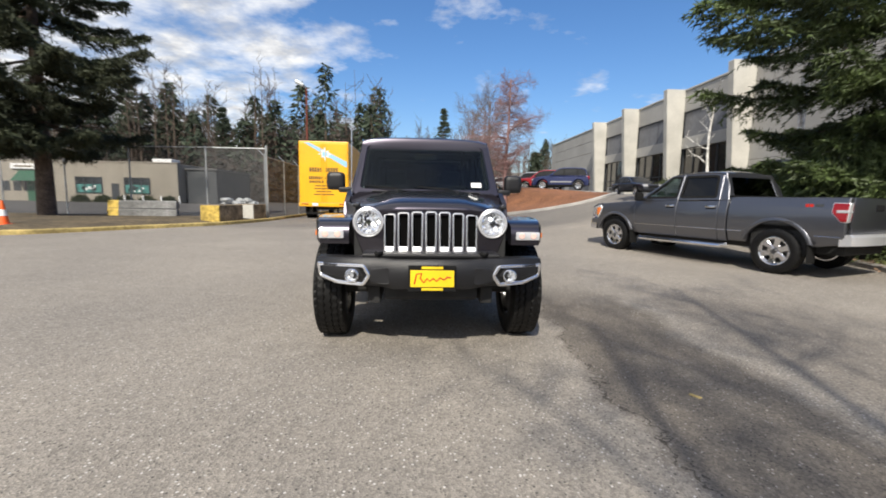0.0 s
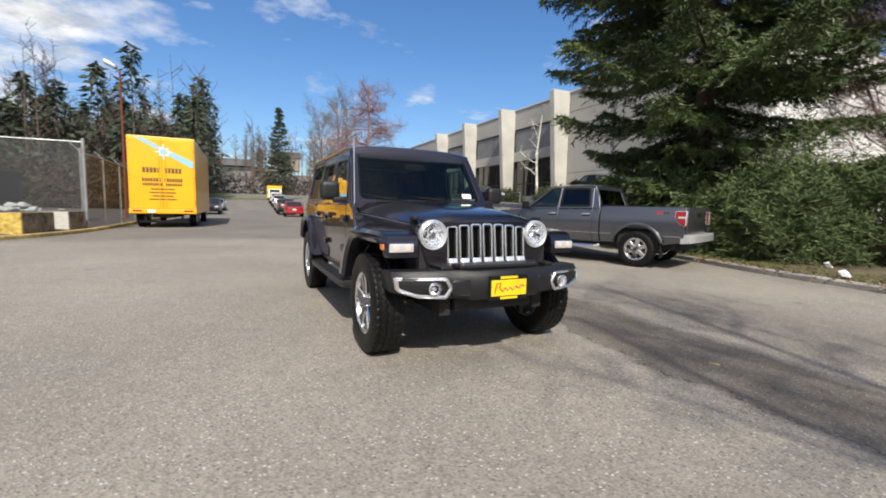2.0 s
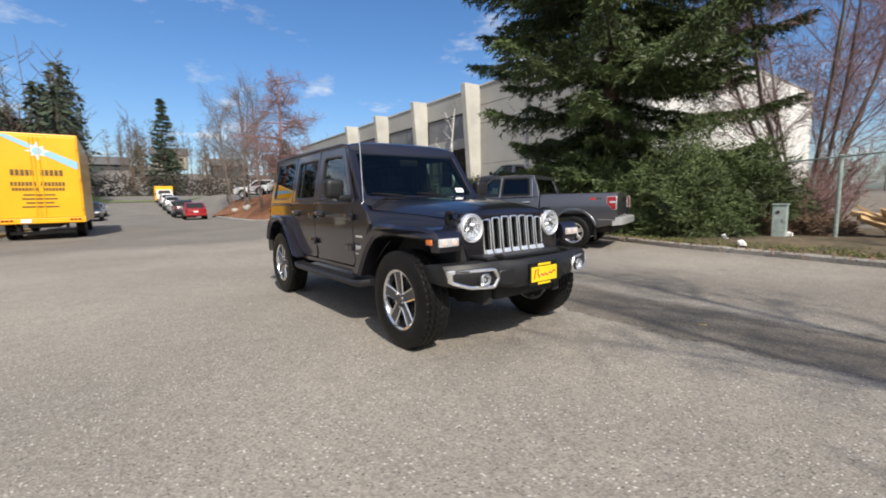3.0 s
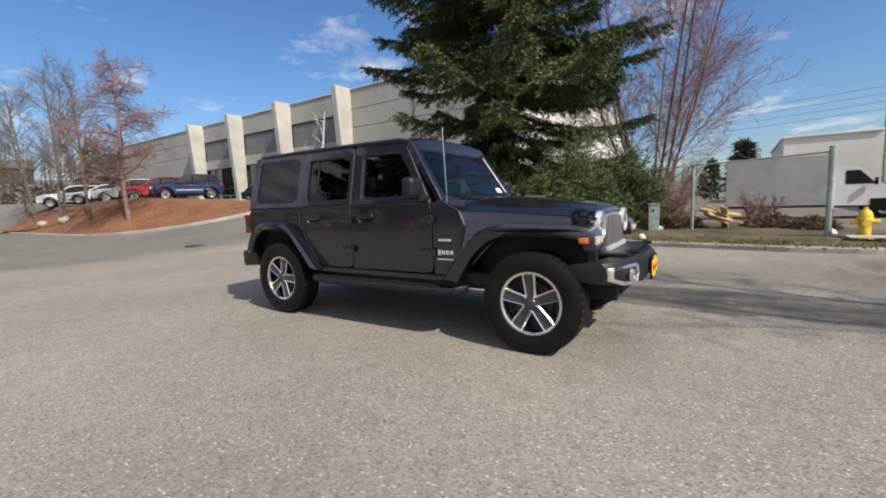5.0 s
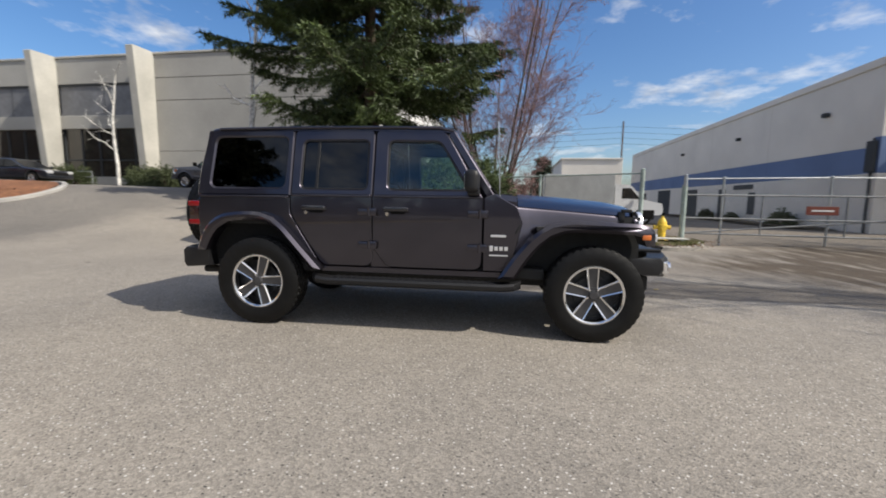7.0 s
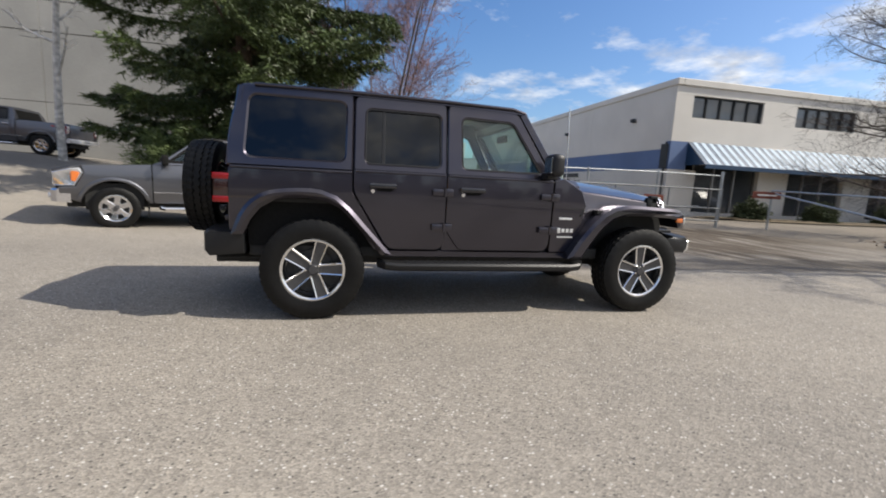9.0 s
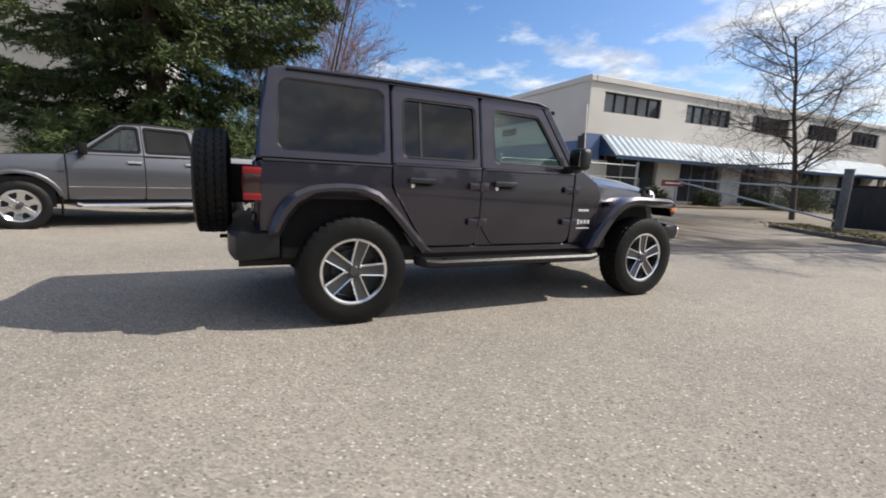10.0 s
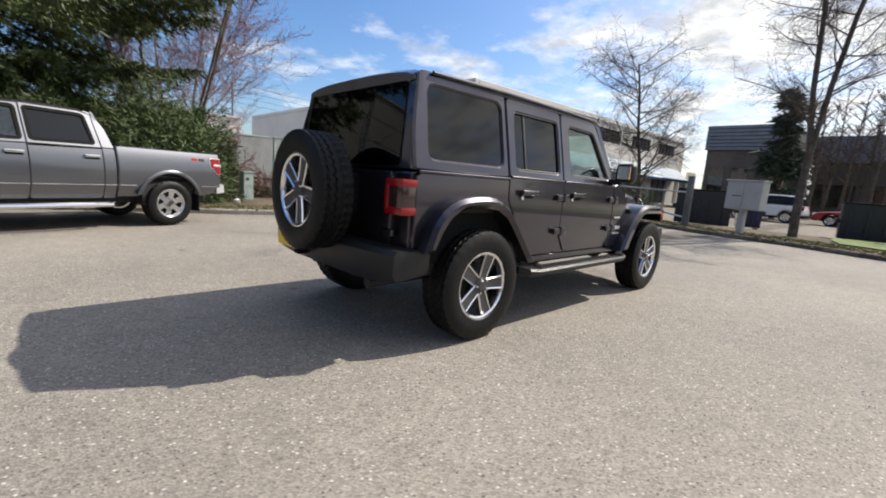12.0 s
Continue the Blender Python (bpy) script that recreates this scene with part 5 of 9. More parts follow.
        # hardtop side
        hq = part("hardtop_side", sideplate(bm_(), s, rounded([(2.710, 1.192), (3.645, 1.192), (3.635, 1.45), (3.56, 1.82), (2.705, 1.82)], [0, 0.02, 0.15, 0.07, 0]),
                  [rounded([(2.775, 1.268), (3.515, 1.268), (3.485, 1.735), (2.765, 1.735)], 0.065, 5)], XU, 0.05, 0.014), M_PAINT, car, smooth=True)
        gl = part("quarter_glass", sideplate(bm_(), s, [(2.75, 1.25), (3.535, 1.25), (3.50, 1.75), (2.75, 1.75)], [], lambda z: XU(z) - 0.018, 0.004, 0.0), M_TINT, hq)
        # sill and step
        part("sill", sideplate(bm_(), s, [(0.70, 0.5), (2.42, 0.5), (2.45, 0.557), (0.69, 0.557)], [], lambda z: 0.79, 0.15), M_PAINT, car)
        st = bm_()
        prof = [(0.775, 0.405), (0.775, 0.455), (0.80, 0.47), (0.925, 0.468), (0.942, 0.45), (0.935, 0.42), (0.90, 0.40)]
        loft(st, [[(s * (0.775 + (x - 0.775) * f), y, z + dz) for x, z in prof] for y, f, dz in ((0.60, 0.35, 0.02), (0.66, 0.85, 0.008), (0.76, 1, 0), (2.33, 1, 0), (2.44, 0.85, 0.008), (2.50, 0.35, 0.02))])
        stp = part("side_step", st, M_PLASTIC, car, smooth=True)
        pad = bm_()
        box(pad, (s * 0.862, 1.55, 0.471), (0.09, 1.45, 0.008), 0.003)
        for k in range(24):
            box(pad, (s * 0.862, 0.87 + k * 0.06, 0.476), (0.085, 0.018, 0.006))
        part("step_pad", pad, M_PLASTIC, stp)
        # flares
        front = [(-0.474, 0.822), (-0.476, 0.90), (-0.462, 0.952), (-0.42, 0.984), (-0.34, 1.002)] + [tuple(p) for p in smooth_line([(-0.30, 1.006), (0.10, 1.020), (0.24, 1.016), (0.36, 0.992), (0.47, 0.932), (0.57, 0.835), (0.68, 0.70), (0.80, 0.515)], 0.07)]
        inner = [tuple(p) for p in smooth_line([(0.655, 0.515), (0.55, 0.68), (0.45, 0.805), (0.36, 0.878), (0.26, 0.916), (0.10, 0.926), (-0.28, 0.918)], 0.07)] + [(-0.37, 0.90), (-0.40, 0.822)]
        fl = bm_()
        
        def sweep(y, z, d):
            out = 0.928 - 0.085 * min(1.0, max(0.0, -0.06 - y) / 0.42) ** 1.4
            inn = 0.578 + 0.035 * min(1.0, max(0.0, -0.15 - y) / 0.3)
            return (s * (out - d / 0.35 * (out - inn)), y, z)

        plate(fl, front + inner, [], 0.35, sweep, 0.026)
        ff = part("front_flare", fl, M_PAINT, car, smooth=True, angle=40)
        rear_o = [tuple(p) for p in smooth_line([(3.60, 0.68), (3.545, 0.83), (3.46, 0.945), (3.33, 1.018), (3.12, 1.046), (2.95, 1.038), (2.83, 0.995), (2.73, 0.91), (2.60, 0.765), (2.39, 0.535)], 0.07)]
        rear_i = [tuple(p) for p in smooth_line([(2.475, 0.53), (2.66, 0.745), (2.80, 0.895), (2.91, 0.952), (3.10, 0.968), (3.28, 0.950), (3.39, 0.885), (3.46, 0.795), (3.515, 0.68)], 0.07)]
        fl = bm_()
        plate(fl, rear_o + rear_i, [], 0.16, lambda y, z, d: (s * (0.93 - d), y, z), 0.028)
        part("rear_flare", fl, M_PAINT, car, smooth=True, angle=40)
        # turn lamps in the flares
        for bx in (0.695, 0.785):
            part("bulb", cyl(bm_(), (s * bx, -0.487, 0.893), (s * bx, -0.492, 0.893), 0.025, 0.018, n=16), M_BULB, ff)
        tl = part("turn_lamp", box(bm_(), (s * 0.742, -0.476, 0.893), (0.185, 0.024, 0.064), 0.014), M_LENS, ff, smooth=True)
        part("side_marker", box(bm_(), (s * 0.856, -0.395, 0.897), (0.026, 0.07, 0.045), 0.010), M_AMBER, ff, smooth=True)
        # inner wheel houses
        for y0, y1 in ((-0.42, 0.56), (2.5, 3.52)):
            ih = bm_()
            box(ih, (s * 0.55, (y0 + y1) / 2, 0.80), (0.06, y1 - y0, 0.5))
            box(ih, (s * 0.68, (y0 + y1) / 2, 0.945), (0.28, y1 - y0 - 0.16, 0.03))
            part("wheel_house", ih, M_UNDER, car)
        # tail lamp
        tp = part("tail_lamp", box(bm_(), (s * 0.735, 3.675, 1.022), (0.165, 0.12, 0.225), 0.015), M_REDDARK, car, smooth=True)
        for z in (1.108, 0.935):
            part("red_lens", box(bm_(), (s * 0.735, 3.678, z), (0.172, 0.124, 0.05), 0.01), M_RED, tp, smooth=True)
        part("red_lens", box(bm_(), (s * 0.665, 3.68, 1.02), (0.04, 0.124, 0.16), 0.01), M_RED, tp, smooth=True)
        # headlamp
        hx, hz, hy = s * 0.474, 0.982, -0.436
        hl = bm_()
        revolve(hl, [(0.114, 0.0), (0.112, -0.006), (0.107, -0.008), (0.099, 0.002), (0.099, 0.03), (0.114, 0.03)], 48, axis="y", wrap=True)
        bmesh.ops.translate(hl, vec=(hx, hy, hz), verts=hl.verts)
        lamp = part("headlamp", hl, M_SILVER, car, smooth=True)
        bw = bm_()
        # faceted bowl
        facet = random.Random(5)
        grid = [[(r * math.cos(2 * math.pi * (k + 0.5 * (i % 2)) / 22), d + facet.uniform(-0.007, 0.007) * (1 if i else 0), r * math.sin(2 * math.pi * (k + 0.5 * (i % 2)) / 22)) for k in range(22)] for i, (r, d) in enumerate(((0.0985, 0.0), (0.082, 0.010), (0.064, 0.016), (0.045, 0.020), (0.024, 0.022)))]
        loft(bw, grid, caps=False)
        bmesh.ops.translate(bw, vec=(hx, hy, hz), verts=bw.verts)
        part("reflector", bw, M_BOWL, lamp)
        bb = bm_()
        cyl(bb, (hx, hy + 0.004, hz), (hx, hy + 0.03, hz), 0.020, 0.026, n=20)
        part("projector", bb, M_CHROME, lamp, smooth=True)
        rg_ = bm_()
        revolve(rg_, [(0.088, -0.002), (0.083, -0.006), (0.080, 0.002), (0.084, 0.004)], 40, axis="y", wrap=True)
        bmesh.ops.translate(rg_, vec=(hx, hy + 0.012, hz), verts=rg_.verts)
        part("lamp_ring", rg_, M_CHROME, lamp, smooth=True)
        rb_ = bm_()
        revolve(rb_, [(0.096, -0.003), (0.091, -0.006), (0.088, 0.004), (0.093, 0.008)], 40, axis="y", wrap=True)
        for k in range(6):
            a = 2 * math.pi * (k + 0.5) / 6
            box(rb_, (0.066 * math.cos(a), 0.008, 0.066 * math.sin(a)), (0.008, 0.012, 0.008), 0.002)
        bmesh.ops.translate(rb_, vec=(hx, hy, hz), verts=rb_.verts)
        part("lamp_trim", rb_, M_SILVER, lamp, smooth=True)
        ln = bm_()
        revolve(ln, [(0.097, -0.004), (0.08, -0.014), (0.045, -0.021), (0.0, -0.024)], 40, axis="y")
        bmesh.ops.translate(ln, vec=(hx, hy, hz), verts=ln.verts)
        o = part("headlamp_lens", ln, M_LAMPGLASS, lamp, smooth=True)
        o.visible_shadow = False
        # painted fender side between the hood's edge and the flare
        fs = bm_()
        rows = ((-0.415, 0.515, 1.044, 0.955), (-0.36, 0.548, 1.053, 0.955), (-0.15, 0.588, 1.068, 0.955), (0.15, 0.650, 1.091, 0.955), (0.34, 0.697, 1.106, 0.90), (0.45, 0.728, 1.114, 0.79), (0.56, 0.764, 1.122, 0.66), (0.66, 0.803, 1.130, 0.555))
        loft(fs, [[(s * (x + 0.012), y, zb), (s * (x + 0.010), y, z - 0.02), (s * (x - 0.004), y, z - 0.004), (s * (x - 0.05), y, z - 0.008), (s * (x - 0.05), y, zb)] for y, x, z, zb in rows])
        part("fender_side", fs, M_PAINT, car, smooth=True, angle=50)
        # hood latch
        lt = bm_()
        box(lt, (s * 0.565, -0.26, 1.055), (0.05, 0.06, 0.09), 0.015)
        box(lt, (s * 0.575, -0.30, 1.105), (0.05, 0.09, 0.03), 0.012)
        part("hood_latch", lt, M_PLASTIC, car, smooth=True)
    # hood: crowned panel lofted from grille to cowl
    loops = []
    for y, hw, zc, zs in ((-0.425, 0.505, 1.088, 1.045), (-0.40, 0.535, 1.118, 1.052), (-0.34, 0.555, 1.140, 1.056), (-0.15, 0.59, 1.166, 1.070), (0.15, 0.648, 1.193, 1.093), (0.45, 0.712, 1.216, 1.116), (0.645, 0.748, 1.227, 1.130)):
        top = []
        for k in range(-8, 9):
            u = k / 8
            crown = 1 - abs(u) ** 4.5
            bulge = 0.016 * (S01((0.62 - abs(u)) / 0.1))
            top.append((u * hw, y, zs + (zc - zs) * crown + bulge * S01((y + 0.42) / 0.2)))
        loops.append(top + [(hw - 0.02, y, zs - (0.004 if y < -0.3 else 0.03)), (-hw + 0.02, y, zs - (0.004 if y < -0.3 else 0.03))])
    hood = part("hood", loft(bm_(), loops), M_PAINT, car, smooth=True, angle=40)
    for x in (-0.3, 0.3):
        part("washer_nozzle", box(bm_(), (x, 0.52, 1.243), (0.03, 0.03, 0.012), 0.004), M_PLASTIC, hood)
    # cowl
    loops = [[(x * f, y, z) for x, z in ((-1, z0 - 0.12), (-1, z0), (-0.9, z0 + 0.05), (0.9, z0 + 0.05), (1, z0), (1, z0 - 0.12))] for y, f, z0 in ((0.652, 0.752, 1.168), (0.80, 0.770, 1.182), (0.94, 0.774, 1.188))]
    part("cowl", loft(bm_(), loops), M_PAINT, car, smooth=True)
    part("cowl_grille", box(bm_(), (0, 0.74, 1.232), (1.1, 0.1, 0.012), 0.004), M_PLASTIC, car)
    # engine bay and inner body
    ub = bm_()
    box(ub, (0, 0.12, 0.80), (1.06, 1.04, 0.5), 0.02)
    box(ub, (0, 1.95, 0.54), (1.5, 3.1, 0.1), 0.02)
    part("inner_body", ub, M_UNDER, car)
    un = bm_()
    for x in (-0.42, 0.42):
        box(un, (x, 1.55, 0.45), (0.09, 4.2, 0.13), 0.01)
    for y in (0.0, 3.008):
        cyl(un, (-0.74, y, 0.40), (0.74, y, 0.40), 0.045, n=12)
        bmesh.ops.create_icosphere(un, subdivisions=2, radius=0.13, matrix=Matrix.Translation((0.12 if y else -0.2, y, 0.40)))
    for x in (-0.5, 0.5):
        cyl(un, (x, 0.12, 0.36), (x, 0.22, 0.86), 0.035, n=10)
        cyl(un, (x, 3.2, 0.36), (x, 3.28, 0.86), 0.035, n=10)
    box(un, (0.25, 3.45, 0.46), (0.6, 0.22, 0.18), 0.06)
    cyl(un, (-0.55, 3.3, 0.45), (-0.55, 3.78, 0.44), 0.035, n=12)
    box(un, (0, -0.42, 0.47), (0.7, 0.3, 0.12), 0.03)
    part("chassis", un, M_UNDER, car)
    # grille with seven slots
    slots = []
    for k in range(-3, 4):
        x = k * 0.1045
        w, w2 = 0.0355, 0.033
        slots.append(rounded([(x - w2, 0.762), (x + w2, 0.762), (x + w, 1.060 - 0.0022 * k * k), (x - w, 1.060 - 0.0022 * k * k)], 0.014, 3))
    outline = rounded([(-0.40, 0.705), (0.40, 0.705), (0.51, 0.72), (0.585, 0.90), (0.60, 1.02), (0.545, 1.067), (0.40, 1.09), (-0.40, 1.09), (-0.545, 1.067), (-0.60, 1.02), (-0.585, 0.90), (-0.51, 0.72)], 0.05, 3)
    heads = [[(hx + 0.112 * math.cos(2 * math.pi * i / 28), 0.982 + 0.112 * math.sin(2 * math.pi * i / 28)) for i in range(28)] for hx in (-0.474, 0.474)]

    def gy(x, z, d):
        return (x, -0.455 + 0.035 * (x / 0.6) ** 2 + 0.24 * max(0.0, z - 0.93) + d, z)

    gr = part("grille", plate(bm_(), outline, slots + heads, 0.035, gy, 0.010), M_PAINT, car, smooth=True, angle=40)
    for sl in slots:
        part("slot_surround", plate(bm_(), inset(sl, -0.0105), [inset(sl, 0.003)], 0.03, lambda x, z, d: (x, gy(x, z, 0)[1] - 0.008 + d, z), 0.003), M_BRIGHT, gr, "bright silver slot surround")
        xs = [p[0] for p in sl]
        mid = (min(xs) + max(xs)) / 2
        part("slot_mesh", box(bm_(), (mid, -0.398, 0.912), (0.074, 0.006, 0.31)), M_VOID, gr)
        part("slot_foot", box(bm_(), (mid, -0.458, 0.780), (0.066, 0.03, 0.040), 0.006, Matrix.Rotation(radians(-22), 3, "X")), M_SILVER, gr)
    part("grille_backing", box(bm_(), (0, -0.37, 0.93), (1.1, 0.03, 0.33)), M_BLACK, gr)
    # front bumper, swept back at its ends
    loops = []
    for x, y0, zt, zb in ((-0.845, -0.46, 0.715, 0.605), (-0.835, -0.545, 0.728, 0.585), (-0.77, -0.60, 0.735, 0.568), (-0.60, -0.655, 0.738, 0.552), (-0.47, -0.685, 0.742, 0.543), (-0.36, -0.69, 0.742, 0.535), (-0.27, -0.735, 0.735, 0.525), (0.27, -0.735, 0.735, 0.525), (0.36, -0.69, 0.742, 0.535), (0.47, -0.685, 0.742, 0.543), (0.60, -0.655, 0.738, 0.552), (0.77, -0.60, 0.735, 0.568), (0.835, -0.545, 0.728, 0.585), (0.845, -0.46, 0.715, 0.605)):
        loops.append([(x, y0 + 0.03, zb), (x, y0, zb + 0.05), (x, y0, zt - 0.035), (x, y0 + 0.03, zt), (x, y0 + 0.17, zt), (x, y0 + 0.17, zb)])
    bump = part("front_bumper", loft(bm_(), loops), M_PLASTIC, car, smooth=True, angle=40)

    def wing(x):
        a = abs(x)
        pts = [(0.36, -0.69), (0.47, -0.685), (0.60, -0.655), (0.77, -0.60), (0.835, -0.545)]
        for (x0, y0), (x1, y1) in zip(pts, pts[1:]):
            if a <= x1:
                return y0 + (y1 - y0) * max(0.0, (a - x0)) / (x1 - x0)
        return -0.545

    for s in (-1, 1):
        out = rounded([(s * 0.48, 0.545), (s * 0.68, 0.555), (s * 0.815, 0.60), (s * 0.832, 0.70), (s * 0.475, 0.70), (s * 0.43, 0.62)], 0.02, 3)
        bz = part("fog_bezel", plate(bm_(), out, [inset(out, 0.025)], 0.035, lambda x, z, d: (x, wing(x) - 0.020 + d, z), 0.007), M_BRIGHT, bump, "chrome fog-lamp surround", smooth=True)
        part("bezel_recess", plate(bm_(), inset(out, 0.028), [], 0.004, lambda x, z, d: (x, wing(x) - 0.003 + d, z), 0.0), M_BLACK, bump)
        fx = s * 0.565
        fg = bm_()
        revolve(fg, [(0.050, 0.004), (0.049, -0.018), (0.045, -0.021), (0.041, -0.012), (0.041, 0.004)], 32, axis="y", wrap=True)
        bmesh.ops.translate(fg, vec=(fx, wing(fx) - 0.006, 0.618), verts=fg.verts)
        fog = part("fog_lamp", fg, M_CHROME, bump, smooth=True)
        bw = bm_()
        facet = random.Random(9)
        loft(bw, [[(r_ * math.cos(2 * math.pi * (k + 0.5 * (i % 2)) / 14), d_ + facet.uniform(-0.005, 0.005) * (1 if i else 0), r_ * math.sin(2 * math.pi * (k + 0.5 * (i % 2)) / 14)) for k in range(14)] for i, (r_, d_) in enumerate(((0.041, -0.008), (0.032, 0.004), (0.018, 0.010)))], caps=False)
        cyl(bw, (0, -0.008, 0), (0, 0.012, 0), 0.013, 0.018, n=12)
        bmesh.ops.translate(bw, vec=(fx, wing(fx) - 0.006, 0.618), verts=bw.verts)
        part("reflector", bw, M_BOWL, fog)
        gl = bm_()
        revolve(gl, [(0.041, -0.012), (0.025, -0.018), (0.0, -0.020)], 24, axis="y")
        bmesh.ops.translate(gl, vec=(fx, wing(fx) - 0.006, 0.618), verts=gl.verts)
        part("fog_glass", gl, M_LAMPGLASS, fog, smooth=True).visible_shadow = False
        part("bumper_pocket", plate(bm_(), rounded([(s * 0.30, 0.56), (s * 0.425, 0.56), (s * 0.455, 0.62), (s * 0.425, 0.68), (s * 0.30, 0.68), (s * 0.275, 0.62)], 0.02), [], 0.012, lambda x, z, d: (x, -0.70 + d if abs(x) > 0.34 else -0.72 + d, z), 0.004), M_PLASTIC, bump, smooth=True)
        hk = bm_()
        tube(hk, [(s * 0.36, -0.56, 0.745), (s * 0.36, -0.64, 0.775), (s * 0.38, -0.68, 0.77), (s * 0.40, -0.64, 0.775), (s * 0.40, -0.56, 0.745)], 0.014)
        part("tow_hook", hk, M_BLACK, bump, smooth=True)
    part("bumper_cover", box(bm_(), (0, -0.52, 0.755), (1.0, 0.24, 0.03), 0.012), M_PLASTIC, bump)
    # dealer plate
    pf = part("dealer_plate", box(bm_(), (0, -0.752, 0.612), (0.335, 0.012, 0.185), 0.008), M_BLACK, bump, "yellow dealer plate in a black frame")
    part("plate_face", box(bm_(), (0, -0.760, 0.612), (0.305, 0.006, 0.118), 0.003), M_YELLOWPLATE, pf)
    for z in (0.537, 0.688):
        part("plate_strip", box(bm_(), (0, -0.760, z), (0.15, 0.005, 0.018), 0.002), M_YELLOWPLATE, pf)
    sw = bm_()
    pts = [(-0.125, 0.575), (-0.11, 0.645), (-0.075, 0.65), (-0.085, 0.615), (-0.06, 0.585), (-0.035, 0.615), (-0.02, 0.595), (0.005, 0.615), (0.03, 0.595), (0.055, 0.62), (0.08, 0.605), (0.105, 0.625), (0.13, 0.62)]
    tube(sw, [(x, -0.7635, z) for x, z in pts], 0.0055, 6)
    part("logo_stroke", sw, M_REDINK, pf)
    # windscreen frame leaning back
    def ws(x, v, d):
        return (x, 0.835 + 0.385 * v + d * 0.83, 1.205 + 0.588 * v - d * 0.56)

    hw0, hw1 = 0.775, 0.70
    fr = rounded([(-hw0, 0.0), (hw0, 0.0), (hw1, 1.0), (-hw1, 1.0)], 0.03)
    hole = rounded([(-0.685, 0.10), (0.685, 0.10), (0.635, 0.90), (-0.635, 0.90)], 0.06)
    wf = part("windscreen_frame", plate(bm_(), fr, [hole], 0.06, ws, 0.009), M_PAINT, car, smooth=True, angle=40)
    o = part("windscreen", plate(bm_(), inset(hole, -0.015), [], 0.005, lambda x, v, d: ws(x, v, d + 0.018), 0.0), M_SHIELD, wf)
    o.visible_shadow = False
    part("screen_band", plate(bm_(), inset(hole, -0.012), [inset(hole, 0.022)], 0.003, lambda x, v, d: ws(x, v, d + 0.026), 0.0), M_BLACK, wf)
    part("price_sticker", box(bm_(), ws(0.54, 0.2, 0.012), (0.11, 0.004, 0.06), 0, Matrix.Rotation(radians(-34), 3, "X")), M_WHITE, wf, "white paper sticker on the glass")
    for x0, x1 in ((-0.12, -0.60), (0.42, -0.06)):
        wp = bm_()
        tube(wp, [ws(x0, 0.03, -0.015), ws((x0 + x1) / 2, 0.075, -0.02), ws(x1, 0.125, -0.012)], 0.008, 6)
        tube(wp, [ws(x1 + 0.30, 0.10, -0.006), ws(x1 - 0.03, 0.135, -0.006)], 0.009, 6)
        cyl(wp, ws(x0, 0.0, -0.0), ws(x0, 0.03, -0.03), 0.02, n=10)
        part("wiper", wp, M_BLACK, wf)
    part("rear_view_mirror", box(bm_(), (0, 1.16, 1.62), (0.24, 0.03, 0.07), 0.02), M_BLACK, wf, smooth=True)
    # roof
    loops = []
    for y, zc, hw in ((1.185, 1.775, 0.69), (1.20, 1.822, 0.694), (1.235, 1.840, 0.694), (1.34, 1.846, 0.694), (1.9, 1.862, 0.694), (2.7, 1.868, 0.694), (3.35, 1.862, 0.690), (3.52, 1.85, 0.685), (3.585, 1.82, 0.68)):
        top = [(hw * u, y, zc - 0.035 * abs(u) ** 3 - (0.012 if abs(u) > 0.99 else 0)) for u in [k / 8 for k in range(-8, 9)]]
        loops.append(top + [(hw + 0.004, y, zc - 0.075), (hw - 0.05, y, zc - 0.085), (-hw + 0.05, y, zc - 0.085), (-hw - 0.004, y, zc - 0.075)])
    rf = part("roof", loft(bm_(), loops), M_PAINT, car, smooth=True, angle=45)
    for s in (-1, 1):
        part("drip_rail", tube(bm_(), [(s * 0.690, 1.22, 1.780), (s * 0.704, 1.34, 1.806), (s * 0.706, 1.9, 1.814), (s * 0.706, 2.7, 1.818), (s * 0.702, 3.45, 1.810)], 0.013, 10), M_PAINT, rf, smooth=True)
    # rear: body panel, tailgate, glass, spare wheel, bumper
    part("rear_panel", box(bm_(), (0, 3.615, 0.92), (1.56, 0.05, 0.52), 0.012), M_PAINT, car)
    tg = part("tailgate", box(bm_(), (0, 3.645, 0.93), (1.22, 0.04, 0.50), 0.02), M_PAINT, car, smooth=True)
    for z in (1.05, 0.78):
        part("hinge", box(bm_(), (-0.60, 3.675, z), (0.14, 0.03, 0.05), 0.01), M_PAINT, tg)

    def rg(x, v, d):
        return (x, 3.655 - 0.085 * v - d, 1.195 + 0.60 * v)

    part("rear_frame", plate(bm_(), [(-0.79, 0), (0.79, 0), (0.70, 1.0), (-0.70, 1.0)], [rounded([(-0.66, 0.04), (0.66, 0.04), (0.61, 0.93), (-0.61, 0.93)], 0.05)], 0.04, rg, 0.01), M_PAINT, car, smooth=True)
    o = part("rear_window", plate(bm_(), rounded([(-0.67, 0.03), (0.67, 0.03), (0.62, 0.94), (-0.62, 0.94)], 0.05), [], 0.006, lambda x, v, d: rg(x, v, d - 0.008), 0.0), M_TINT, car, "dark tinted rear window")
    spare = copy_thing(wheels[0], pose(-0.06, 3.945, 1.005, 0, 0, -90) @ pose(0, 0, 0, 25))
    spare.name = "spare_wheel"
    part("spare_mount", box(bm_(), (-0.06, 3.74, 1.0), (0.35, 0.2, 0.3), 0.03), M_BLACK, car)
    loops = []
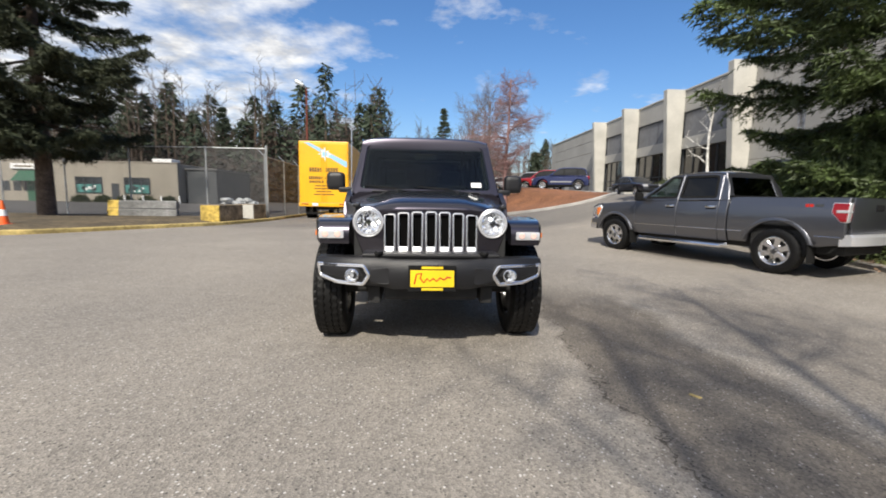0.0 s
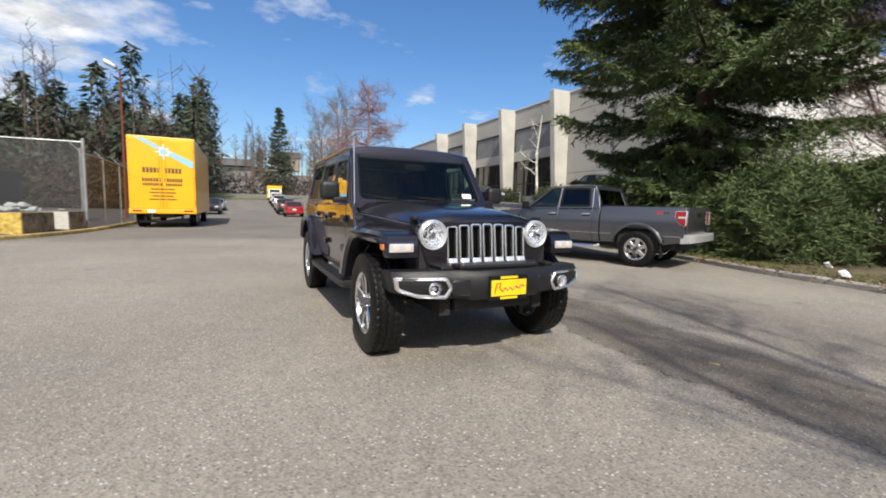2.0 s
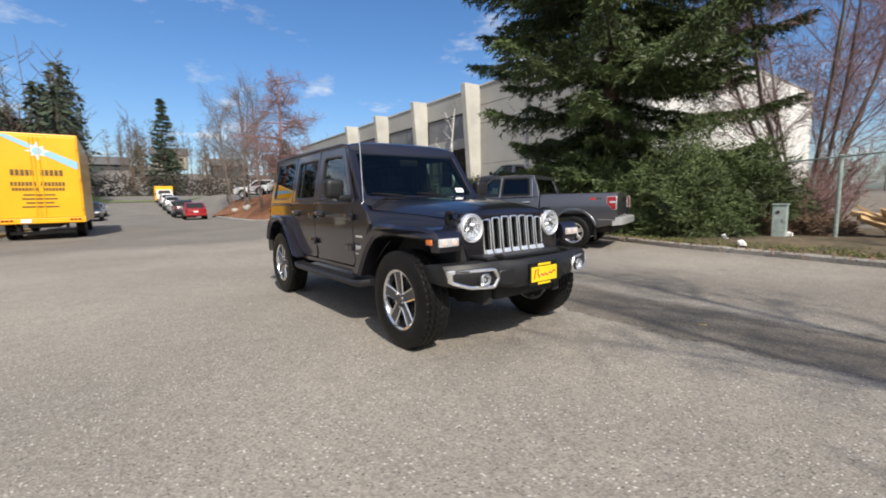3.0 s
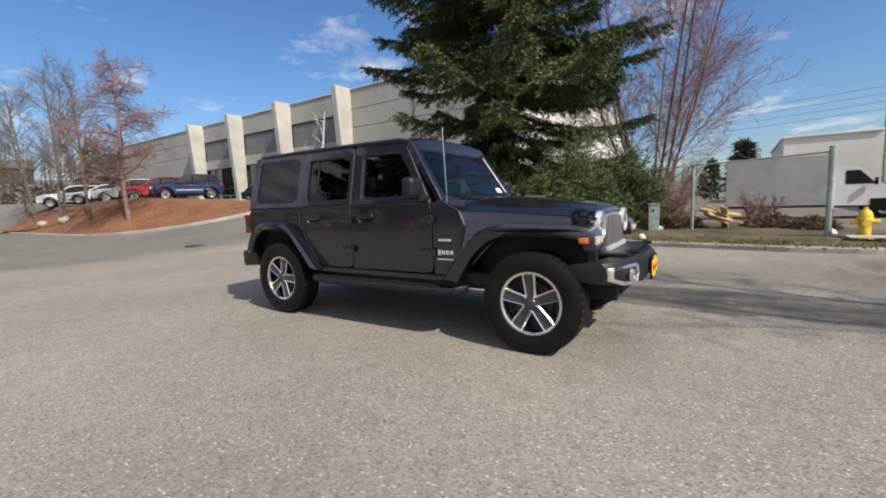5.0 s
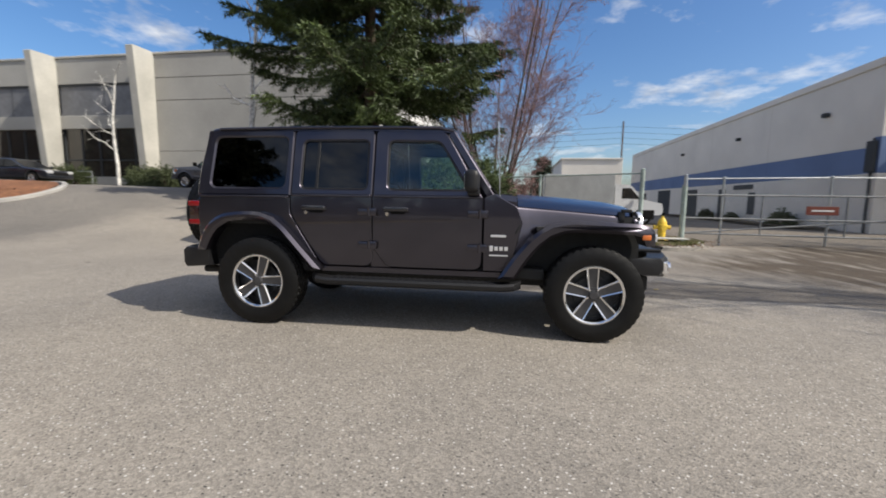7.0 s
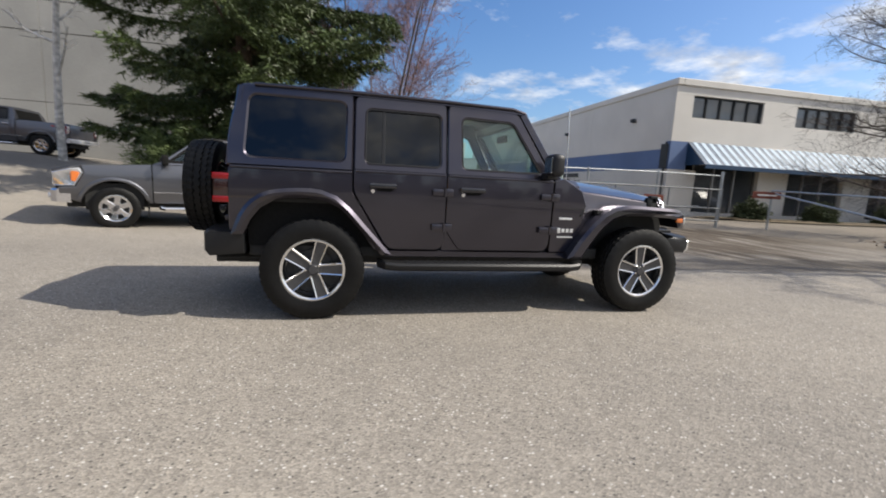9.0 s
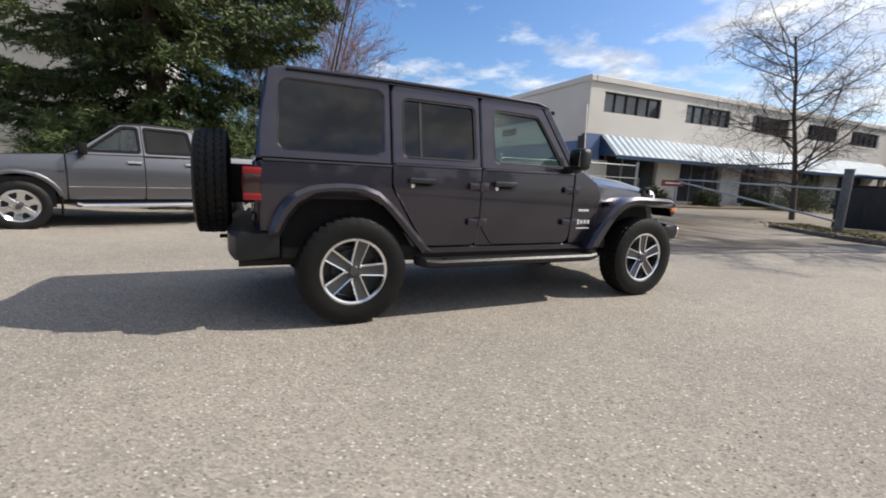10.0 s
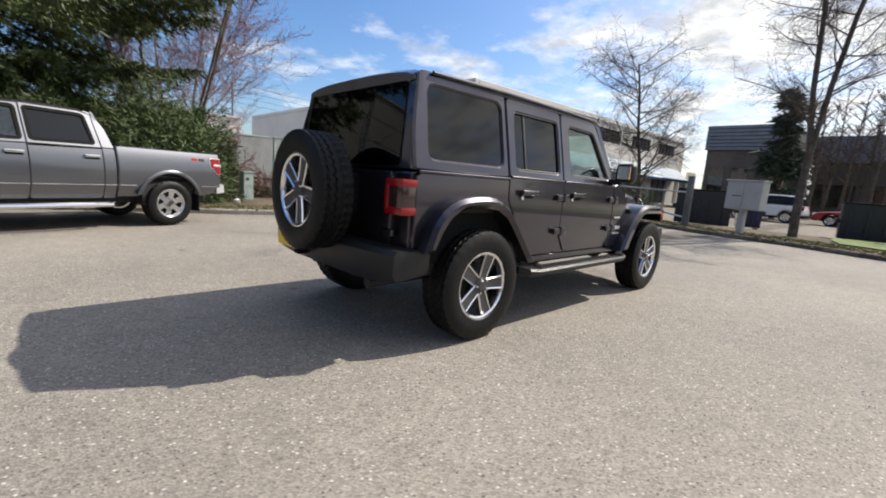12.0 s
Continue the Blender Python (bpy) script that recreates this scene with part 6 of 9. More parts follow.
    for x, y1, zt, zb in ((-0.86, 3.70, 0.69, 0.55), (-0.84, 3.79, 0.695, 0.505), (-0.72, 3.83, 0.70, 0.49), (-0.45, 3.85, 0.70, 0.475), (0.45, 3.85, 0.70, 0.475), (0.72, 3.83, 0.70, 0.49), (0.84, 3.79, 0.695, 0.505), (0.86, 3.70, 0.69, 0.55)):
        loops.append([(x, 3.52, zb + 0.02), (x, y1 - 0.03, zb), (x, y1, zb + 0.04), (x, y1, zt - 0.03), (x, y1 - 0.03, zt), (x, 3.52, zt)])
    rb = part("rear_bumper", loft(bm_(), loops), M_PLASTIC, car, smooth=True, angle=40)
    part("dealer_plate", box(bm_(), (0.50, 3.862, 0.60), (0.30, 0.012, 0.15), 0.006), M_YELLOWPLATE, rb, "yellow dealer plate")
    part("tow_eye", tube(bm_(), [(0.16, 3.84, 0.53), (0.16, 3.92, 0.53), (0.21, 3.92, 0.53), (0.21, 3.84, 0.53)], 0.014), M_BLACK, rb)
    # interior
    for x in (-0.36, 0.36):
        seat(car, x, 1.75)
        seat(car, x, 2.62)
    part("dashboard", box(bm_(), (0, 1.05, 1.08), (1.4, 0.3, 0.26), 0.05), M_BLACK, car, smooth=True)
    sw = bm_()
    revolve(sw, [(0.185, -0.014), (0.2, 0.0), (0.185, 0.014), (0.172, 0.0)], 32, axis="y", wrap=True)
    cyl(sw, (0, -0.12, 0), (0, 0.01, 0), 0.05, n=14)
    box(sw, (0, 0, 0), (0.36, 0.02, 0.035), 0.006)
    bmesh.ops.rotate(sw, matrix=Matrix.Rotation(radians(22), 3, "X"), verts=sw.verts)
    bmesh.ops.translate(sw, vec=(0.36, 1.3, 1.13), verts=sw.verts)
    part("steering_wheel", sw, M_BLACK, car, smooth=True)
    ib = bm_()
    box(ib, (0, 3.2, 0.9), (1.4, 0.7, 0.5), 0.02)
    for s in (-1, 1):
        box(ib, (s * 0.745, 2.2, 0.88), (0.04, 2.6, 0.6))
        tube(ib, [(s * 0.64, 1.95, 0.6), (s * 0.62, 1.97, 1.70), (s * 0.61, 2.7, 1.72), (s * 0.62, 3.35, 1.66), (s * 0.66, 3.5, 0.9)], 0.04, 8)
    cyl(ib, (-0.62, 1.97, 1.70), (0.62, 1.97, 1.70), 0.04, n=8)
    part("cabin_trim", ib, M_BLACK, car)
    an = bm_()
    cyl(an, (-0.765, 0.80, 1.12), (-0.765, 0.80, 1.17), 0.014, n=10)
    tube(an, [(-0.765, 0.80, 1.17), (-0.765, 0.83, 1.85)], 0.0045, 6)
    part("antenna", an, M_BRIGHT, car, smooth=True)
    return car


jeep()

# ---- plants ----
def raw_mesh(name, verts, faces, mat, parent=None, smooth=False, label=""):
    me = bpy.data.meshes.new(name)
    me.from_pydata(verts, [], faces)
    me.materials.append(mat)
    if smooth:
        me.polygons.foreach_set("use_smooth", [True] * len(me.polygons))
    ob = new(name, me)
    if parent is not None:
        ob.parent = parent
    if label:
        tagged(ob, label)
    return ob


def tri_mesh(name, tri, mat, parent=None):
    """A mesh of loose triangles from an array (n, 3, 3)."""
    n = len(tri)
    me = bpy.data.meshes.new(name)
    me.vertices.add(n * 3)
    me.vertices.foreach_set("co", np.ascontiguousarray(tri, dtype=np.float32).ravel())
    me.loops.add(n * 3)
    me.loops.foreach_set("vertex_index", np.arange(n * 3, dtype=np.int32))
    me.polygons.add(n)
    me.polygons.foreach_set("loop_start", np.arange(0, n * 3, 3, dtype=np.int32))
    me.update(calc_edges=True)
    me.materials.append(mat)
    ob = new(name, me)
    if parent is not None:
        ob.parent = parent
    return ob


def unit(a):
    return a / np.maximum(np.linalg.norm(a, axis=-1, keepdims=True), 1e-9)


def sprays(rng, start, way, length, per, blade, width, droop=0.25, fan=0.9, whole=True):
    """Needle sprays: along each twig (start, way, length) sit narrow blades that point outward and forward."""
    k = len(start)
    t = rng.random((k, per, 1)) ** 0.8
    pts = start[:, None] + way[:, None] * length[:, None, None] * t
    pts[..., 2] -= droop * (t[..., 0] ** 2) * length[:, None]
    side = rng.normal(size=(k, per, 3))
    side[..., 2] *= 0.55
    d = unit(way[:, None] * 0.7 + unit(side) * fan)
    d[..., 2] -= 0.15
    b = blade * (0.6 + 0.8 * rng.random((k, per, 1)))
    tip = pts + d * b
    across = unit(np.cross(d, rng.normal(size=d.shape))) * width * (0.6 + 0.8 * rng.random((k, per, 1)))
    mid = pts + d * b * (0.35 if whole else 0.1)
    tri = np.stack([mid - across, tip, mid + across], axis=2).reshape(-1, 3, 3)
    if not whole:
        return tri
    tri2 = np.stack([mid + across, pts, mid - across], axis=2).reshape(-1, 3, 3)
    return np.concatenate([tri, tri2])


def limb(verts, faces, pts, r0, r1, n=5):
    """Adds a tapering branch along pts."""
    base = len(verts)
    m = len(pts)
    for i, p in enumerate(pts):
        d = (pts[min(i + 1, m - 1)] - pts[max(i - 1, 0)])
        d = d.normalized() if d.length > 1e-6 else Vector((0, 0, 1))
        u = d.orthogonal().normalized()
        w = d.cross(u)
        r = r0 + (r1 - r0) * i / (m - 1)
        for k in range(n):
            a = 2 * math.pi * k / n
            verts.append(p + (u * math.cos(a) + w * math.sin(a)) * r)
    for i in range(m - 1):
        for k in range(n):
            l = (k + 1) % n
            faces.append((base + i * n + k, base + i * n + l, base + (i + 1) * n + l, base + (i + 1) * n + k))


def conifer(name, at, height, reach, trunk_r, seed, label, first=2.5, step=0.36, mat=M_NEEDLE, per=13, blade=0.20, width=0.028, gap=0.15, twigs=15, group="", clump=0.0, fan=0.9):
    """A fir: tapered trunk, drooping limbs in whorls, flat sprays of needles. reach(f) gives the limb length at height share f."""
    rng = np.random.default_rng(seed)
    rnd = random.Random(seed)
    x, y = at
    z0 = ground_z(x, y)
    root = thing(name, label, "tree", pose(x, y, z0), group)
    verts, faces = [], []
    lean = Vector((rnd.uniform(-0.02, 0.02), rnd.uniform(-0.02, 0.02), 0))
    limb(verts, faces, [Vector((0, 0, -0.1)) + (Vector((0, 0, height)) + lean * height) * (k / 8) for k in range(9)], trunk_r, 0.02, 10)
    starts, ways, lens = [], [], []
    z = first
    while z < height - 0.3:
        f = z / height
        for b in range(rnd.randint(6, 8) + (1 if clump else 0)):
            if rnd.random() < gap:
                continue
            az = rnd.uniform(0, 2 * math.pi)
            L = reach(f) * rnd.uniform(0.62, 1.12)
            out = Vector((math.cos(az), math.sin(az), 0))
            zz = z + rnd.uniform(-0.2, 0.2)
            rise = -0.10 - 0.25 * (1 - f) + rnd.uniform(-0.08, 0.1)
            pts = [out * (L * s) + lean * zz + Vector((0, 0, zz + L * (rise * s * (1.5 - s) * 1.1 + (0.12 - 0.05 * clump) * s ** 3))) for s in (0, 0.25, 0.5, 0.75, 1.0)]
            limb(verts, faces, pts, 0.018 + 0.012 * L, 0.006, 5)
            m = max(4, int(twigs * L / 3.5))
            for k in range(m):
                s = 0.16 - 0.10 * clump + (0.84 + 0.10 * clump) * (k + rnd.random()) / m
                i = min(3, int(s * 4))
                p = pts[i].lerp(pts[i + 1], s * 4 - i)
                for side in (-1, 1):
                    sw = Vector((-out.y, out.x, 0)) * side
                    w = (out * rnd.uniform(0.35, 0.9) + sw * rnd.uniform(0.5, 1.0) + Vector((0, 0, rnd.uniform(-0.35, 0.08)))).normalized()
                    starts.append(p)
                    ways.append(w)
                    lens.append(min(1.1, 0.28 + 0.30 * L * (1.05 - s)) * rnd.uniform(0.6, 1.2))
            starts.append(pts[3])
            ways.append((pts[4] - pts[3]).normalized())
            lens.append(0.30 * L)
        z += step * rnd.uniform(0.8, 1.2)
    raw_mesh("trunk", verts, faces, M_BARK, root, True)
    tri = sprays(rng, np.array(starts, float), np.array(ways, float), np.array(lens, float) , per, blade, width, 0.25, fan, False)
    c = tri_mesh("crown", tri, mat, root)
    tagged(c, kind="stuff")
    return root


def cluster_bush(at, rx, ry, h, mat, seed, name, label, category, group, n, blade, width=0.03, per=12):
    """A dense evergreen: sprays on the lumpy surface of a mound, on a few short stems."""
    rng = np.random.default_rng(seed)
    root = thing(name, label, category, pose(at[0], at[1], ground_z(at[0], at[1]) + at[2]), group)
    az, u = rng.random(n) * 2 * np.pi, rng.random(n)
    el = np.arcsin(u)
    lump = 0.72 + 0.22 * np.sin(az * 3 + seed) * np.cos(el * 4 + seed * 2) + 0.14 * np.sin(az * 7 + 3 * el * 3) + 0.22 * (rng.random(n) - 0.4)
    d = np.stack([np.cos(az) * np.cos(el), np.sin(az) * np.cos(el), np.sin(el)], 1)
    pos = d * np.array([rx, ry, h]) * lump[:, None]
    pos[:, 2] = np.maximum(pos[:, 2], 0.05)
    way = unit(d + rng.normal(size=d.shape) * 0.4 + np.array([0, 0, 0.15]))
    tri = sprays(rng, pos - way * 0.12, way, np.full(n, min(0.45, 0.32 * h) + 0.1), per, blade, width, 0.1, 0.75)
    tagged(tri_mesh("foliage", tri, mat, root), kind="stuff")
    verts, faces = [], []
    rnd = random.Random(seed)
    for k in range(7):
        a = rnd.uniform(0, 6.28)
        limb(verts, faces, [Vector((0.1 * math.cos(a), 0.1 * math.sin(a), -0.05)), Vector((rx * 0.4 * math.cos(a), ry * 0.4 * math.sin(a), h * 0.4)), Vector((rx * 0.6 * math.cos(a), ry * 0.6 * math.sin(a), h * 0.6))], 0.05, 0.012, 5)
    raw_mesh("woody_base", verts, faces, M_BARK, root, True)
    return root


def branch_out(verts, faces, rnd, start, way, length, r, level, opts):
    """Grows one bare branch and its side shoots."""
    up, wild, kids, ratio = opts["up"], opts["wild"], opts["kids"], opts["ratio"]
    if not isinstance(ratio, float):
        ratio = ratio[min(level, len(ratio) - 1)]
    seg = 5 if level < 2 else (3 if level < 3 else 2)
    pts, p, d = [start], start.copy(), way.copy()
    for k in range(seg):
        d = (d + Vector((rnd.gauss(0, wild), rnd.gauss(0, wild), rnd.gauss(0, wild) + up)) * (0.5 if level == 0 else 1)).normalized()
        p = p + d * (length / seg)
        pts.append(p.copy())
    limb(verts[level > 0], faces[level > 0], pts, r, max(r * 0.35, 0.004), 8 if level == 0 else (5 if level == 1 else 3))
    if level >= opts["depth"]:
        return
    n = kids[level]
    for k in range(n):
        s = opts["bare"][level] + (1 - opts["bare"][level]) * (k + rnd.random()) / n
        i = min(seg - 1, int(s * seg))
        q = pts[i].lerp(pts[i + 1], s * seg - i)
        d0 = (pts[i + 1] - pts[i]).normalized()
        side = Vector((rnd.gauss(0, 1), rnd.gauss(0, 1), rnd.gauss(0, 0.5)))
        side = (side - d0 * side.dot(d0)).normalized()
        a = radians(rnd.uniform(*opts["angle"]))
        dd = d0 * math.cos(a) + side * math.sin(a)
        if opts.get("flat") and level == 0:
            dd.z *= 0.25
            dd.normalize()
        branch_out(verts, faces, rnd, q, dd, length * ratio * rnd.uniform(0.6, 1.1) * (1 - 0.45 * s if level == 0 else 1), max(r * opts.get("thin", 0.42) * (1.15 - 0.6 * s), opts.get("fine", 0.0035)), level + 1, opts)


def bare_tree(name, at, height, r, seed, label, mat=M_BARKGREY, group="", leaves=None, **kw):
    opts = dict(up=0.05, wild=0.13, kids=(13, 8, 6, 4), ratio=0.52, depth=3, bare=(0.28, 0.2, 0.15, 0.1), angle=(30, 62))
    opts.update(kw)
    rnd = random.Random(seed)
    root = thing(name, label, "tree", pose(at[0], at[1], ground_z(*at)), group)
    verts, faces = ([], []), ([], [])
    stems = opts.get("stems", 1)
    for k in range(stems):
        a = 2 * math.pi * k / stems + 0.7
        sp = opts.get("spread", 0.22)
        w = Vector((sp * math.cos(a), sp * math.sin(a), 1)).normalized() if stems > 1 else Vector((0, 0, 1))
        base = Vector((0.05 * math.cos(a), 0.05 * math.sin(a), -0.1)) if opts.get("fork", 0) == 0 else Vector((0, 0, opts["fork"]))
        branch_out(verts, faces, rnd, base, w, height - base.z, r, 0, opts)
    if opts.get("fork", 0):
        limb(verts[0], faces[0], [Vector((0, 0, -0.1)), Vector((0.02, 0.0, opts["fork"] * 0.5)), Vector((0, 0, opts["fork"] + 0.05))], r * 1.6, r * 1.15, 9)
    raw_mesh("trunk", verts[0], faces[0], mat, root, True)
    tagged(raw_mesh("crown", verts[1], faces[1], opts.get("twig", mat), root, True), kind="stuff")
    return root


# the great fir beside the pickup and the junipers at its foot
def fir_reach(f):
    return 5.2 * min(1.0, 0.42 + f / 0.50) * (1.0 - max(0.0, f - 0.45) / 0.57) ** 0.8 + 0.15


conifer("fir_tree", (11.9, 10.0), 19.0, fir_reach, 0.34, 5, "tall dark green fir with drooping layered boughs", first=1.6, step=0.60, per=30, blade=0.17, width=0.021, twigs=42, gap=0.12, clump=1.0, fan=0.72)
for k, (bx, by, rx, ry, h) in enumerate(((10.6, 9.3, 1.7, 1.9, 2.5), (11.6, 7.4, 2.2, 2.0, 3.4), (10.5, 6.6, 1.3, 1.4, 2.1), (12.4, 5.8, 1.6, 1.3, 2.7), (13.0, 9.2, 2.4, 2.6, 3.8), (10.4, 11.4, 1.6, 1.5, 2.1))):
    cluster_bush((bx, by, 0.08), rx, ry, h, M_JUNIPER, 11 + k, "juniper_bush", "sprawling grey-green juniper bush under the fir", "bush", "junipers under the fir", 1700, 0.20, 0.012, 16)
bare_tree("red_twigged_tree", (16.6, 5.5), 12.2, 0.06, 3, "bare vase-shaped tree with reddish twigs", M_BARKGREY, stems=9, thin=0.31, up=0.04, wild=0.12, kids=(14, 10, 8, 3), ratio=(0.33, 0.42, 0.46, 0.5), spread=0.33, fine=0.0052, angle=(20, 50), bare=(0.12, 0.12, 0.1, 0.1, 0.1), depth=4, twig=M_TWIGPINK)
bare_tree("bare_tree", (7.1, -14.2), 7.6, 0.12, 8, "leafless round-headed street tree with dark grey bark", M_BARKDARK, kids=(36, 16, 11, 5), ratio=(0.62, 0.36, 0.42), depth=3, bare=(0.16, 0.12, 0.1, 0.1), angle=(44, 80), up=0.025, wild=0.10, thin=0.36)
bare_tree("bare_tree", (-0.4, -8.2), 12.5, 0.085, 21, "tall leafless forked tree with dark grey trunk", M_BARKDARK, kids=(30, 14, 10, 4), ratio=(0.30, 0.36, 0.42), up=0.04, wild=0.13, stems=2, fork=2.6, spread=0.045, bare=(0.04, 0.1, 0.1, 0.1), angle=(45, 80), thin=0.30)
bare_tree("birch_tree", (20.3, 30.6), 7.4, 0.12, 14, "topped white birch with few thin branches", M_BIRCH, kids=(7, 5, 4, 3), ratio=0.36, angle=(40, 75), bare=(0.3, 0.2, 0.1, 0.1))
bare_tree("birch_tree", (15.6, 17.6), 9.8, 0.15, 33, "tall bent white birch with few thin branches", M_BIRCH, kids=(9, 6, 5, 3), ratio=0.3, angle=(40, 75), bare=(0.3, 0.2, 0.1, 0.1), wild=0.09)
bare_tree("larch_tree", (5.3, 28.5), 8.4, 0.13, 9, "leafless larch with level reddish-brown branches", M_BARKRED, kids=(36, 14, 11, 4), ratio=(0.38, 0.46, 0.5), angle=(55, 95), bare=(0.24, 0.15, 0.1, 0.1), up=0.02, wild=0.14, flat=True, fine=0.007)
for k, (bx, by, hh) in enumerate(((5.0, 33.0, 7.5), (4.7, 37.0, 8.5), (5.3, 38.6, 9.0), (4.8, 43.0, 9.0), (5.1, 47.0, 9.5))):
    bare_tree("bare_tree", (bx, by), hh, 0.09, 50 + k, "slim leafless pale grey tree on the mulched strip", M_BARKGREY, "trees on the mulched strip", kids=(20, 11, 8, 3), ratio=0.42, angle=(25, 55))


def pine_reach(f):
    return 3.8 * min(1.0, 0.6 + f) * (1.0 - max(0.0, f - 0.45) / 0.6) ** 0.8 + 0.2


conifer("pine_tree", (-15.4, 18.2), 15.0, pine_reach, 0.33, 17, "dark pine with a bare lower trunk and level boughs", first=3.3, step=0.74, per=34, blade=0.21, width=0.022, gap=0.14, twigs=38, mat=M_PINE)


def far_woods():
    """Distant woods as one mass of trunks, twigs and needles."""
    rng = np.random.default_rng(4)
    rnd = random.Random(4)
    green, verts, faces = [], [], []
    spots = []
    for k in range(440):
        spots.append((rnd.uniform(-110, -9), rnd.uniform(74, 125), 0))
    for k in range(150):
        spots.append((rnd.uniform(-12, 70), rnd.uniform(120, 215), 0))
    for k in range(170):
        spots.append((rnd.uniform(-75, -9), rnd.uniform(78, 112), 3))
    for k in range(60):
        spots.append((rnd.uniform(70, 150), rnd.uniform(-25, 90), 0))
    for k in range(120):
        spots.append((rnd.uniform(-110, -80), rnd.uniform(-60, 72), 1))
    for k in range(70):
        spots.append((rnd.uniform(-45, 14), rnd.uniform(-74, -64), 2))
    for k in range(14):
        spots.append((rnd.uniform(-6, 5), rnd.uniform(-48, -40), 2))
    for x, y, lot in spots:
        z0 = ground_z(x, y) - 0.3
        south = y < 60 and x > 60
        h = rnd.uniform(6, 10) if south else (rnd.uniform(13, 24) if y < 126 else rnd.uniform(10, 19))
        if lot in (1, 2):
            h = rnd.uniform(7, 14) if lot == 1 else rnd.uniform(8, 12)
        if lot == 3:
            h = rnd.uniform(11, 17)
        if rnd.random() < (((0.20 if y < 118 else 0.08) if lot == 0 else 0.55) if lot < 2 else (0.06 if lot == 2 else 0.0)):
            n = 230
            f = rng.random(n) ** 0.8
            R = (0.19 * h) * (1 - f) ** 0.85 * (0.35 + 0.75 * rng.random(n)) * (1 + 0.25 * np.sin(f * 40 + x))
            a = rng.random(n) * 2 * np.pi
            p = np.stack([x + R * np.cos(a), y + R * np.sin(a), z0 + h * (0.1 + 0.9 * f)], 1)
            w = np.stack([np.cos(a), np.sin(a), np.full(n, -0.35)], 1)
            green.append(sprays(rng, p - w * 0.4, unit(w), np.full(n, 0.9), 2, 1.0, 0.22, 0.2, 0.7))
            limb(verts, faces, [Vector((x, y, z0)), Vector((x, y, z0 + h))], 0.22, 0.02, 4)
        else:
            top = Vector((x + rnd.uniform(-0.6, 0.6), y, z0 + h))
            limb(verts, faces, [Vector((x, y, z0)), Vector((x, y, z0)).lerp(top, 0.5) + Vector((rnd.uniform(-0.3, 0.3), 0, 0)), top], 0.17, 0.03, 4)
            for j in range(18):
                s = rnd.uniform(0.3, 1.0)
                q = Vector((x, y, z0)).lerp(top, s)
                a = rnd.uniform(0, 6.283)
                L = h * 0.24 * (1.15 - 0.75 * s) * rnd.uniform(0.5, 1.2)
                e = q + Vector((math.cos(a) * L * 0.7, math.sin(a) * L * 0.7, L * rnd.uniform(0.4, 1.0)))
                limb(verts, faces, [q, e], 0.055, 0.022, 3)
                for _i in range(2):
                    q2 = q.lerp(e, rnd.uniform(0.3, 0.9))
                    limb(verts, faces, [q2, q2 + Vector((rnd.uniform(-1, 1), rnd.uniform(-1, 1), rnd.uniform(0.2, 1.3))) * L * 0.5], 0.042, 0.018, 3)
    # grey haze of twigs through the bare part of the wood
    n3 = 74000
    hp = np.stack([rng.uniform(-110, -9, n3), rng.uniform(80, 118, n3), rng.random(n3) ** 0.95 * 14.5], 1)
    hp[:, 2] *= 0.72 + 0.28 * np.sin(hp[:, 0] * 0.31) * np.cos(hp[:, 0] * 0.13 + 1.0)
    hw = np.stack([rng.normal(size=n3) * 0.45, rng.normal(size=n3) * 0.45, np.ones(n3)], 1)
    haze = sprays(rng, hp, unit(hw), np.full(n3, 1.1), 2, 1.0, 0.085, 0.0, 0.7, False)
    # low tangled brush that closes the wood's foot
    n = 16000
    p = np.stack([rng.uniform(-110, -9, n), rng.uniform(72, 84, n), rng.random(n) ** 1.6 * 6.5], 1)
    w = np.stack([rng.normal(size=n) * 0.6, rng.normal(size=n) * 0.6, np.ones(n)], 1)
    n2 = 7000
    p = np.concatenate([p, np.stack([rng.uniform(-9, 75, n2), rng.uniform(108, 122, n2), rng.random(n2) ** 1.5 * 7.0], 1)])
    w = np.concatenate([w, np.stack([rng.normal(size=n2) * 0.6, rng.normal(size=n2) * 0.6, np.ones(n2)], 1)])
    n4 = 6000
    p = np.concatenate([p, np.stack([rng.uniform(-50, 18, n4), rng.uniform(-76, -64, n4), rng.random(n4) ** 1.4 * 6.0], 1)])
    w = np.concatenate([w, np.stack([rng.normal(size=n4) * 0.6, rng.normal(size=n4) * 0.6, np.ones(n4)], 1)])
    n += n2 + n4
    brush = sprays(rng, p, unit(w), np.full(n, 1.0), 3, 0.9, 0.12, 0.1, 0.8, False)
    root = thing("far_woods", "distant wood of dark conifers and bare grey trees", "woods", kind="stuff")
    tagged(tri_mesh("needles", np.concatenate(green), M_NEEDLEDARK, root), kind="stuff")
    tagged(tri_mesh("brush", brush, M_BRUSHFAR, root), kind="stuff")
    tagged(tri_mesh("twigs", haze, M_TWIGFAR, root), kind="stuff")
    tagged(raw_mesh("trunks", verts, faces, M_BARK, root), kind="stuff")
    return root


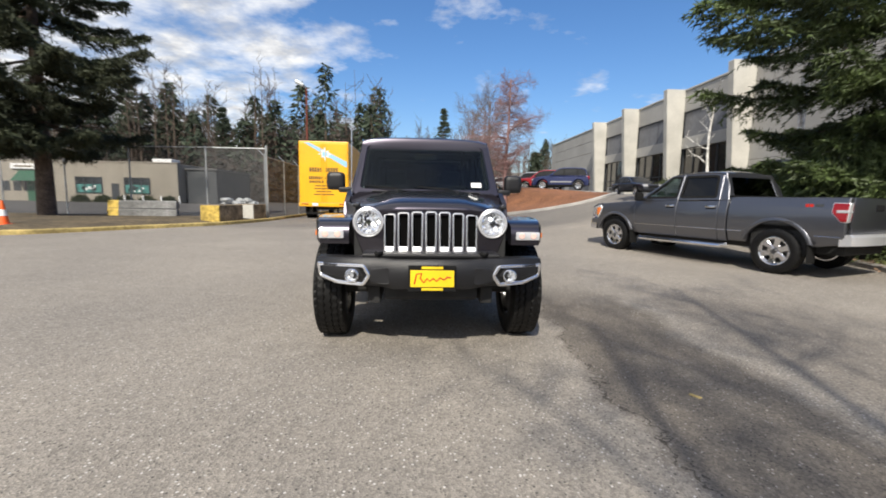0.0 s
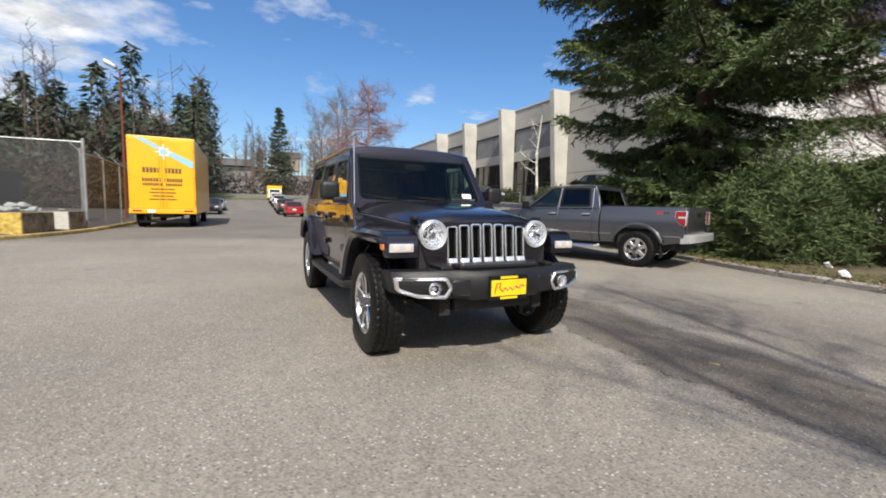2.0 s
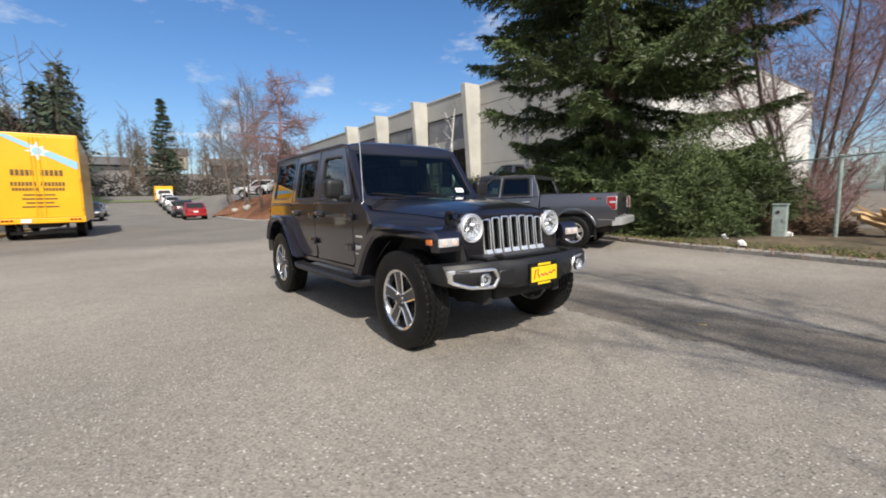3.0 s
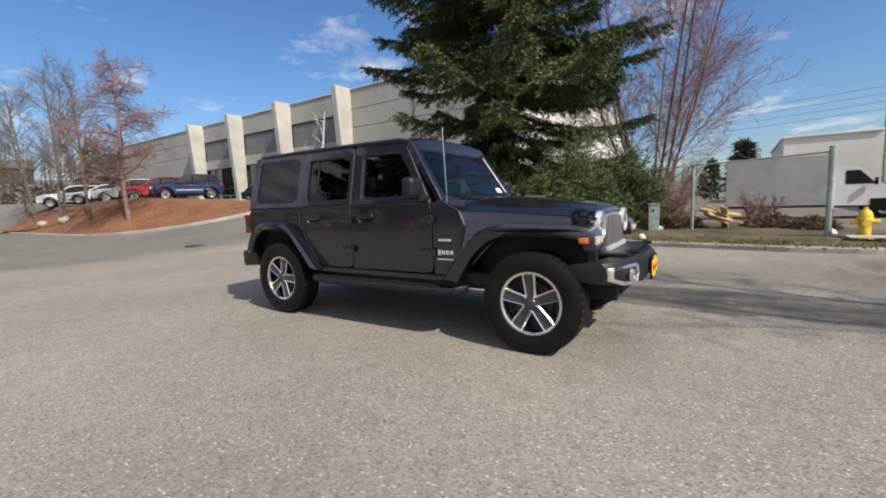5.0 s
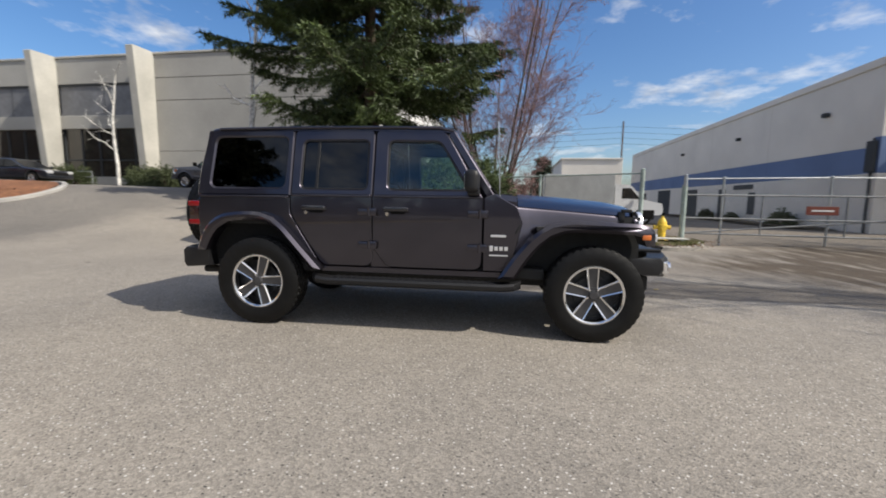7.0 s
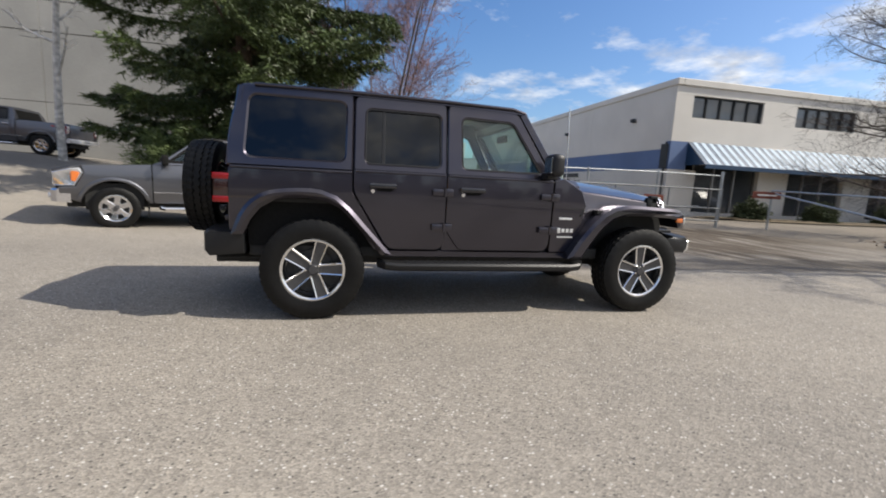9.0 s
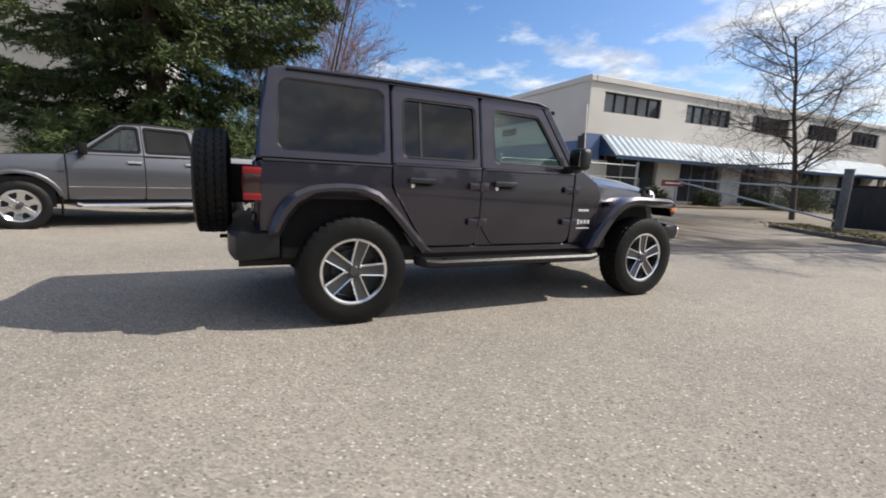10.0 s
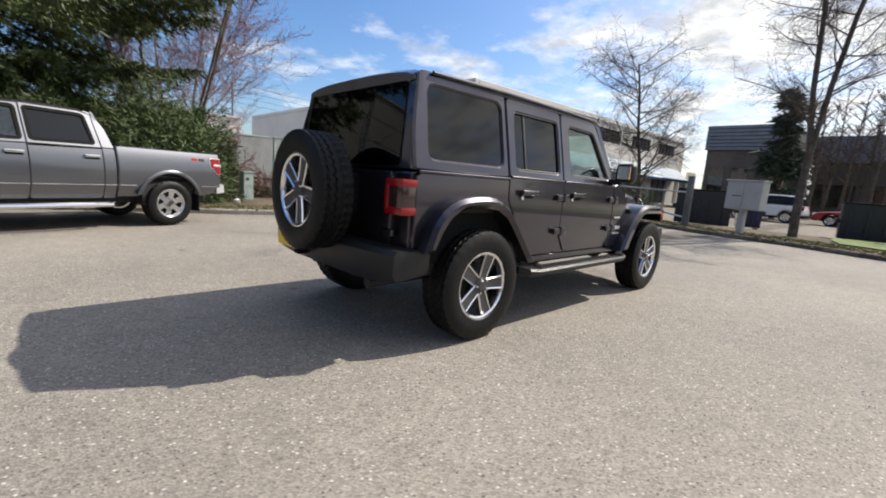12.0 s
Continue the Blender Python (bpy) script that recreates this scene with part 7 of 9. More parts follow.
far_woods()
for k, (x, y, h) in enumerate(((4.5, 118, 22.0), (-58, 80, 24.0), (-52, 80, 22.5), (-37, 82, 17.0), (4.3, -30, 9.5), (36, 2.2, 5.2), (15.4, 60.0, 6.2))):
    conifer("conifer", (x, y), h, lambda f: 0.2 * h * (1 - f) ** 0.8 + 0.1, 0.2, 70 + k, "narrow dark green conifer standing far off", first=1.0, step=0.8, per=6, blade=0.6, width=0.10, gap=0.1, twigs=7, mat=M_NEEDLEDARK, group="far conifers")
for k, (x, y) in enumerate(((18.5, 25.5), (18.8, 27.0), (19.2, 32.8), (19.3, 34.0))):
    cluster_bush((x, y, 0), 1.2, 0.9, 1.2, M_HEDGE, 90 + k, "foundation_shrub", "low evergreen shrub against the concrete wall", "shrub", "shrubs by the office wall", 700, 0.1)
for k, (x, y) in enumerate(((14.8, -14.6), (14.6, -19.0), (14.9, -24.5), (14.5, -30.0))):
    cluster_bush((x, y, 0.06), 0.7, 0.8, 0.95, M_HEDGE, 120 + k, "foundation_shrub", "rounded shrub in the mulch before the shop", "shrub", "shrubs before the shop", 600, 0.1)
for k, (x, y, q) in enumerate(((21.4, -9.75, 0.75), (27.2, -9.85, 0.5), (31.0, -9.8, 0.6))):
    cluster_bush((x, y, 0.05), q, 0.6 * q + 0.1, q, M_HEDGE, 140 + k, "foundation_shrub", "small dark shrub along the warehouse wall", "shrub", "shrubs along the warehouse", 320, 0.1)
store_west()

# ---- the pickup ----
def pickup(name, label, at, paint, group="", detail=True):
    car = thing(name, label, "pickup truck", at, group)
    WB = 3.683
    alloy = pmat("chrome_clad_wheel", (0.7, 0.7, 0.71), rough=0.14, metal=1.0)
    four_wheels(car, 1.70, WB, 0.402, 0.275, 0.25, "six", (alloy, M_ALLOY_DARK), n_tread=96)

    def X(z):
        return 1.0 - (0.46 if z > 0.95 else 0.22) * (z - 0.95) ** 2 - 0.22 * max(0.0, 0.72 - z)

    def XU(z):
        return 0.955 - (z - 1.28) * 0.36

    def archpts(yc, r, z0, n=9):
        a0 = math.asin((z0 - 0.40) / r)
        return [(yc + r * math.cos(a), 0.40 + r * math.sin(a)) for a in [math.pi - a0 - (math.pi - 2 * a0) * i / n for i in range(n + 1)]]

    for s in (-1, 1):
        # front wing
        wing = [(-0.80, 0.62)] + archpts(0, 0.525, 0.50)[0:] + [(0.60, 0.50), (0.60, 1.26), (0.40, 1.245), (-0.47, 1.18), (-0.43, 1.06), (-0.56, 0.795), (-0.80, 0.78)]
        part("front_wing", sideplate(bm_(), s, wing, [], X, 0.06, 0.012), paint, car, smooth=True)
        # doors, lower and glazed parts
        for nm, y0, y1, top, hole in (("front_door", 0.606, 1.70, [(0.606, 1.262), (1.70, 1.29), (1.70, 1.84), (1.40, 1.82), (0.78, 1.34)], [(0.86, 1.325), (1.655, 1.338), (1.655, 1.795), (1.42, 1.79)]),
                                      ("rear_door", 1.706, 2.62, [(1.706, 1.29), (2.62, 1.30), (2.56, 1.80), (2.40, 1.84), (1.706, 1.845)], [(1.745, 1.342), (2.54, 1.35), (2.47, 1.775), (2.40, 1.795), (1.745, 1.80)])):
            d = part(nm, sideplate(bm_(), s, rounded([(y0, 0.50), (y1, 0.50), (y1, 1.285), (y0, 1.262)], [0.05, 0.05, 0, 0]), [], X, 0.05, 0.008), paint, car, smooth=True)
            part("window_frame", sideplate(bm_(), s, top, [rounded(hole, 0.05)], XU, 0.04, 0.008), paint, d, smooth=True)
            sl = bm_()
            plate(sl, inset(rounded(hole, 0.05), -0.016), [inset(rounded(hole, 0.05), 0.034)], 0.012, lambda y, z, dd: (s * (XU(z) + 0.003 - dd), y, z), 0.003)
            part("window_seal", sl, M_BLACK, d)
            g = part("window_glass", sideplate(bm_(), s, inset(hole, -0.02), [], lambda z: XU(z) - 0.015, 0.004, 0.0), M_GLASS if nm == "front_door" else M_TINT, d)
            g.visible_shadow = False
            part("door_handle", box(bm_(), (s * 0.996, y1 - 0.15, 1.165), (0.035, 0.22, 0.045), 0.017), M_CHROME, d, smooth=True)
            part("handle_recess", box(bm_(), (s * 0.978, y1 - 0.15, 1.14), (0.02, 0.2, 0.06), 0.008), M_BLACK, d)
            part("body_moulding", box(bm_(), (s * 0.985, (y0 + y1) / 2, 0.72), (0.02, y1 - y0 - 0.02, 0.012), 0.004), M_CHROME, d)
        # cab corner and bed side
        part("cab_corner", sideplate(bm_(), s, [(2.626, 0.50), (2.80, 0.50), (2.80, 1.30), (2.626, 1.30)], [], X, 0.05, 0.008), paint, car, smooth=True)
        part("cab_pillar", sideplate(bm_(), s, [(2.626, 1.304), (2.80, 1.304), (2.72, 1.60), (2.58, 1.84), (2.40, 1.86), (2.56, 1.80)], [], XU, 0.05, 0.008), paint, car, smooth=True)
        bedp = [(2.825, 0.52)] + archpts(WB, 0.545, 0.52)[0:] + [(4.61, 0.60), (4.67, 0.72), (4.67, 1.36), (2.825, 1.36)]
        bd = part("bed_side", sideplate(bm_(), s, bedp, [], X, 0.07, 0.015), paint, car, smooth=True)
        for y0, w, m in ((4.12, 0.05, M_REDINK), (4.18, 0.05, M_REDINK), (4.26, 0.05, M_DARKGREY), (4.32, 0.05, M_DARKGREY)):
            part("decal_bar", box(bm_(), (s * 0.968, y0, 1.22), (0.006, w, 0.055), 0.002, Matrix.Rotation(0.0, 3, "X")), m, bd)
        part("body_moulding", box(bm_(), (s * 0.985, 2.72, 0.72), (0.02, 0.17, 0.012), 0.004), M_CHROME, car)
        for y0, y1 in ((2.84, 3.10), (4.27, 4.62)):
            part("bed_moulding", box(bm_(), (s * 0.985, (y0 + y1) / 2, 0.72), (0.02, y1 - y0, 0.012), 0.004), M_CHROME, bd)
        # arches stand proud
        for yc, r in ((0, 0.525), (WB, 0.545)):
            o = archpts(yc, r + 0.062, 0.56, 12)
            i = archpts(yc, r - 0.005, 0.56, 12)
            part("arch_lip", plate(bm_(), o + i[::-1], [], 0.05, lambda y, z, d: (s * (1.012 - d), y, z), 0.010), paint, car, smooth=True, angle=45)
            part("wheel_house", box(bm_(), (s * 0.78, yc, 0.62), (0.22, 0.9, 0.5)), M_UNDER, car)
            part("mud_flap", box(bm_(), (s * 0.88, yc + 0.52, 0.40), (0.24, 0.02, 0.32), 0.005), M_BLACK, car)
        part("running_board", tube(bm_(), [(s * 0.90, 0.72, 0.42), (s * 0.98, 0.80, 0.40), (s * 0.98, 2.72, 0.40), (s * 0.90, 2.80, 0.42)], 0.045, 10), M_CHROME, car, smooth=True)
        tl = part("tail_lamp", plate(bm_(), rounded([(4.47, 1.27), (4.682, 1.27), (4.682, 0.965), (4.60, 0.965), (4.465, 1.12)], 0.025), [], 0.13, lambda y, z, d: (s * (X(z) + 0.008 - d), y, z), 0.01), M_RED, car, smooth=True)
        part("white_lens", box(bm_(), (s * 0.928, 4.61, 1.135), (0.134, 0.16, 0.045), 0.01), M_LENS, tl)
        part("lamp_frame", plate(bm_(), rounded([(4.463, 1.278), (4.686, 1.278), (4.686, 0.958), (4.597, 0.958), (4.459, 1.118)], 0.025), [], 0.10, lambda y, z, d: (s * (X(z) + 0.003 - d), y, z), 0.008), M_SILVER, tl, smooth=True)
        hl = part("headlamp", plate(bm_(), rounded([(-0.895, 0.80), (-0.58, 0.80), (-0.45, 1.05), (-0.49, 1.145), (-0.62, 1.13), (-0.895, 1.05)], 0.02), [], 0.3, lambda y, z, d: (s * (0.99 - 0.9 * max(0.0, -0.6 - y) ** 1.6 - d), y, z), 0.02), M_BOWL, car, smooth=True)
        part("amber_lens", plate(bm_(), rounded([(-0.62, 0.90), (-0.565, 0.88), (-0.495, 1.04), (-0.53, 1.07), (-0.62, 1.06)], 0.012), [], 0.06, lambda y, z, d: (s * (0.996 - 0.9 * max(0.0, -0.6 - y) ** 1.6 - d), y, z), 0.006), M_AMBER, hl, "amber corner lens", smooth=True)
        part("lamp_brow", plate(bm_(), [(-0.905, 1.055), (-0.62, 1.135), (-0.48, 1.15), (-0.48, 1.185), (-0.62, 1.17), (-0.905, 1.09)], [], 0.2, lambda y, z, d: (s * (0.985 - 0.9 * max(0.0, -0.6 - y) ** 1.6 - d), y, z), 0.008), paint, hl)
        mr = part("door_mirror", box(bm_(), (s * 1.12, 0.82, 1.36), (0.2, 0.12, 0.2), 0.04), M_BLACK, car, smooth=True)
        part("mirror_arm", box(bm_(), (s * 1.0, 0.83, 1.30), (0.12, 0.08, 0.05), 0.015), M_BLACK, mr)
    # hood, screen, roof
    loops = []
    for y, hw, zc, zs in ((-0.86, 0.80, 1.06, 1.0), (-0.80, 0.86, 1.12, 1.04), (-0.55, 0.90, 1.19, 1.13), (0.0, 0.915, 1.235, 1.165), (0.58, 0.92, 1.27, 1.21)):
        loops.append([(hw * k / 6, y, zs + (zc - zs) * (1 - abs(k / 6) ** 4)) for k in range(-6, 7)] + [(hw - 0.05, y, zs - 0.1), (-hw + 0.05, y, zs - 0.1)])
    part("hood", loft(bm_(), loops), paint, car, smooth=True, angle=50)

    def scr(x, v, d):
        return (x, 0.60 + 0.86 * v + d * 0.5, 1.265 + 0.585 * v - d * 0.8)

    o = part("windscreen", plate(bm_(), [(-0.86, 0.0), (0.86, 0.0), (0.70, 1.0), (-0.70, 1.0)], [], 0.006, scr, 0.0), M_SHIELD, car)
    o.visible_shadow = False
    loops = [[(hw * k / 6, y, zc - 0.05 * abs(k / 6) ** 3) for k in range(-6, 7)] + [(hw - 0.03, y, zc - 0.11), (-hw + 0.03, y, zc - 0.11)] for y, hw, zc in ((1.42, 0.74, 1.87), (1.55, 0.76, 1.90), (2.0, 0.77, 1.92), (2.45, 0.76, 1.905), (2.58, 0.74, 1.87))]
    part("roof", loft(bm_(), loops), paint, car, smooth=True, angle=50)
    part("cab_rear", plate(bm_(), [(-0.93, 0.0), (0.93, 0.0), (0.76, 1.0), (-0.76, 1.0)], [rounded([(-0.72, 0.14), (0.72, 0.14), (0.66, 0.85), (-0.66, 0.85)], 0.05)], 0.04, lambda x, v, d: (x, 2.81 - 0.21 * v - d, 1.25 + 0.6 * v), 0.01), paint, car)
    o = part("rear_window", plate(bm_(), [(-0.74, 0.12), (0.74, 0.12), (0.68, 0.87), (-0.68, 0.87)], [], 0.005, lambda x, v, d: (x, 2.80 - 0.21 * v - d, 1.25 + 0.6 * v), 0.0), M_TINT, car)
    o.visible_shadow = False
    # bed, tailgate, bumpers, grille
    part("bed_floor", box(bm_(), (0, 3.74, 0.82), (1.8, 1.8, 0.06)), M_BLACK, car)
    part("bed_front", box(bm_(), (0, 2.85, 1.05), (1.84, 0.05, 0.6)), paint, car)
    part("bed_rail", box(bm_(), (0, 2.85, 1.375), (1.9, 0.07, 0.03), 0.01), M_BLACK, car)
    tg = part("tailgate", box(bm_(), (0, 4.65, 1.06), (1.62, 0.06, 0.6), 0.02), paint, car, smooth=True)
    part("tailgate_handle", box(bm_(), (0, 4.685, 1.2), (0.26, 0.02, 0.1), 0.02), M_BLACK, tg)
    rb = bm_()
    loft(rb, [[(x, y - 0.16, 0.58), (x, y, 0.60), (x, y, 0.74), (x, y - 0.03, 0.77), (x, y - 0.16, 0.77)] for x, y in ((-0.98, 4.76), (-0.9, 4.81), (-0.3, 4.83), (0.3, 4.83), (0.9, 4.81), (0.98, 4.76))])
    part("rear_bumper", rb, M_SILVER, car, smooth=True)
    fb = bm_()
    loft(fb, [[(x, y + 0.2, 0.50), (x, y, 0.52), (x, y, 0.72), (x, y + 0.03, 0.75), (x, y + 0.2, 0.75)] for x, y in ((-0.97, -0.84), (-0.88, -0.93), (-0.4, -0.99), (0.4, -0.99), (0.88, -0.93), (0.97, -0.84))])
    part("front_bumper", fb, M_CHROME, car, smooth=True)
    for sx in (-1, 1):
        part("fog_lamp", cyl(bm_(), (sx * 0.72, -0.93, 0.62), (sx * 0.72, -0.975, 0.62), 0.05, n=16), M_LENS, car)
    gr = part("grille", box(bm_(), (0, -0.885, 0.95), (1.25, 0.06, 0.3), 0.02), M_BLACK, car)
    for z in (0.86, 0.95, 1.04):
        part("grille_bar", box(bm_(), (0, -0.92, z), (1.2, 0.02, 0.035), 0.008), M_CHROME, gr)
    part("nose", box(bm_(), (0, -0.5, 0.80), (1.7, 0.72, 0.5), 0.03), M_BLACK, car)
    part("chassis", box(bm_(), (0, 1.9, 0.48), (1.3, 5.3, 0.16), 0.03), M_UNDER, car)
    part("cabin_floor", box(bm_(), (0, 1.7, 0.60), (1.8, 2.2, 0.08)), M_UNDER, car)
    part("dashboard", box(bm_(), (0, 0.85, 1.14), (1.6, 0.35, 0.25), 0.05), M_BLACK, car)
    for x in (-0.42, 0.42):
        seat(car, x, 1.5, 0.72)
        seat(car, x, 2.25, 0.72)
    return car


pickup("pickup_truck", "sterling grey crew-cab pickup with chrome running board", pose(5.77, 11.15, -0.06, 0, 0, 201.96), M_GREYPAINT)
pickup("pickup_truck", "slate grey pickup parked by the concrete wall", pose(17.9, 22.7, ground_z(17.9, 22.7) - 0.01, math.degrees(math.atan2(ground_z(17.8, 19.02) - ground_z(17.9, 22.7), 3.683)), 0, 178), M_GREYPAINT)


# ---- the yellow trailer ----
def trailer():
    t = thing("moving_trailer", "yellow box trailer with light blue diagonal band", "trailer", pose(-5.32, 23.0, 0, 0, 0, 1.5))
    W, L, Z0, Z1 = 2.55, 9.5, 0.62, 4.02
    part("box_body", box(bm_(), (0, L / 2 + 0.03, (Z0 + Z1) / 2), (W, L, Z1 - Z0), 0.04), M_TRUCKYELLOW, t)
    for s in (-1, 1):
        d = part("rear_door", box(bm_(), (s * 0.61, 0.008, 2.38), (1.2, 0.04, 3.05), 0.015), M_TRUCKYELLOW, t)
        for k in range(3):
            part("hinge", box(bm_(), (s * 1.2, -0.02, 1.2 + 1.15 * k), (0.1, 0.03, 0.06), 0.008), M_TRUCKYELLOW, d)
        lb = bm_()
        cyl(lb, (s * 0.12, -0.035, 0.95), (s * 0.12, -0.035, 3.85), 0.016, n=8)
        part("lock_bar", lb, M_TRUCKYELLOW, d)
    # band: from the upper left to the right edge, with an eight-pointed star on it
    part("blue_band", plate(bm_(), [(-1.0, 3.93), (-0.72, 3.93), (1.21, 2.98), (1.21, 2.72), (1.15, 2.70)], [], 0.006, lambda x, z, d: (x, -0.022 + d, z), 0.0), M_SKYBLUE, t, "light blue diagonal band")
    star = []
    for k in range(16):
        a, r = 2 * math.pi * k / 16, (0.36 if k % 2 == 0 else 0.17)
        if k % 4 == 2:
            r = 0.28
        star.append((0.08 + r * math.cos(a), 3.36 + r * math.sin(a)))
    part("star_emblem", plate(bm_(), star, [], 0.006, lambda x, z, d: (x, -0.03 + d, z), 0.0), M_WHITE, t)
    part("star_disc", plate(bm_(), [(0.08 + 0.15 * math.cos(a / 20 * 6.283), 3.36 + 0.15 * math.sin(a / 20 * 6.283)) for a in range(20)], [], 0.006, lambda x, z, d: (x, -0.038 + d, z), 0.0), M_SKYBLUE, t)
    for z, h, w, n in ((2.55, 0.22, 1.5, 11), (2.13, 0.15, 1.55, 15), (1.93, 0.11, 1.5, 16)):
        for k in range(n):
            if k != n // 2:
                part("lettering_bar", box(bm_(), (-w / 2 + w * (k + 0.5) / n, -0.024, z), (w / n * 0.72, 0.008, h)), M_INK, t)
    for k, w in enumerate((0.9, 1.0, 0.8, 1.05)):
        part("lettering_bar", box(bm_(), (0, -0.022, 1.72 - 0.15 * k), (w, 0.006, 0.05)), M_INK, t)
    part("rear_sill", box(bm_(), (0, 0.0, 0.74), (W + 0.02, 0.12, 0.2), 0.02), M_TRUCKYELLOW, t)
    for s in (-1, 1):
        for k in range(3):
            part("tail_lamp", box(bm_(), (s * (0.95 + 0.12 * k - 0.1), -0.07, 0.76), (0.09, 0.02, 0.07), 0.01), M_RED, t)
    part("number_bar", box(bm_(), (-0.45, -0.07, 0.74), (0.3, 0.012, 0.14), 0.006), M_WHITE, t)
    part("chassis", box(bm_(), (0, L / 2, 0.54), (0.9, L - 0.3, 0.16), 0.02), M_UNDER, t)
    ub = bm_()
    for x in (-0.7, 0.7):
        box(ub, (x, 0.12, 0.42), (0.1, 0.1, 0.36))
    box(ub, (0, 0.1, 0.28), (1.9, 0.1, 0.1))
    part("under_guard", ub, M_BLACK, t)
    for y in (1.3, 2.4, 7.6):
        for s in (-1, 1):
            w = wheel("wheel", t, pose(s * 1.05, y, 0.42, 0, 0, 0 if s < 0 else 180), 0.42, 0.3, 0.25, "six", (M_WHITE, M_BLACK), 40)
    part("cab", box(bm_(), (0, L + 1.15, 1.5), (2.3, 2.0, 1.9), 0.15), M_TRUCKYELLOW, t)
    return t


trailer()


# ---- parked cars further off ----
def parked_car(name, label, at, paint, kind="suv", group="", moulding=False):
    car = thing(name, label, "car", at, group)
    suv = kind == "suv"
    H, W, WB, R = (1.68, 1.82, 2.6, 0.35) if suv else (1.45, 1.76, 2.65, 0.33)
    fo, ro, belt = (-0.80, 3.34, 1.02) if suv else (-0.9, 3.65, 0.93)
    four_wheels(car, W - 0.22, WB, R, 0.22, R - 0.12, "six", (M_ALLOY, M_ALLOY_DARK), n_tread=28)

    def shape(bm):
        """Narrows the nose and the tail and leans the flanks in above and below the shoulder."""
        for v in bm.verts:
            k = 1 - 0.16 * max(0.0, (-0.25 - v.co.y) / 0.65) ** 1.6 - 0.12 * max(0.0, (v.co.y - ro + 0.7) / 0.7) ** 1.6
            k -= 0.07 * max(0.0, 0.72 - v.co.z) + 0.10 * max(0.0, min(v.co.z, belt) - 0.78) + 0.34 * max(0.0, v.co.z - belt)
            v.co.x *= k
        return bm

    def across(outline, half, round_off):
        """A skin over one side outline, its edges rounded towards both flanks."""
        steps = ((-half, 1.0), (-half + 0.3 * round_off, 0.42), (-half + round_off, 0.0), (half - round_off, 0.0), (half - 0.3 * round_off, 0.42), (half, 1.0))
        line = outline if area2(outline) > 0 else outline[::-1]
        return shape(loft(bm_(), [[(x, y, z) for y, z in inset(line, 0.6 * round_off * q)] for x, q in steps]))

    arch = lambda yc: [(yc + (R + 0.06) * math.cos(a), R + (R + 0.06) * math.sin(a)) for a in [math.pi * (1 - k / 8) for k in range(9)]]
    sill = 0.30
    if suv:
        upper = [(ro, sill + 0.05), (ro + 0.04, 0.62), (ro, 0.9), (ro - 0.08, belt + 0.02), (0.42, belt + 0.02), (fo + 0.4, 0.97), (fo + 0.1, 0.86), (fo - 0.02, 0.66), (fo, sill + 0.05)]
        top = [(0.40, belt), (1.12, H - 0.10), (1.5, H - 0.01), (2.2, H), (2.85, H - 0.04), (3.08, H - 0.14), (3.28, belt)]
    else:
        upper = [(ro, sill + 0.05), (ro + 0.04, 0.6), (ro - 0.02, 0.88), (ro - 0.45, belt + 0.01), (0.5, belt), (fo + 0.4, 0.83), (fo + 0.1, 0.76), (fo - 0.02, 0.58), (fo, sill + 0.05)]
        top = [(0.5, belt - 0.02), (1.3, H - 0.08), (1.65, H - 0.01), (2.1, H), (2.6, H - 0.06), (3.3, belt)]
    body = [(fo + 0.05, sill)] + arch(0) + arch(WB) + [(ro - 0.05, sill)] + upper
    part("body", across(body, W / 2, 0.11), paint, car, smooth=True, angle=38)
    part("cabin", across(top, W / 2 - 0.06, 0.08), paint, car, smooth=True, angle=38)
    band = inset(top if area2(top) > 0 else top[::-1], 0.062)
    for s in (-1, 1):
        glass = plate(bm_(), band, [], 0.012, lambda y, z, d: (s * (W / 2 - 0.052 - d), y, z), 0.0)
        part("side_window", shape(glass), M_CARGLASS, car)
        for yp in ((1.55, 2.5) if suv else (1.75, 2.6)):
            post = plate(bm_(), [(yp - 0.04, belt + 0.03), (yp + 0.04, belt + 0.03), (yp + 0.06, H - 0.12), (yp - 0.02, H - 0.12)], [], 0.012, lambda y, z, d: (s * (W / 2 - 0.044 - d), y, z), 0.0)
            part("pillar", shape(post), M_BLACK, car)
        for yp in (1.42, 2.42):
            part("door_handle", shape(box(bm_(), (s * (W / 2 + 0.004), yp, belt - 0.11), (0.03, 0.17, 0.03), 0.01)), paint, car)
        for ys in (0.56, 1.52, 2.46):
            part("door_seam", shape(box(bm_(), (s * (W / 2 + 0.001), ys, (belt + 0.42) / 2), (0.008, 0.012, belt - 0.5))), M_BLACK, car)
        part("sill", shape(box(bm_(), (s * (W / 2 - 0.03), WB / 2, 0.33), (0.07, WB - 0.86, 0.12), 0.02)), M_BLACK, car)
        if moulding:
            part("side_moulding", shape(box(bm_(), (s * (W / 2 + 0.012), WB / 2 + 0.05, 0.6), (0.03, 1.55, 0.09), 0.012)), M_SILVERPAINT, car, "pale silver side moulding")
        part("headlamp", shape(box(bm_(), (s * (W / 2 - 0.2), fo + 0.12, 0.76 if suv else 0.68), (0.36, 0.26, 0.17), 0.05)), M_LENS, car, smooth=True)
        part("tail_lamp", shape(box(bm_(), (s * (W / 2 - 0.12), ro - 0.06, 0.92 if suv else 0.8), (0.2, 0.2, 0.26 if suv else 0.18), 0.04)), M_RED, car, smooth=True)
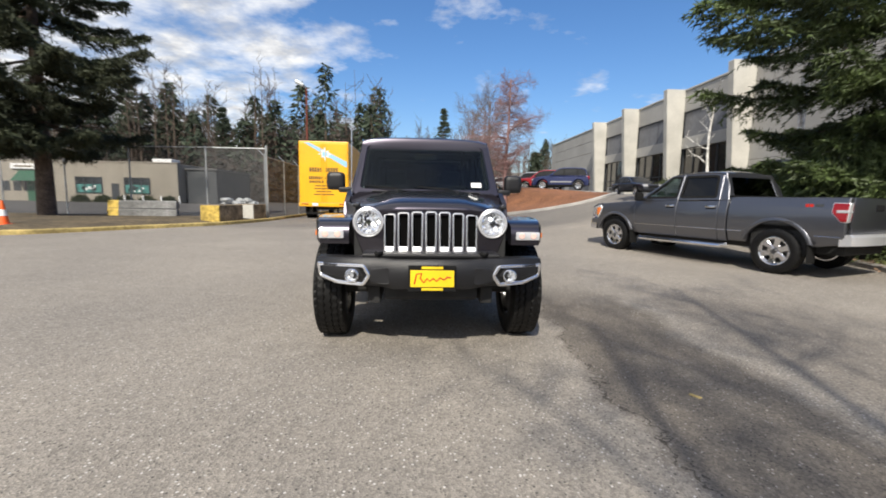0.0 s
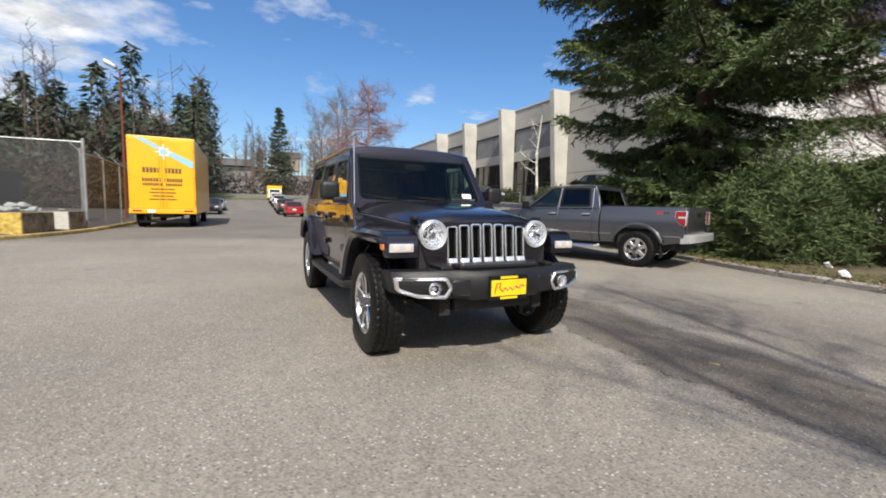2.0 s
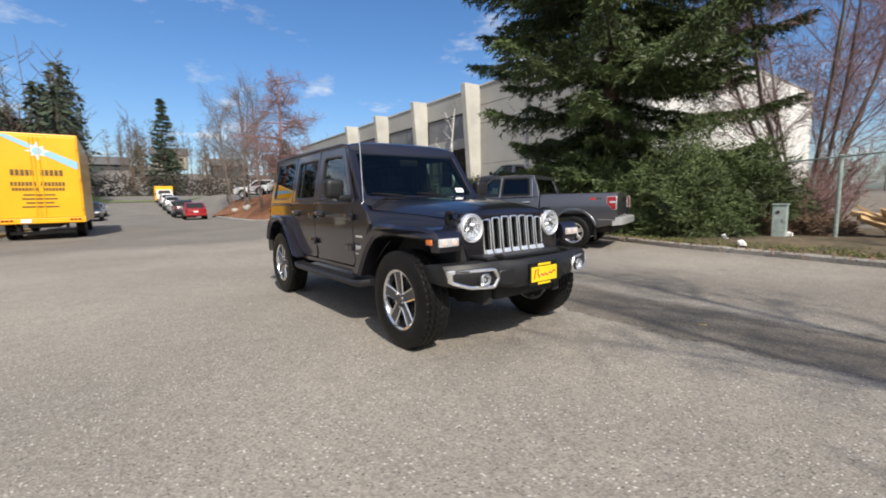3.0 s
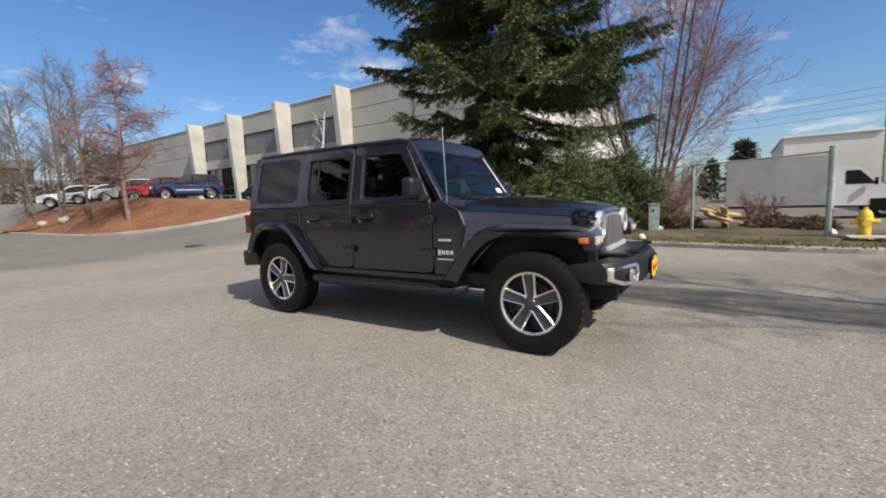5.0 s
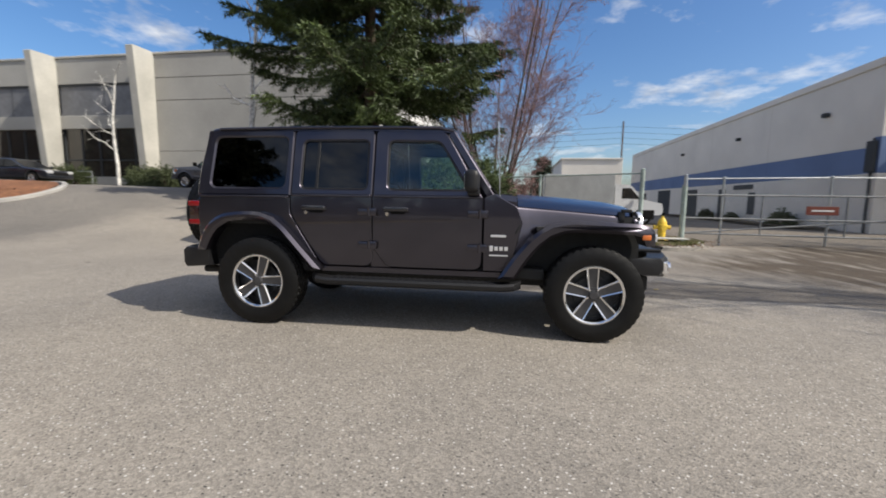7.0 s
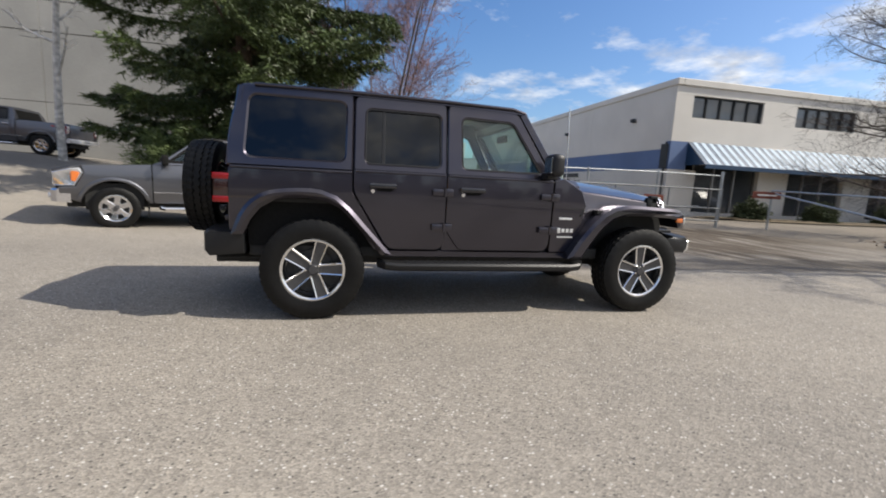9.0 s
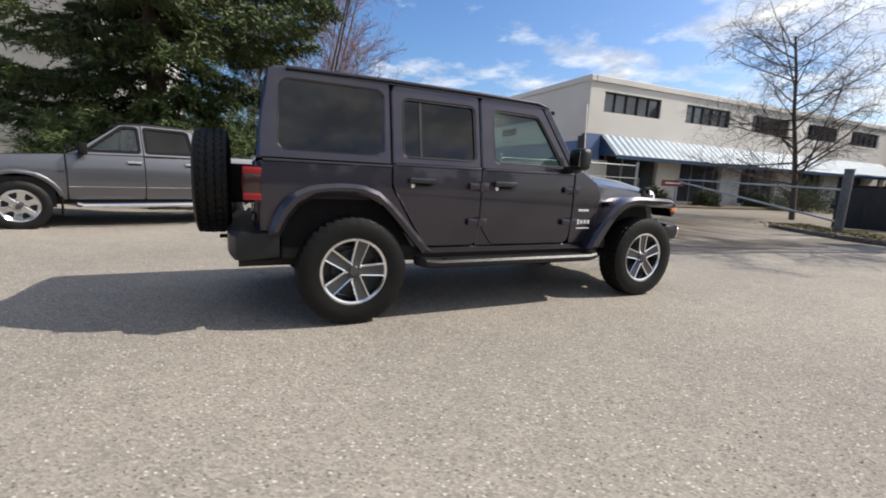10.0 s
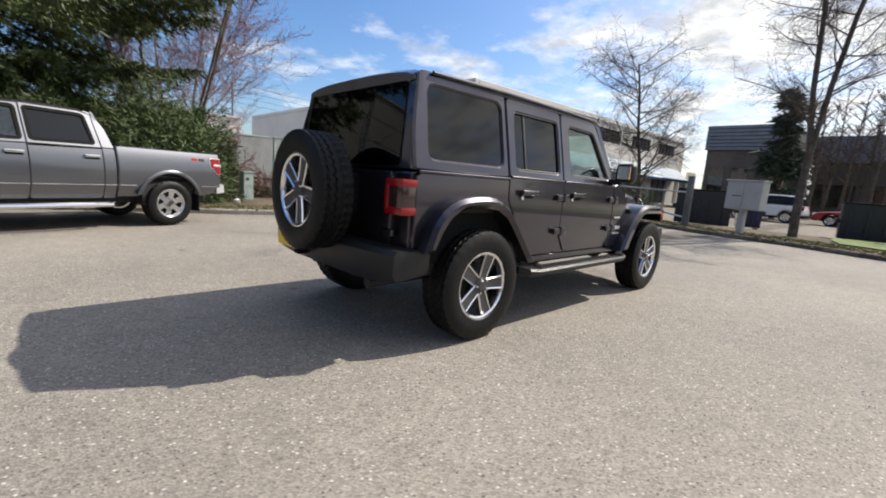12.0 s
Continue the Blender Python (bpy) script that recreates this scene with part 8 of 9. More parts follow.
        part("door_mirror", box(bm_(), (s * (W / 2 + 0.08), 0.72, belt + 0.08), (0.18, 0.11, 0.13), 0.04), paint, car, smooth=True)
    for a, b, nm in ((top[0], top[1], "windscreen"), (top[-1], top[-2], "rear_window")):
        p0, p1 = Vector(a).lerp(Vector(b), 0.1), Vector(a).lerp(Vector(b), 0.95)
        n = (Vector(b) - Vector(a)).normalized()
        off = Vector((-n.y, n.x)) * (0.006 if nm == "windscreen" else -0.006)
        bm = bm_()
        bm.faces.new([bm.verts.new((sx * (W / 2 - 0.16), p.x + off.x, p.y + off.y)) for p, sx in ((p0, -1), (p0, 1), (p1, 1), (p1, -1))])
        ext = bmesh.ops.extrude_face_region(bm, geom=bm.faces[:])
        bmesh.ops.translate(bm, vec=(0, off.x, off.y), verts=[v for v in ext["geom"] if isinstance(v, bmesh.types.BMVert)])
        part(nm, shape(bm), M_CARGLASS, car)
    part("grille", box(bm_(), (0, fo - 0.01, 0.66 if suv else 0.58), (0.8, 0.05, 0.18), 0.02), M_BLACK, car)
    part("front_bumper", shape(box(bm_(), (0, fo + 0.06, 0.42), (W - 0.04, 0.24, 0.18), 0.06)), M_BLACK if suv else paint, car, smooth=True)
    part("rear_bumper", shape(box(bm_(), (0, ro - 0.06, 0.44), (W - 0.04, 0.24, 0.2), 0.06)), M_BLACK if suv else paint, car, smooth=True)
    part("number_bar", box(bm_(), (0, ro + 0.04, 0.68), (0.32, 0.02, 0.13), 0.004), M_WHITE, car)
    part("chassis", box(bm_(), (0, 1.3, 0.36), (1.3, 3.6, 0.16)), M_UNDER, car)
    return car


def put(x, y, turn, dz=0.0):
    return pose(x, y, ground_z(x, y) + dz, 0, 0, turn)


CARPARK = "cars in the upper car park"
parked_car("parked_car", "dark blue compact off-roader above the mulched bank", put(9.15, 33.3, -110), M_BLUEPAINT, "suv", CARPARK, True)
parked_car("parked_car", "red hatchback above the mulched bank", put(8.5, 36.3, -110), M_REDPAINT, "suv", CARPARK)
parked_car("parked_car", "silver car above the mulched bank", put(7.9, 39.3, -110), M_SILVERPAINT, "suv", CARPARK)
parked_car("parked_car", "white car above the mulched bank", put(7.2, 42.3, -110), M_WHITEPAINT, "car", CARPARK)
parked_car("parked_car", "white hatchback above the mulched bank", put(6.4, 45.6, -110), M_WHITEPAINT, "suv", CARPARK)
parked_car("parked_car", "black saloon parked by the concrete fins", put(16.1, 30.9, 4), M_BLACKPAINT, "car")
LANE = "cars along the lane"
parked_car("parked_car", "bright red car at the roadside", put(1.9, 45.0, 178), M_REDPAINT, "car", LANE)
parked_car("parked_car", "dark car at the roadside", put(1.6, 51.5, 180), M_BLACKPAINT, "suv", LANE)
parked_car("parked_car", "white car at the roadside", put(1.6, 58, 180), M_WHITEPAINT, "car", LANE)
parked_car("parked_car", "silver car at the roadside", put(1.6, 65, 180), M_SILVERPAINT, "suv", LANE)
parked_car("parked_car", "dark car beyond the trailer", put(-5.5, 48, 0), M_BLACKPAINT, "suv", LANE)
parked_car("parked_car", "grey car beyond the trailer", put(-5.5, 56, 0), M_SILVERPAINT, "car", LANE)


def box_truck(at, label, box_mat):
    t = thing("box_truck", label, "truck", at)
    part("cargo_box", box(bm_(), (0, 3.70, 1.57), (2.3, 3.65, 2.1), 0.03), box_mat, t)
    prof = rounded([(-0.62, 0.55), (-0.68, 0.80), (-0.60, 1.12), (0.30, 1.30), (0.95, 2.02), (1.15, 2.10), (1.80, 2.12), (1.80, 0.50), (-0.5, 0.50)], 0.07, 4)
    part("cab_body", plate(bm_(), prof, [], 1.96, lambda y, z, d: (0.98 - d, y, z), 0.06), M_WHITEPAINT, t, smooth=True, angle=45)
    for s in (-1, 1):
        part("door_window", plate(bm_(), rounded([(0.52, 1.36), (1.45, 1.36), (1.45, 1.92), (1.02, 1.92)], 0.05), [], 0.012, lambda y, z, d: (s * (0.988 - d), y, z), 0.003), M_DARKGLASS, t)
        part("door_mirror", box(bm_(), (s * 1.12, 0.55, 1.45), (0.12, 0.1, 0.28), 0.03), M_BLACK, t, smooth=True)
        part("headlamp", box(bm_(), (s * 0.72, -0.655, 0.92), (0.34, 0.05, 0.2), 0.02), M_LENS, t)
        part("wheel_arch", box(bm_(), (s * 0.97, 0.22, 0.52), (0.06, 0.92, 0.5), 0.1), M_BLACK, t)
    part("windscreen", plate(bm_(), rounded([(-0.82, 0.05), (0.82, 0.05), (0.74, 0.95), (-0.74, 0.95)], 0.05), [], 0.01, lambda x, v, d: (x, 0.31 + 0.62 * v - 0.012 + d, 1.33 + 0.67 * v), 0.003), M_DARKGLASS, t)
    part("front_bumper", box(bm_(), (0, -0.70, 0.58), (1.95, 0.16, 0.2), 0.03), M_BLACK, t, smooth=True)
    part("grille", box(bm_(), (0, -0.665, 0.92), (0.95, 0.04, 0.26), 0.015), M_BLACK, t)
    part("chassis", box(bm_(), (0, 2.7, 0.55), (0.9, 5.6, 0.25)), M_UNDER, t)
    for y in (0.25, 4.4):
        for s in (-1, 1):
            wheel("wheel", t, pose(s * 0.86, y, 0.38, 0, 0, 0 if s < 0 else 180), 0.38, 0.22, 0.21, "six", (M_SILVER, M_BLACK), 40)


box_truck(pose(21.0, -2.65, 0, 0, 0, 0), "white cab box truck with pale grey box", M_CABINET)
box_truck(pose(1.7, 76.0, ground_z(1.7, 76.0), 0, 0, 0), "far box truck with a yellow box", M_TRUCKYELLOW)
parked_car("parked_car", "pale car far along the lane", put(1.5, 71.0, 180), M_WHITEPAINT, "suv", LANE)

# ---- fences, gate and yard things ----
def link_panel(parent, a, b, z0, z1, mesh=None):
    """A sheet of chain link between two posts."""
    a, b = Vector(a), Vector(b)
    L = (b - a).length
    bm = bm_()
    vs = [bm.verts.new(p) for p in ((0, 0, z0), (L, 0, z0), (L, 0, z1), (0, 0, z1))]
    bm.faces.new(vs)
    o = part("chain_link", bm, mesh or M_LINK, parent)
    o.matrix_basis = Matrix.Translation((a.x, a.y, 0)) @ Matrix.Rotation(math.atan2(b.y - a.y, b.x - a.x), 4, "Z")
    return o


def fence(name, label, line, h, post_r=0.035, arms=False, mat=M_GALV, sheet=True, foot=0.0, mesh=None):
    root = thing(name, label, "fence")
    for k, (x, y) in enumerate(line):
        z = ground_z(x, y) + foot
        big = k in (0, len(line) - 1)
        bm = cyl(bm_(), (x, y, z - 0.05), (x, y, z + h + (0.12 if big else 0.03)), post_r * (1.5 if big else 1), n=10)
        p = part("post", bm, mat, root)
        part("post_cap", revolve(bm_(), [(0.0, 0.03), (post_r, 0.02), (post_r * 1.7, 0.0), (0.0, -0.005)], 10, axis="z"), mat, p).location = (x, y, z + h + (0.12 if big else 0.03))
        if arms:
            part("barb_arm", cyl(bm_(), (x, y, z + h), (x - 0.3, y, z + h + 0.32), 0.02, n=6), mat, p)
    for a, b in zip(line, line[1:]):
        za, zb = ground_z(*a) + foot, ground_z(*b) + foot
        part("top_rail", cyl(bm_(), (*a, za + h), (*b, zb + h), 0.022, n=8), mat, root)
        if sheet:
            link_panel(root, (*a, 0), (*b, 0), min(za, zb) + 0.05, min(za, zb) + h, mesh)
    return root


fence("chain_link_fence", "tall galvanised chain-link fence along the yard", [(-7.5, 20.9), (-10.3, 20.9), (-14.0, 21.2), (-17.3, 21.6), (-21, 22.4), (-25, 23.4), (-30, 24.6)], 3.35, mesh=M_LINKDENSE)
fence("chain_link_fence", "galvanised chain-link fence with slanted barb arms", [(-7.65, 21.1), (-7.75, 24.2), (-7.9, 27.4), (-8.0, 30.6), (-8.1, 33.8), (-8.2, 37.0), (-8.3, 43), (-8.4, 49)], 3.0, arms=True, mesh=M_LINKSLAT)
fence("chain_link_fence", "green-posted chain-link fence beside the verge", [(9.45, 0.62), (11.46, 3.54), (13.2, 6.4)], 2.0, 0.045, mat=M_GREENPOST, foot=0.12)
fence("chain_link_fence", "weathered chain-link fence across the neighbouring yard", [(9.3, -0.55), (9.35, -1.6), (9.4, -4.4), (9.45, -7.2)], 1.95, 0.035, foot=0.0)


def pipe_gate():
    g = thing("pipe_gate", "long galvanised pipe gate with a rust-red sign", "gate")
    posts = [((9.2, -0.5), 1.68, 0.075), ((2.55, -7.6), 1.85, 0.11)]
    for (x, y), h, r in posts:
        p = part("gate_post", cyl(bm_(), (x, y, -0.05), (x, y, h), r, n=14), M_GREENPOST if r < 0.1 else M_DARKPOST, g)
        part("post_cap", cyl(bm_(), (x, y, h), (x, y, h + 0.02), r * 1.15, n=14), M_GALV, p)
    a, m = Vector((9.2, -0.5, 0)), Vector((8.75, -6.6, 0))
    for z in (1.42, 0.75, 0.3):
        part("gate_rail", cyl(bm_(), a + Vector((0, 0, z)), m + Vector((0, 0, z)), 0.026, n=8), M_DULLPIPE, g)
    for f in (0.33, 0.66, 1.0):
        q = a.lerp(m, f)
        part("gate_upright", cyl(bm_(), q + Vector((0, 0, 0.3)), q + Vector((0, 0, 1.42)), 0.023, n=8), M_DULLPIPE, g)
    part("gate_brace", cyl(bm_(), a + Vector((0, 0, 0.3)), a.lerp(m, 0.86) + Vector((0, 0, 0.8)), 0.022, n=8), M_DULLPIPE, g)
    sg = part("gate_sign", box(bm_(), (8.92, -3.95, 1.02), (0.02, 0.8, 0.24), 0.006), M_RUST, g, "rust-red board on the pipe gate")
    part("lettering_bar", box(bm_(), (8.906, -3.95, 1.02), (0.006, 0.55, 0.04)), M_WHITE, sg)
    # the second leaf slopes from its far end down to the thick post
    b = Vector((2.55, -7.6, 0))
    part("gate_rail", cyl(bm_(), b + Vector((0.1, 0, 0.42)), Vector((9.2, -9.3, 1.42)), 0.032, n=8), M_GALV, g)
    part("gate_rail", cyl(bm_(), b + Vector((0.1, 0, 1.3)), Vector((9.2, -9.3, 1.5)), 0.028, n=8), M_GALV, g)
    part("gate_upright", cyl(bm_(), Vector((9.2, -9.3, 0.02)), Vector((9.2, -9.3, 1.52)), 0.035, n=8), M_GALV, g)
    s = part("gate_sign", box(bm_(), (9.05, -8.9, 1.32), (0.03, 1.3, 0.26), 0.008), M_RUST, g, "rust-red board with unreadable lettering")
    part("lettering_bar", box(bm_(), (9.03, -8.9, 1.32), (0.006, 0.9, 0.05)), M_WHITE, s)
    return g


pipe_gate()


def hydrant():
    x, y = 9.2, 0.05
    h = thing("fire_hydrant", "weathered yellow cast-iron fire hydrant", "hydrant", pose(x, y, ground_z(x, y) + 0.10))
    part("barrel", revolve(bm_(), [(0.0, 0.0), (0.17, 0.0), (0.17, 0.05), (0.115, 0.06), (0.11, 0.42), (0.15, 0.44), (0.15, 0.50), (0.12, 0.52), (0.0, 0.52)], 24, axis="z"), M_HYDRANT, h, smooth=True)
    part("bonnet", revolve(bm_(), [(0.13, 0.52), (0.125, 0.58), (0.09, 0.66), (0.04, 0.70), (0.04, 0.75), (0.0, 0.75)], 24, axis="z"), M_HYDRANT, h, smooth=True)
    part("front_outlet", cyl(bm_(), (-0.09, 0, 0.40), (-0.22, 0, 0.40), 0.085, 0.08, n=18), M_HYDRANT, h)
    for s in (-1, 1):
        o = part("side_outlet", cyl(bm_(), (0, s * 0.09, 0.42), (0, s * 0.20, 0.42), 0.055, n=16), M_HYDRANT, h)
        part("outlet_cap", cyl(bm_(), (0, s * 0.20, 0.42), (0, s * 0.235, 0.42), 0.065, n=8), M_HYDRANT, o)
    tagged(part("utility_slab", box(bm_(), (8.75, -0.05, 0.155), (0.5, 0.9, 0.03), 0.01), M_FIN), "pale concrete slab lying by the hydrant", "slab")


hydrant()


def utility_box():
    x, y = 11.0, 4.55
    u = thing("utility_box", "narrow pale green metal utility box", "utility box", pose(x, y, ground_z(x, y) + 0.13, 0, 0, 8))
    part("body", box(bm_(), (0, 0, 0.42), (0.28, 0.3, 0.84), 0.015), M_GREENPOST, u)
    part("lid", box(bm_(), (0, 0, 0.855), (0.32, 0.34, 0.04), 0.012), M_GREENPOST, u)
    part("meter_window", cyl(bm_(), (-0.14, 0.03, 0.66), (-0.15, 0.03, 0.66), 0.045, n=14), M_DARKGREY, u)
    part("lock_plate", box(bm_(), (-0.145, -0.08, 0.45), (0.01, 0.04, 0.08), 0.004), M_GALV, u)


utility_box()


def cable_cabinet():
    x, y = 0.68, -6.75
    c = thing("cable_cabinet", "pale grey metal cabinet on a single post", "cabinet", pose(x, y, ground_z(x, y) + 0.08, 0, 0, -12))
    part("post", box(bm_(), (0, 0, 0.42), (0.17, 0.17, 0.84), 0.02), M_CABINET, c)
    part("base_plate", box(bm_(), (0, 0, 0.01), (0.32, 0.32, 0.03), 0.008), M_GALV, c)
    b = part("body", box(bm_(), (-0.02, 0, 1.23), (0.98, 0.42, 0.86), 0.025), M_CABINET, c)
    part("rain_cap", box(bm_(), (-0.02, 0, 1.675), (1.06, 0.5, 0.04), 0.015), M_CABINET, c)
    for s in (-1, 1):
        d = part("door", box(bm_(), (-0.02 + s * 0.245, 0.216, 1.23), (0.47, 0.016, 0.80), 0.006), M_CABINET, b)
        part("hinge", box(bm_(), (-0.02 + s * 0.47, 0.228, 1.45), (0.03, 0.012, 0.09), 0.003), M_GALV, d)
    part("lettering_bar", box(bm_(), (0.16, 0.226, 1.21), (0.26, 0.006, 0.03)), M_DARKGREY, b)


cable_cabinet()


def dumpster(x, y, turn, w, d, h, mat, label, lid):
    t = thing("dumpster", label, "dumpster", pose(x, y, ground_z(x, y), 0, 0, turn), "dumpsters by the gate")
    bm = bm_()
    loft(bm, [[(-w / 2, -d * 0.42, 0.12), (w / 2, -d * 0.42, 0.12), (w / 2, d * 0.42, 0.12), (-w / 2, d * 0.42, 0.12)], [(-w / 2, -d / 2, h), (w / 2, -d / 2, h), (w / 2, d / 2, h), (-w / 2, d / 2, h)]])
    part("bin", bm, mat, t)
    for k in range(4):
        part("rib", box(bm_(), (-w / 2 + w * (k + 0.5) / 4, d * 0.465, h * 0.55), (0.06, 0.06, h * 0.75), 0.01), mat, t)
    for s in (-1, 1):
        part("lid", box(bm_(), (s * w / 4, 0, h + 0.03), (w / 2 - 0.02, d, 0.06), 0.02), lid, t)
        part("fork_pocket", box(bm_(), (s * (w / 2 + 0.06), 0, h * 0.55), (0.12, d * 0.7, 0.14), 0.01), mat, t)
        for y0 in (-0.35, 0.35):
            part("caster", cyl(bm_(), (s * w * 0.38 - 0.03, d * y0, 0.06), (s * w * 0.38 + 0.03, d * y0, 0.06), 0.06, n=12), M_BLACK, t)
    return t


dumpster(3.0, -10.6, 20, 1.9, 1.2, 1.42, M_DUMPSTER, "tall dark steel dumpster with closed lids", M_BLACK)
dumpster(1.7, -12.0, 20, 0.8, 0.9, 1.3, M_BLUEPAINT, "dark blue recycling bin beside the dumpster", M_BLUEPAINT)
dumpster(-2.0, -11.6, 8, 1.8, 1.2, 1.3, M_DUMPSTER, "low dark green dumpster behind the lawn", M_BLACK)
parked_car("parked_car", "white van-like car beyond the lawn", pose(-4.0, -22, 0, 0, 0, 80), M_WHITEPAINT, "suv", "cars beyond the gate")
cluster_bush((12.4, -25.0, 0.0), 1.7, 1.7, 2.0, M_HEDGE, 140, "evergreen_shrub", "large dark rounded shrub before the shop", "shrub", "", 1100, 0.12, 0.012)
parked_car("parked_car", "red car beyond the gate", pose(0.5, -26, 0, 0, 0, 85), M_REDPAINT, "car", "cars beyond the gate")
parked_car("parked_car", "white car beyond the gate", pose(5.0, -25, 0, 0, 0, 85), M_WHITEPAINT, "suv", "cars beyond the gate")


# ---- yard edge to the west ----
M_BARRIER = pmat("weathered_barrier_concrete", (0.17, 0.17, 0.165), rough=0.9, grain=0.25, grain_scale=14, stain=0.4, stain_scale=1.6, bump=0.4, bump_scale=30)
M_MOSSBLOCK = pmat("mossy_stained_concrete", (0.20, 0.155, 0.10), rough=0.95, grain=0.3, grain_scale=9, stain=0.6, stain_scale=2.2, bump=0.5, bump_scale=22)


def barriers():
    for k, z in enumerate((0.0, 0.34)):
        b = thing("concrete_barrier", "long grey concrete barrier with worn yellow end", "barrier", pose(-11.95, 18.85 + 0.03 * k, 0.20 + z, 0, 0, 6 - k), "stacked barriers")
        bm = bm_()
        loft(bm, [[(x, -0.16, 0.0), (x, 0.16, 0.0), (x, 0.14, 0.26), (x, 0.08, 0.32), (x, -0.08, 0.32), (x, -0.14, 0.26)] for x in (-0.93, 1.33)])
        part("bar", bm, M_BARRIER, b)
        bm = bm_()
        loft(bm, [[(x, -0.165, 0.0), (x, 0.165, 0.0), (x, 0.145, 0.265), (x, 0.085, 0.325), (x, -0.085, 0.325), (x, -0.145, 0.265)] for x in (-1.35, -0.93)])
        part("painted_end", bm, M_YELLOWWORN, b)
    for x, y, w, l, m, lab in ((-8.22, 17.85, 0.78, 1.7, M_YELLOWWORN, "mossy brown concrete block with a worn yellow end"), (-7.95, 19.95, 0.92, 1.15, M_FIN, "stained concrete block with a pale end by the fence")):
        b = thing("concrete_block", lab, "block", pose(x, y, 0.06, 0, 0, -6))
        part("body", box(bm_(), (0, 0.02, 0.35), (w, l, 0.70), 0.03), M_MOSSBLOCK, b)
        part("painted_face", box(bm_(), (0, -l / 2 + 0.006, 0.35), (w - 0.03, 0.06, 0.67), 0.012), m, b)
        part("lifting_eye", tube(bm_(), [(-0.1, 0, 0.68), (-0.08, 0, 0.76), (0.08, 0, 0.76), (0.1, 0, 0.68)], 0.012), M_GALV, b)
    c = thing("traffic_cone", "orange traffic cone with white band", "traffic cone", pose(-12.15, 12.9, 0.19))
    part("base", box(bm_(), (0, 0, 0.015), (0.34, 0.34, 0.03), 0.01), M_CONEORANGE, c)
    part("body", revolve(bm_(), [(0.13, 0.03), (0.03, 0.7), (0.0, 0.7)], 20, axis="z"), M_CONEORANGE, c, smooth=True)
    part("white_band", revolve(bm_(), [(0.099, 0.26), (0.073, 0.44), (0.070, 0.44), (0.09, 0.26)], 20, axis="z", wrap=True), M_WHITE, c, smooth=True)
    rng = random.Random(3)
    for k in range(13):
        x, y = -20.4 + rng.uniform(-1.9, 1.8), 50 + rng.uniform(-1, 1.5)
        bm = bm_()
        bmesh.ops.create_icosphere(bm, subdivisions=2, radius=0.62)
        for v in bm.verts:
            v.co *= 0.7 + 0.5 * noise.noise(v.co * 2 + Vector((k, 0, 0)))
            v.co.z *= 0.55
        o = tagged(part("white_sack", bm, M_CABINET, smooth=True, angle=60), "rumpled white sack heaped behind the fence", "sack", "heap of sacks")
        o.location = (x - 1.0, y, 0.24 + (0.36 if k % 3 == 0 else 0.0))


barriers()


def yard_lamp():
    l = thing("street_lamp", "tall brown lamp post with a tilted floodlight", "street lamp", pose(-9.4, 35.2, 0))
    part("pole", cyl(bm_(), (0, 0, 0), (0, 0, 9.6), 0.09, 0.055, n=12), M_RUST, l)
    part("arm", cyl(bm_(), (0, 0, 9.5), (-0.25, -0.1, 9.75), 0.04, n=8), M_GALV, l)
    h = part("lamp_head", box(bm_(), (-0.45, -0.2, 9.85), (0.75, 0.42, 0.24), 0.08, Matrix.Rotation(radians(28), 3, "Y")), M_GALV, l, smooth=True)
    part("lamp_glass", box(bm_(), (-0.50, -0.2, 9.74), (0.6, 0.32, 0.03), 0.01, Matrix.Rotation(radians(28), 3, "Y")), M_LENS, h)


yard_lamp()


def debris():
    rng = random.Random(12)
    for k in range(7):
        x, y = 11.9 + rng.uniform(-0.2, 0.3), 2.75 + rng.uniform(-0.3, 0.25)
        L = rng.uniform(0.7, 1.5)
        o = tagged(part("timber_offcut", box(bm_(), (0, 0, 0), (L, 0.2, 0.05), 0.008), M_BRANCHES), "pale sawn timber offcut leaning on a brush pile", "timber", "heap of timber offcuts")
        o.matrix_basis = pose(x, y, 0.42 + 0.3 * rng.random(), 40 * rng.random(), 4 + 40 * rng.random(), -110 + 110 * rng.random())
    for k, (x, y, r, h) in enumerate(((12.4, 4.1, 0.8, 0.55), (13.0, 1.5, 0.8, 0.4), (11.9, 5.2, 0.8, 0.7), (12.2, 0.6, 0.6, 0.35))):
        cluster_bush((x, y, 0.1), r, r, h, M_DRYLEAF, 300 + k, "brush_pile", "heap of dry reddish-brown brush", "brush pile", "brush along the fence", 500, 0.16, 0.012)
    for k, (x, y, h) in enumerate(((14.6, 4.9, 2.4), (16.4, 4.7, 2.2), (13.4, 4.7, 1.6), (17.2, 1.7, 1.1))):
        o = bare_tree("leafless_shrub", (x, y), h, 0.022, 330 + k, "leafless reddish-brown shrub behind the fence", M_BARKRED, "shrubs behind the fence", stems=7, spread=0.55, kids=(12, 7, 4), ratio=(0.45, 0.45, 0.5), depth=3, bare=(0.12, 0.1, 0.1, 0.1), angle=(18, 48), fine=0.005)
        tagged(o, category="shrub")
    for k, (x, y) in enumerate(((9.55, 5.25), (8.2, 4.4), (11.2, 4.4), (10.5, 0.4))):
        bm = bm_()
        bmesh.ops.create_icosphere(bm, subdivisions=1, radius=0.12)
        for v in bm.verts:
            v.co *= 0.7 + 0.6 * noise.noise(v.co * 9 + Vector((k * 3, 0, 0)))
        o = tagged(part("litter", bm, M_WHITE), "crumpled white litter lying on the verge", "litter", "litter on the verge")
        o.location = (x, y, ground_z(x, y) + 0.2)


debris()


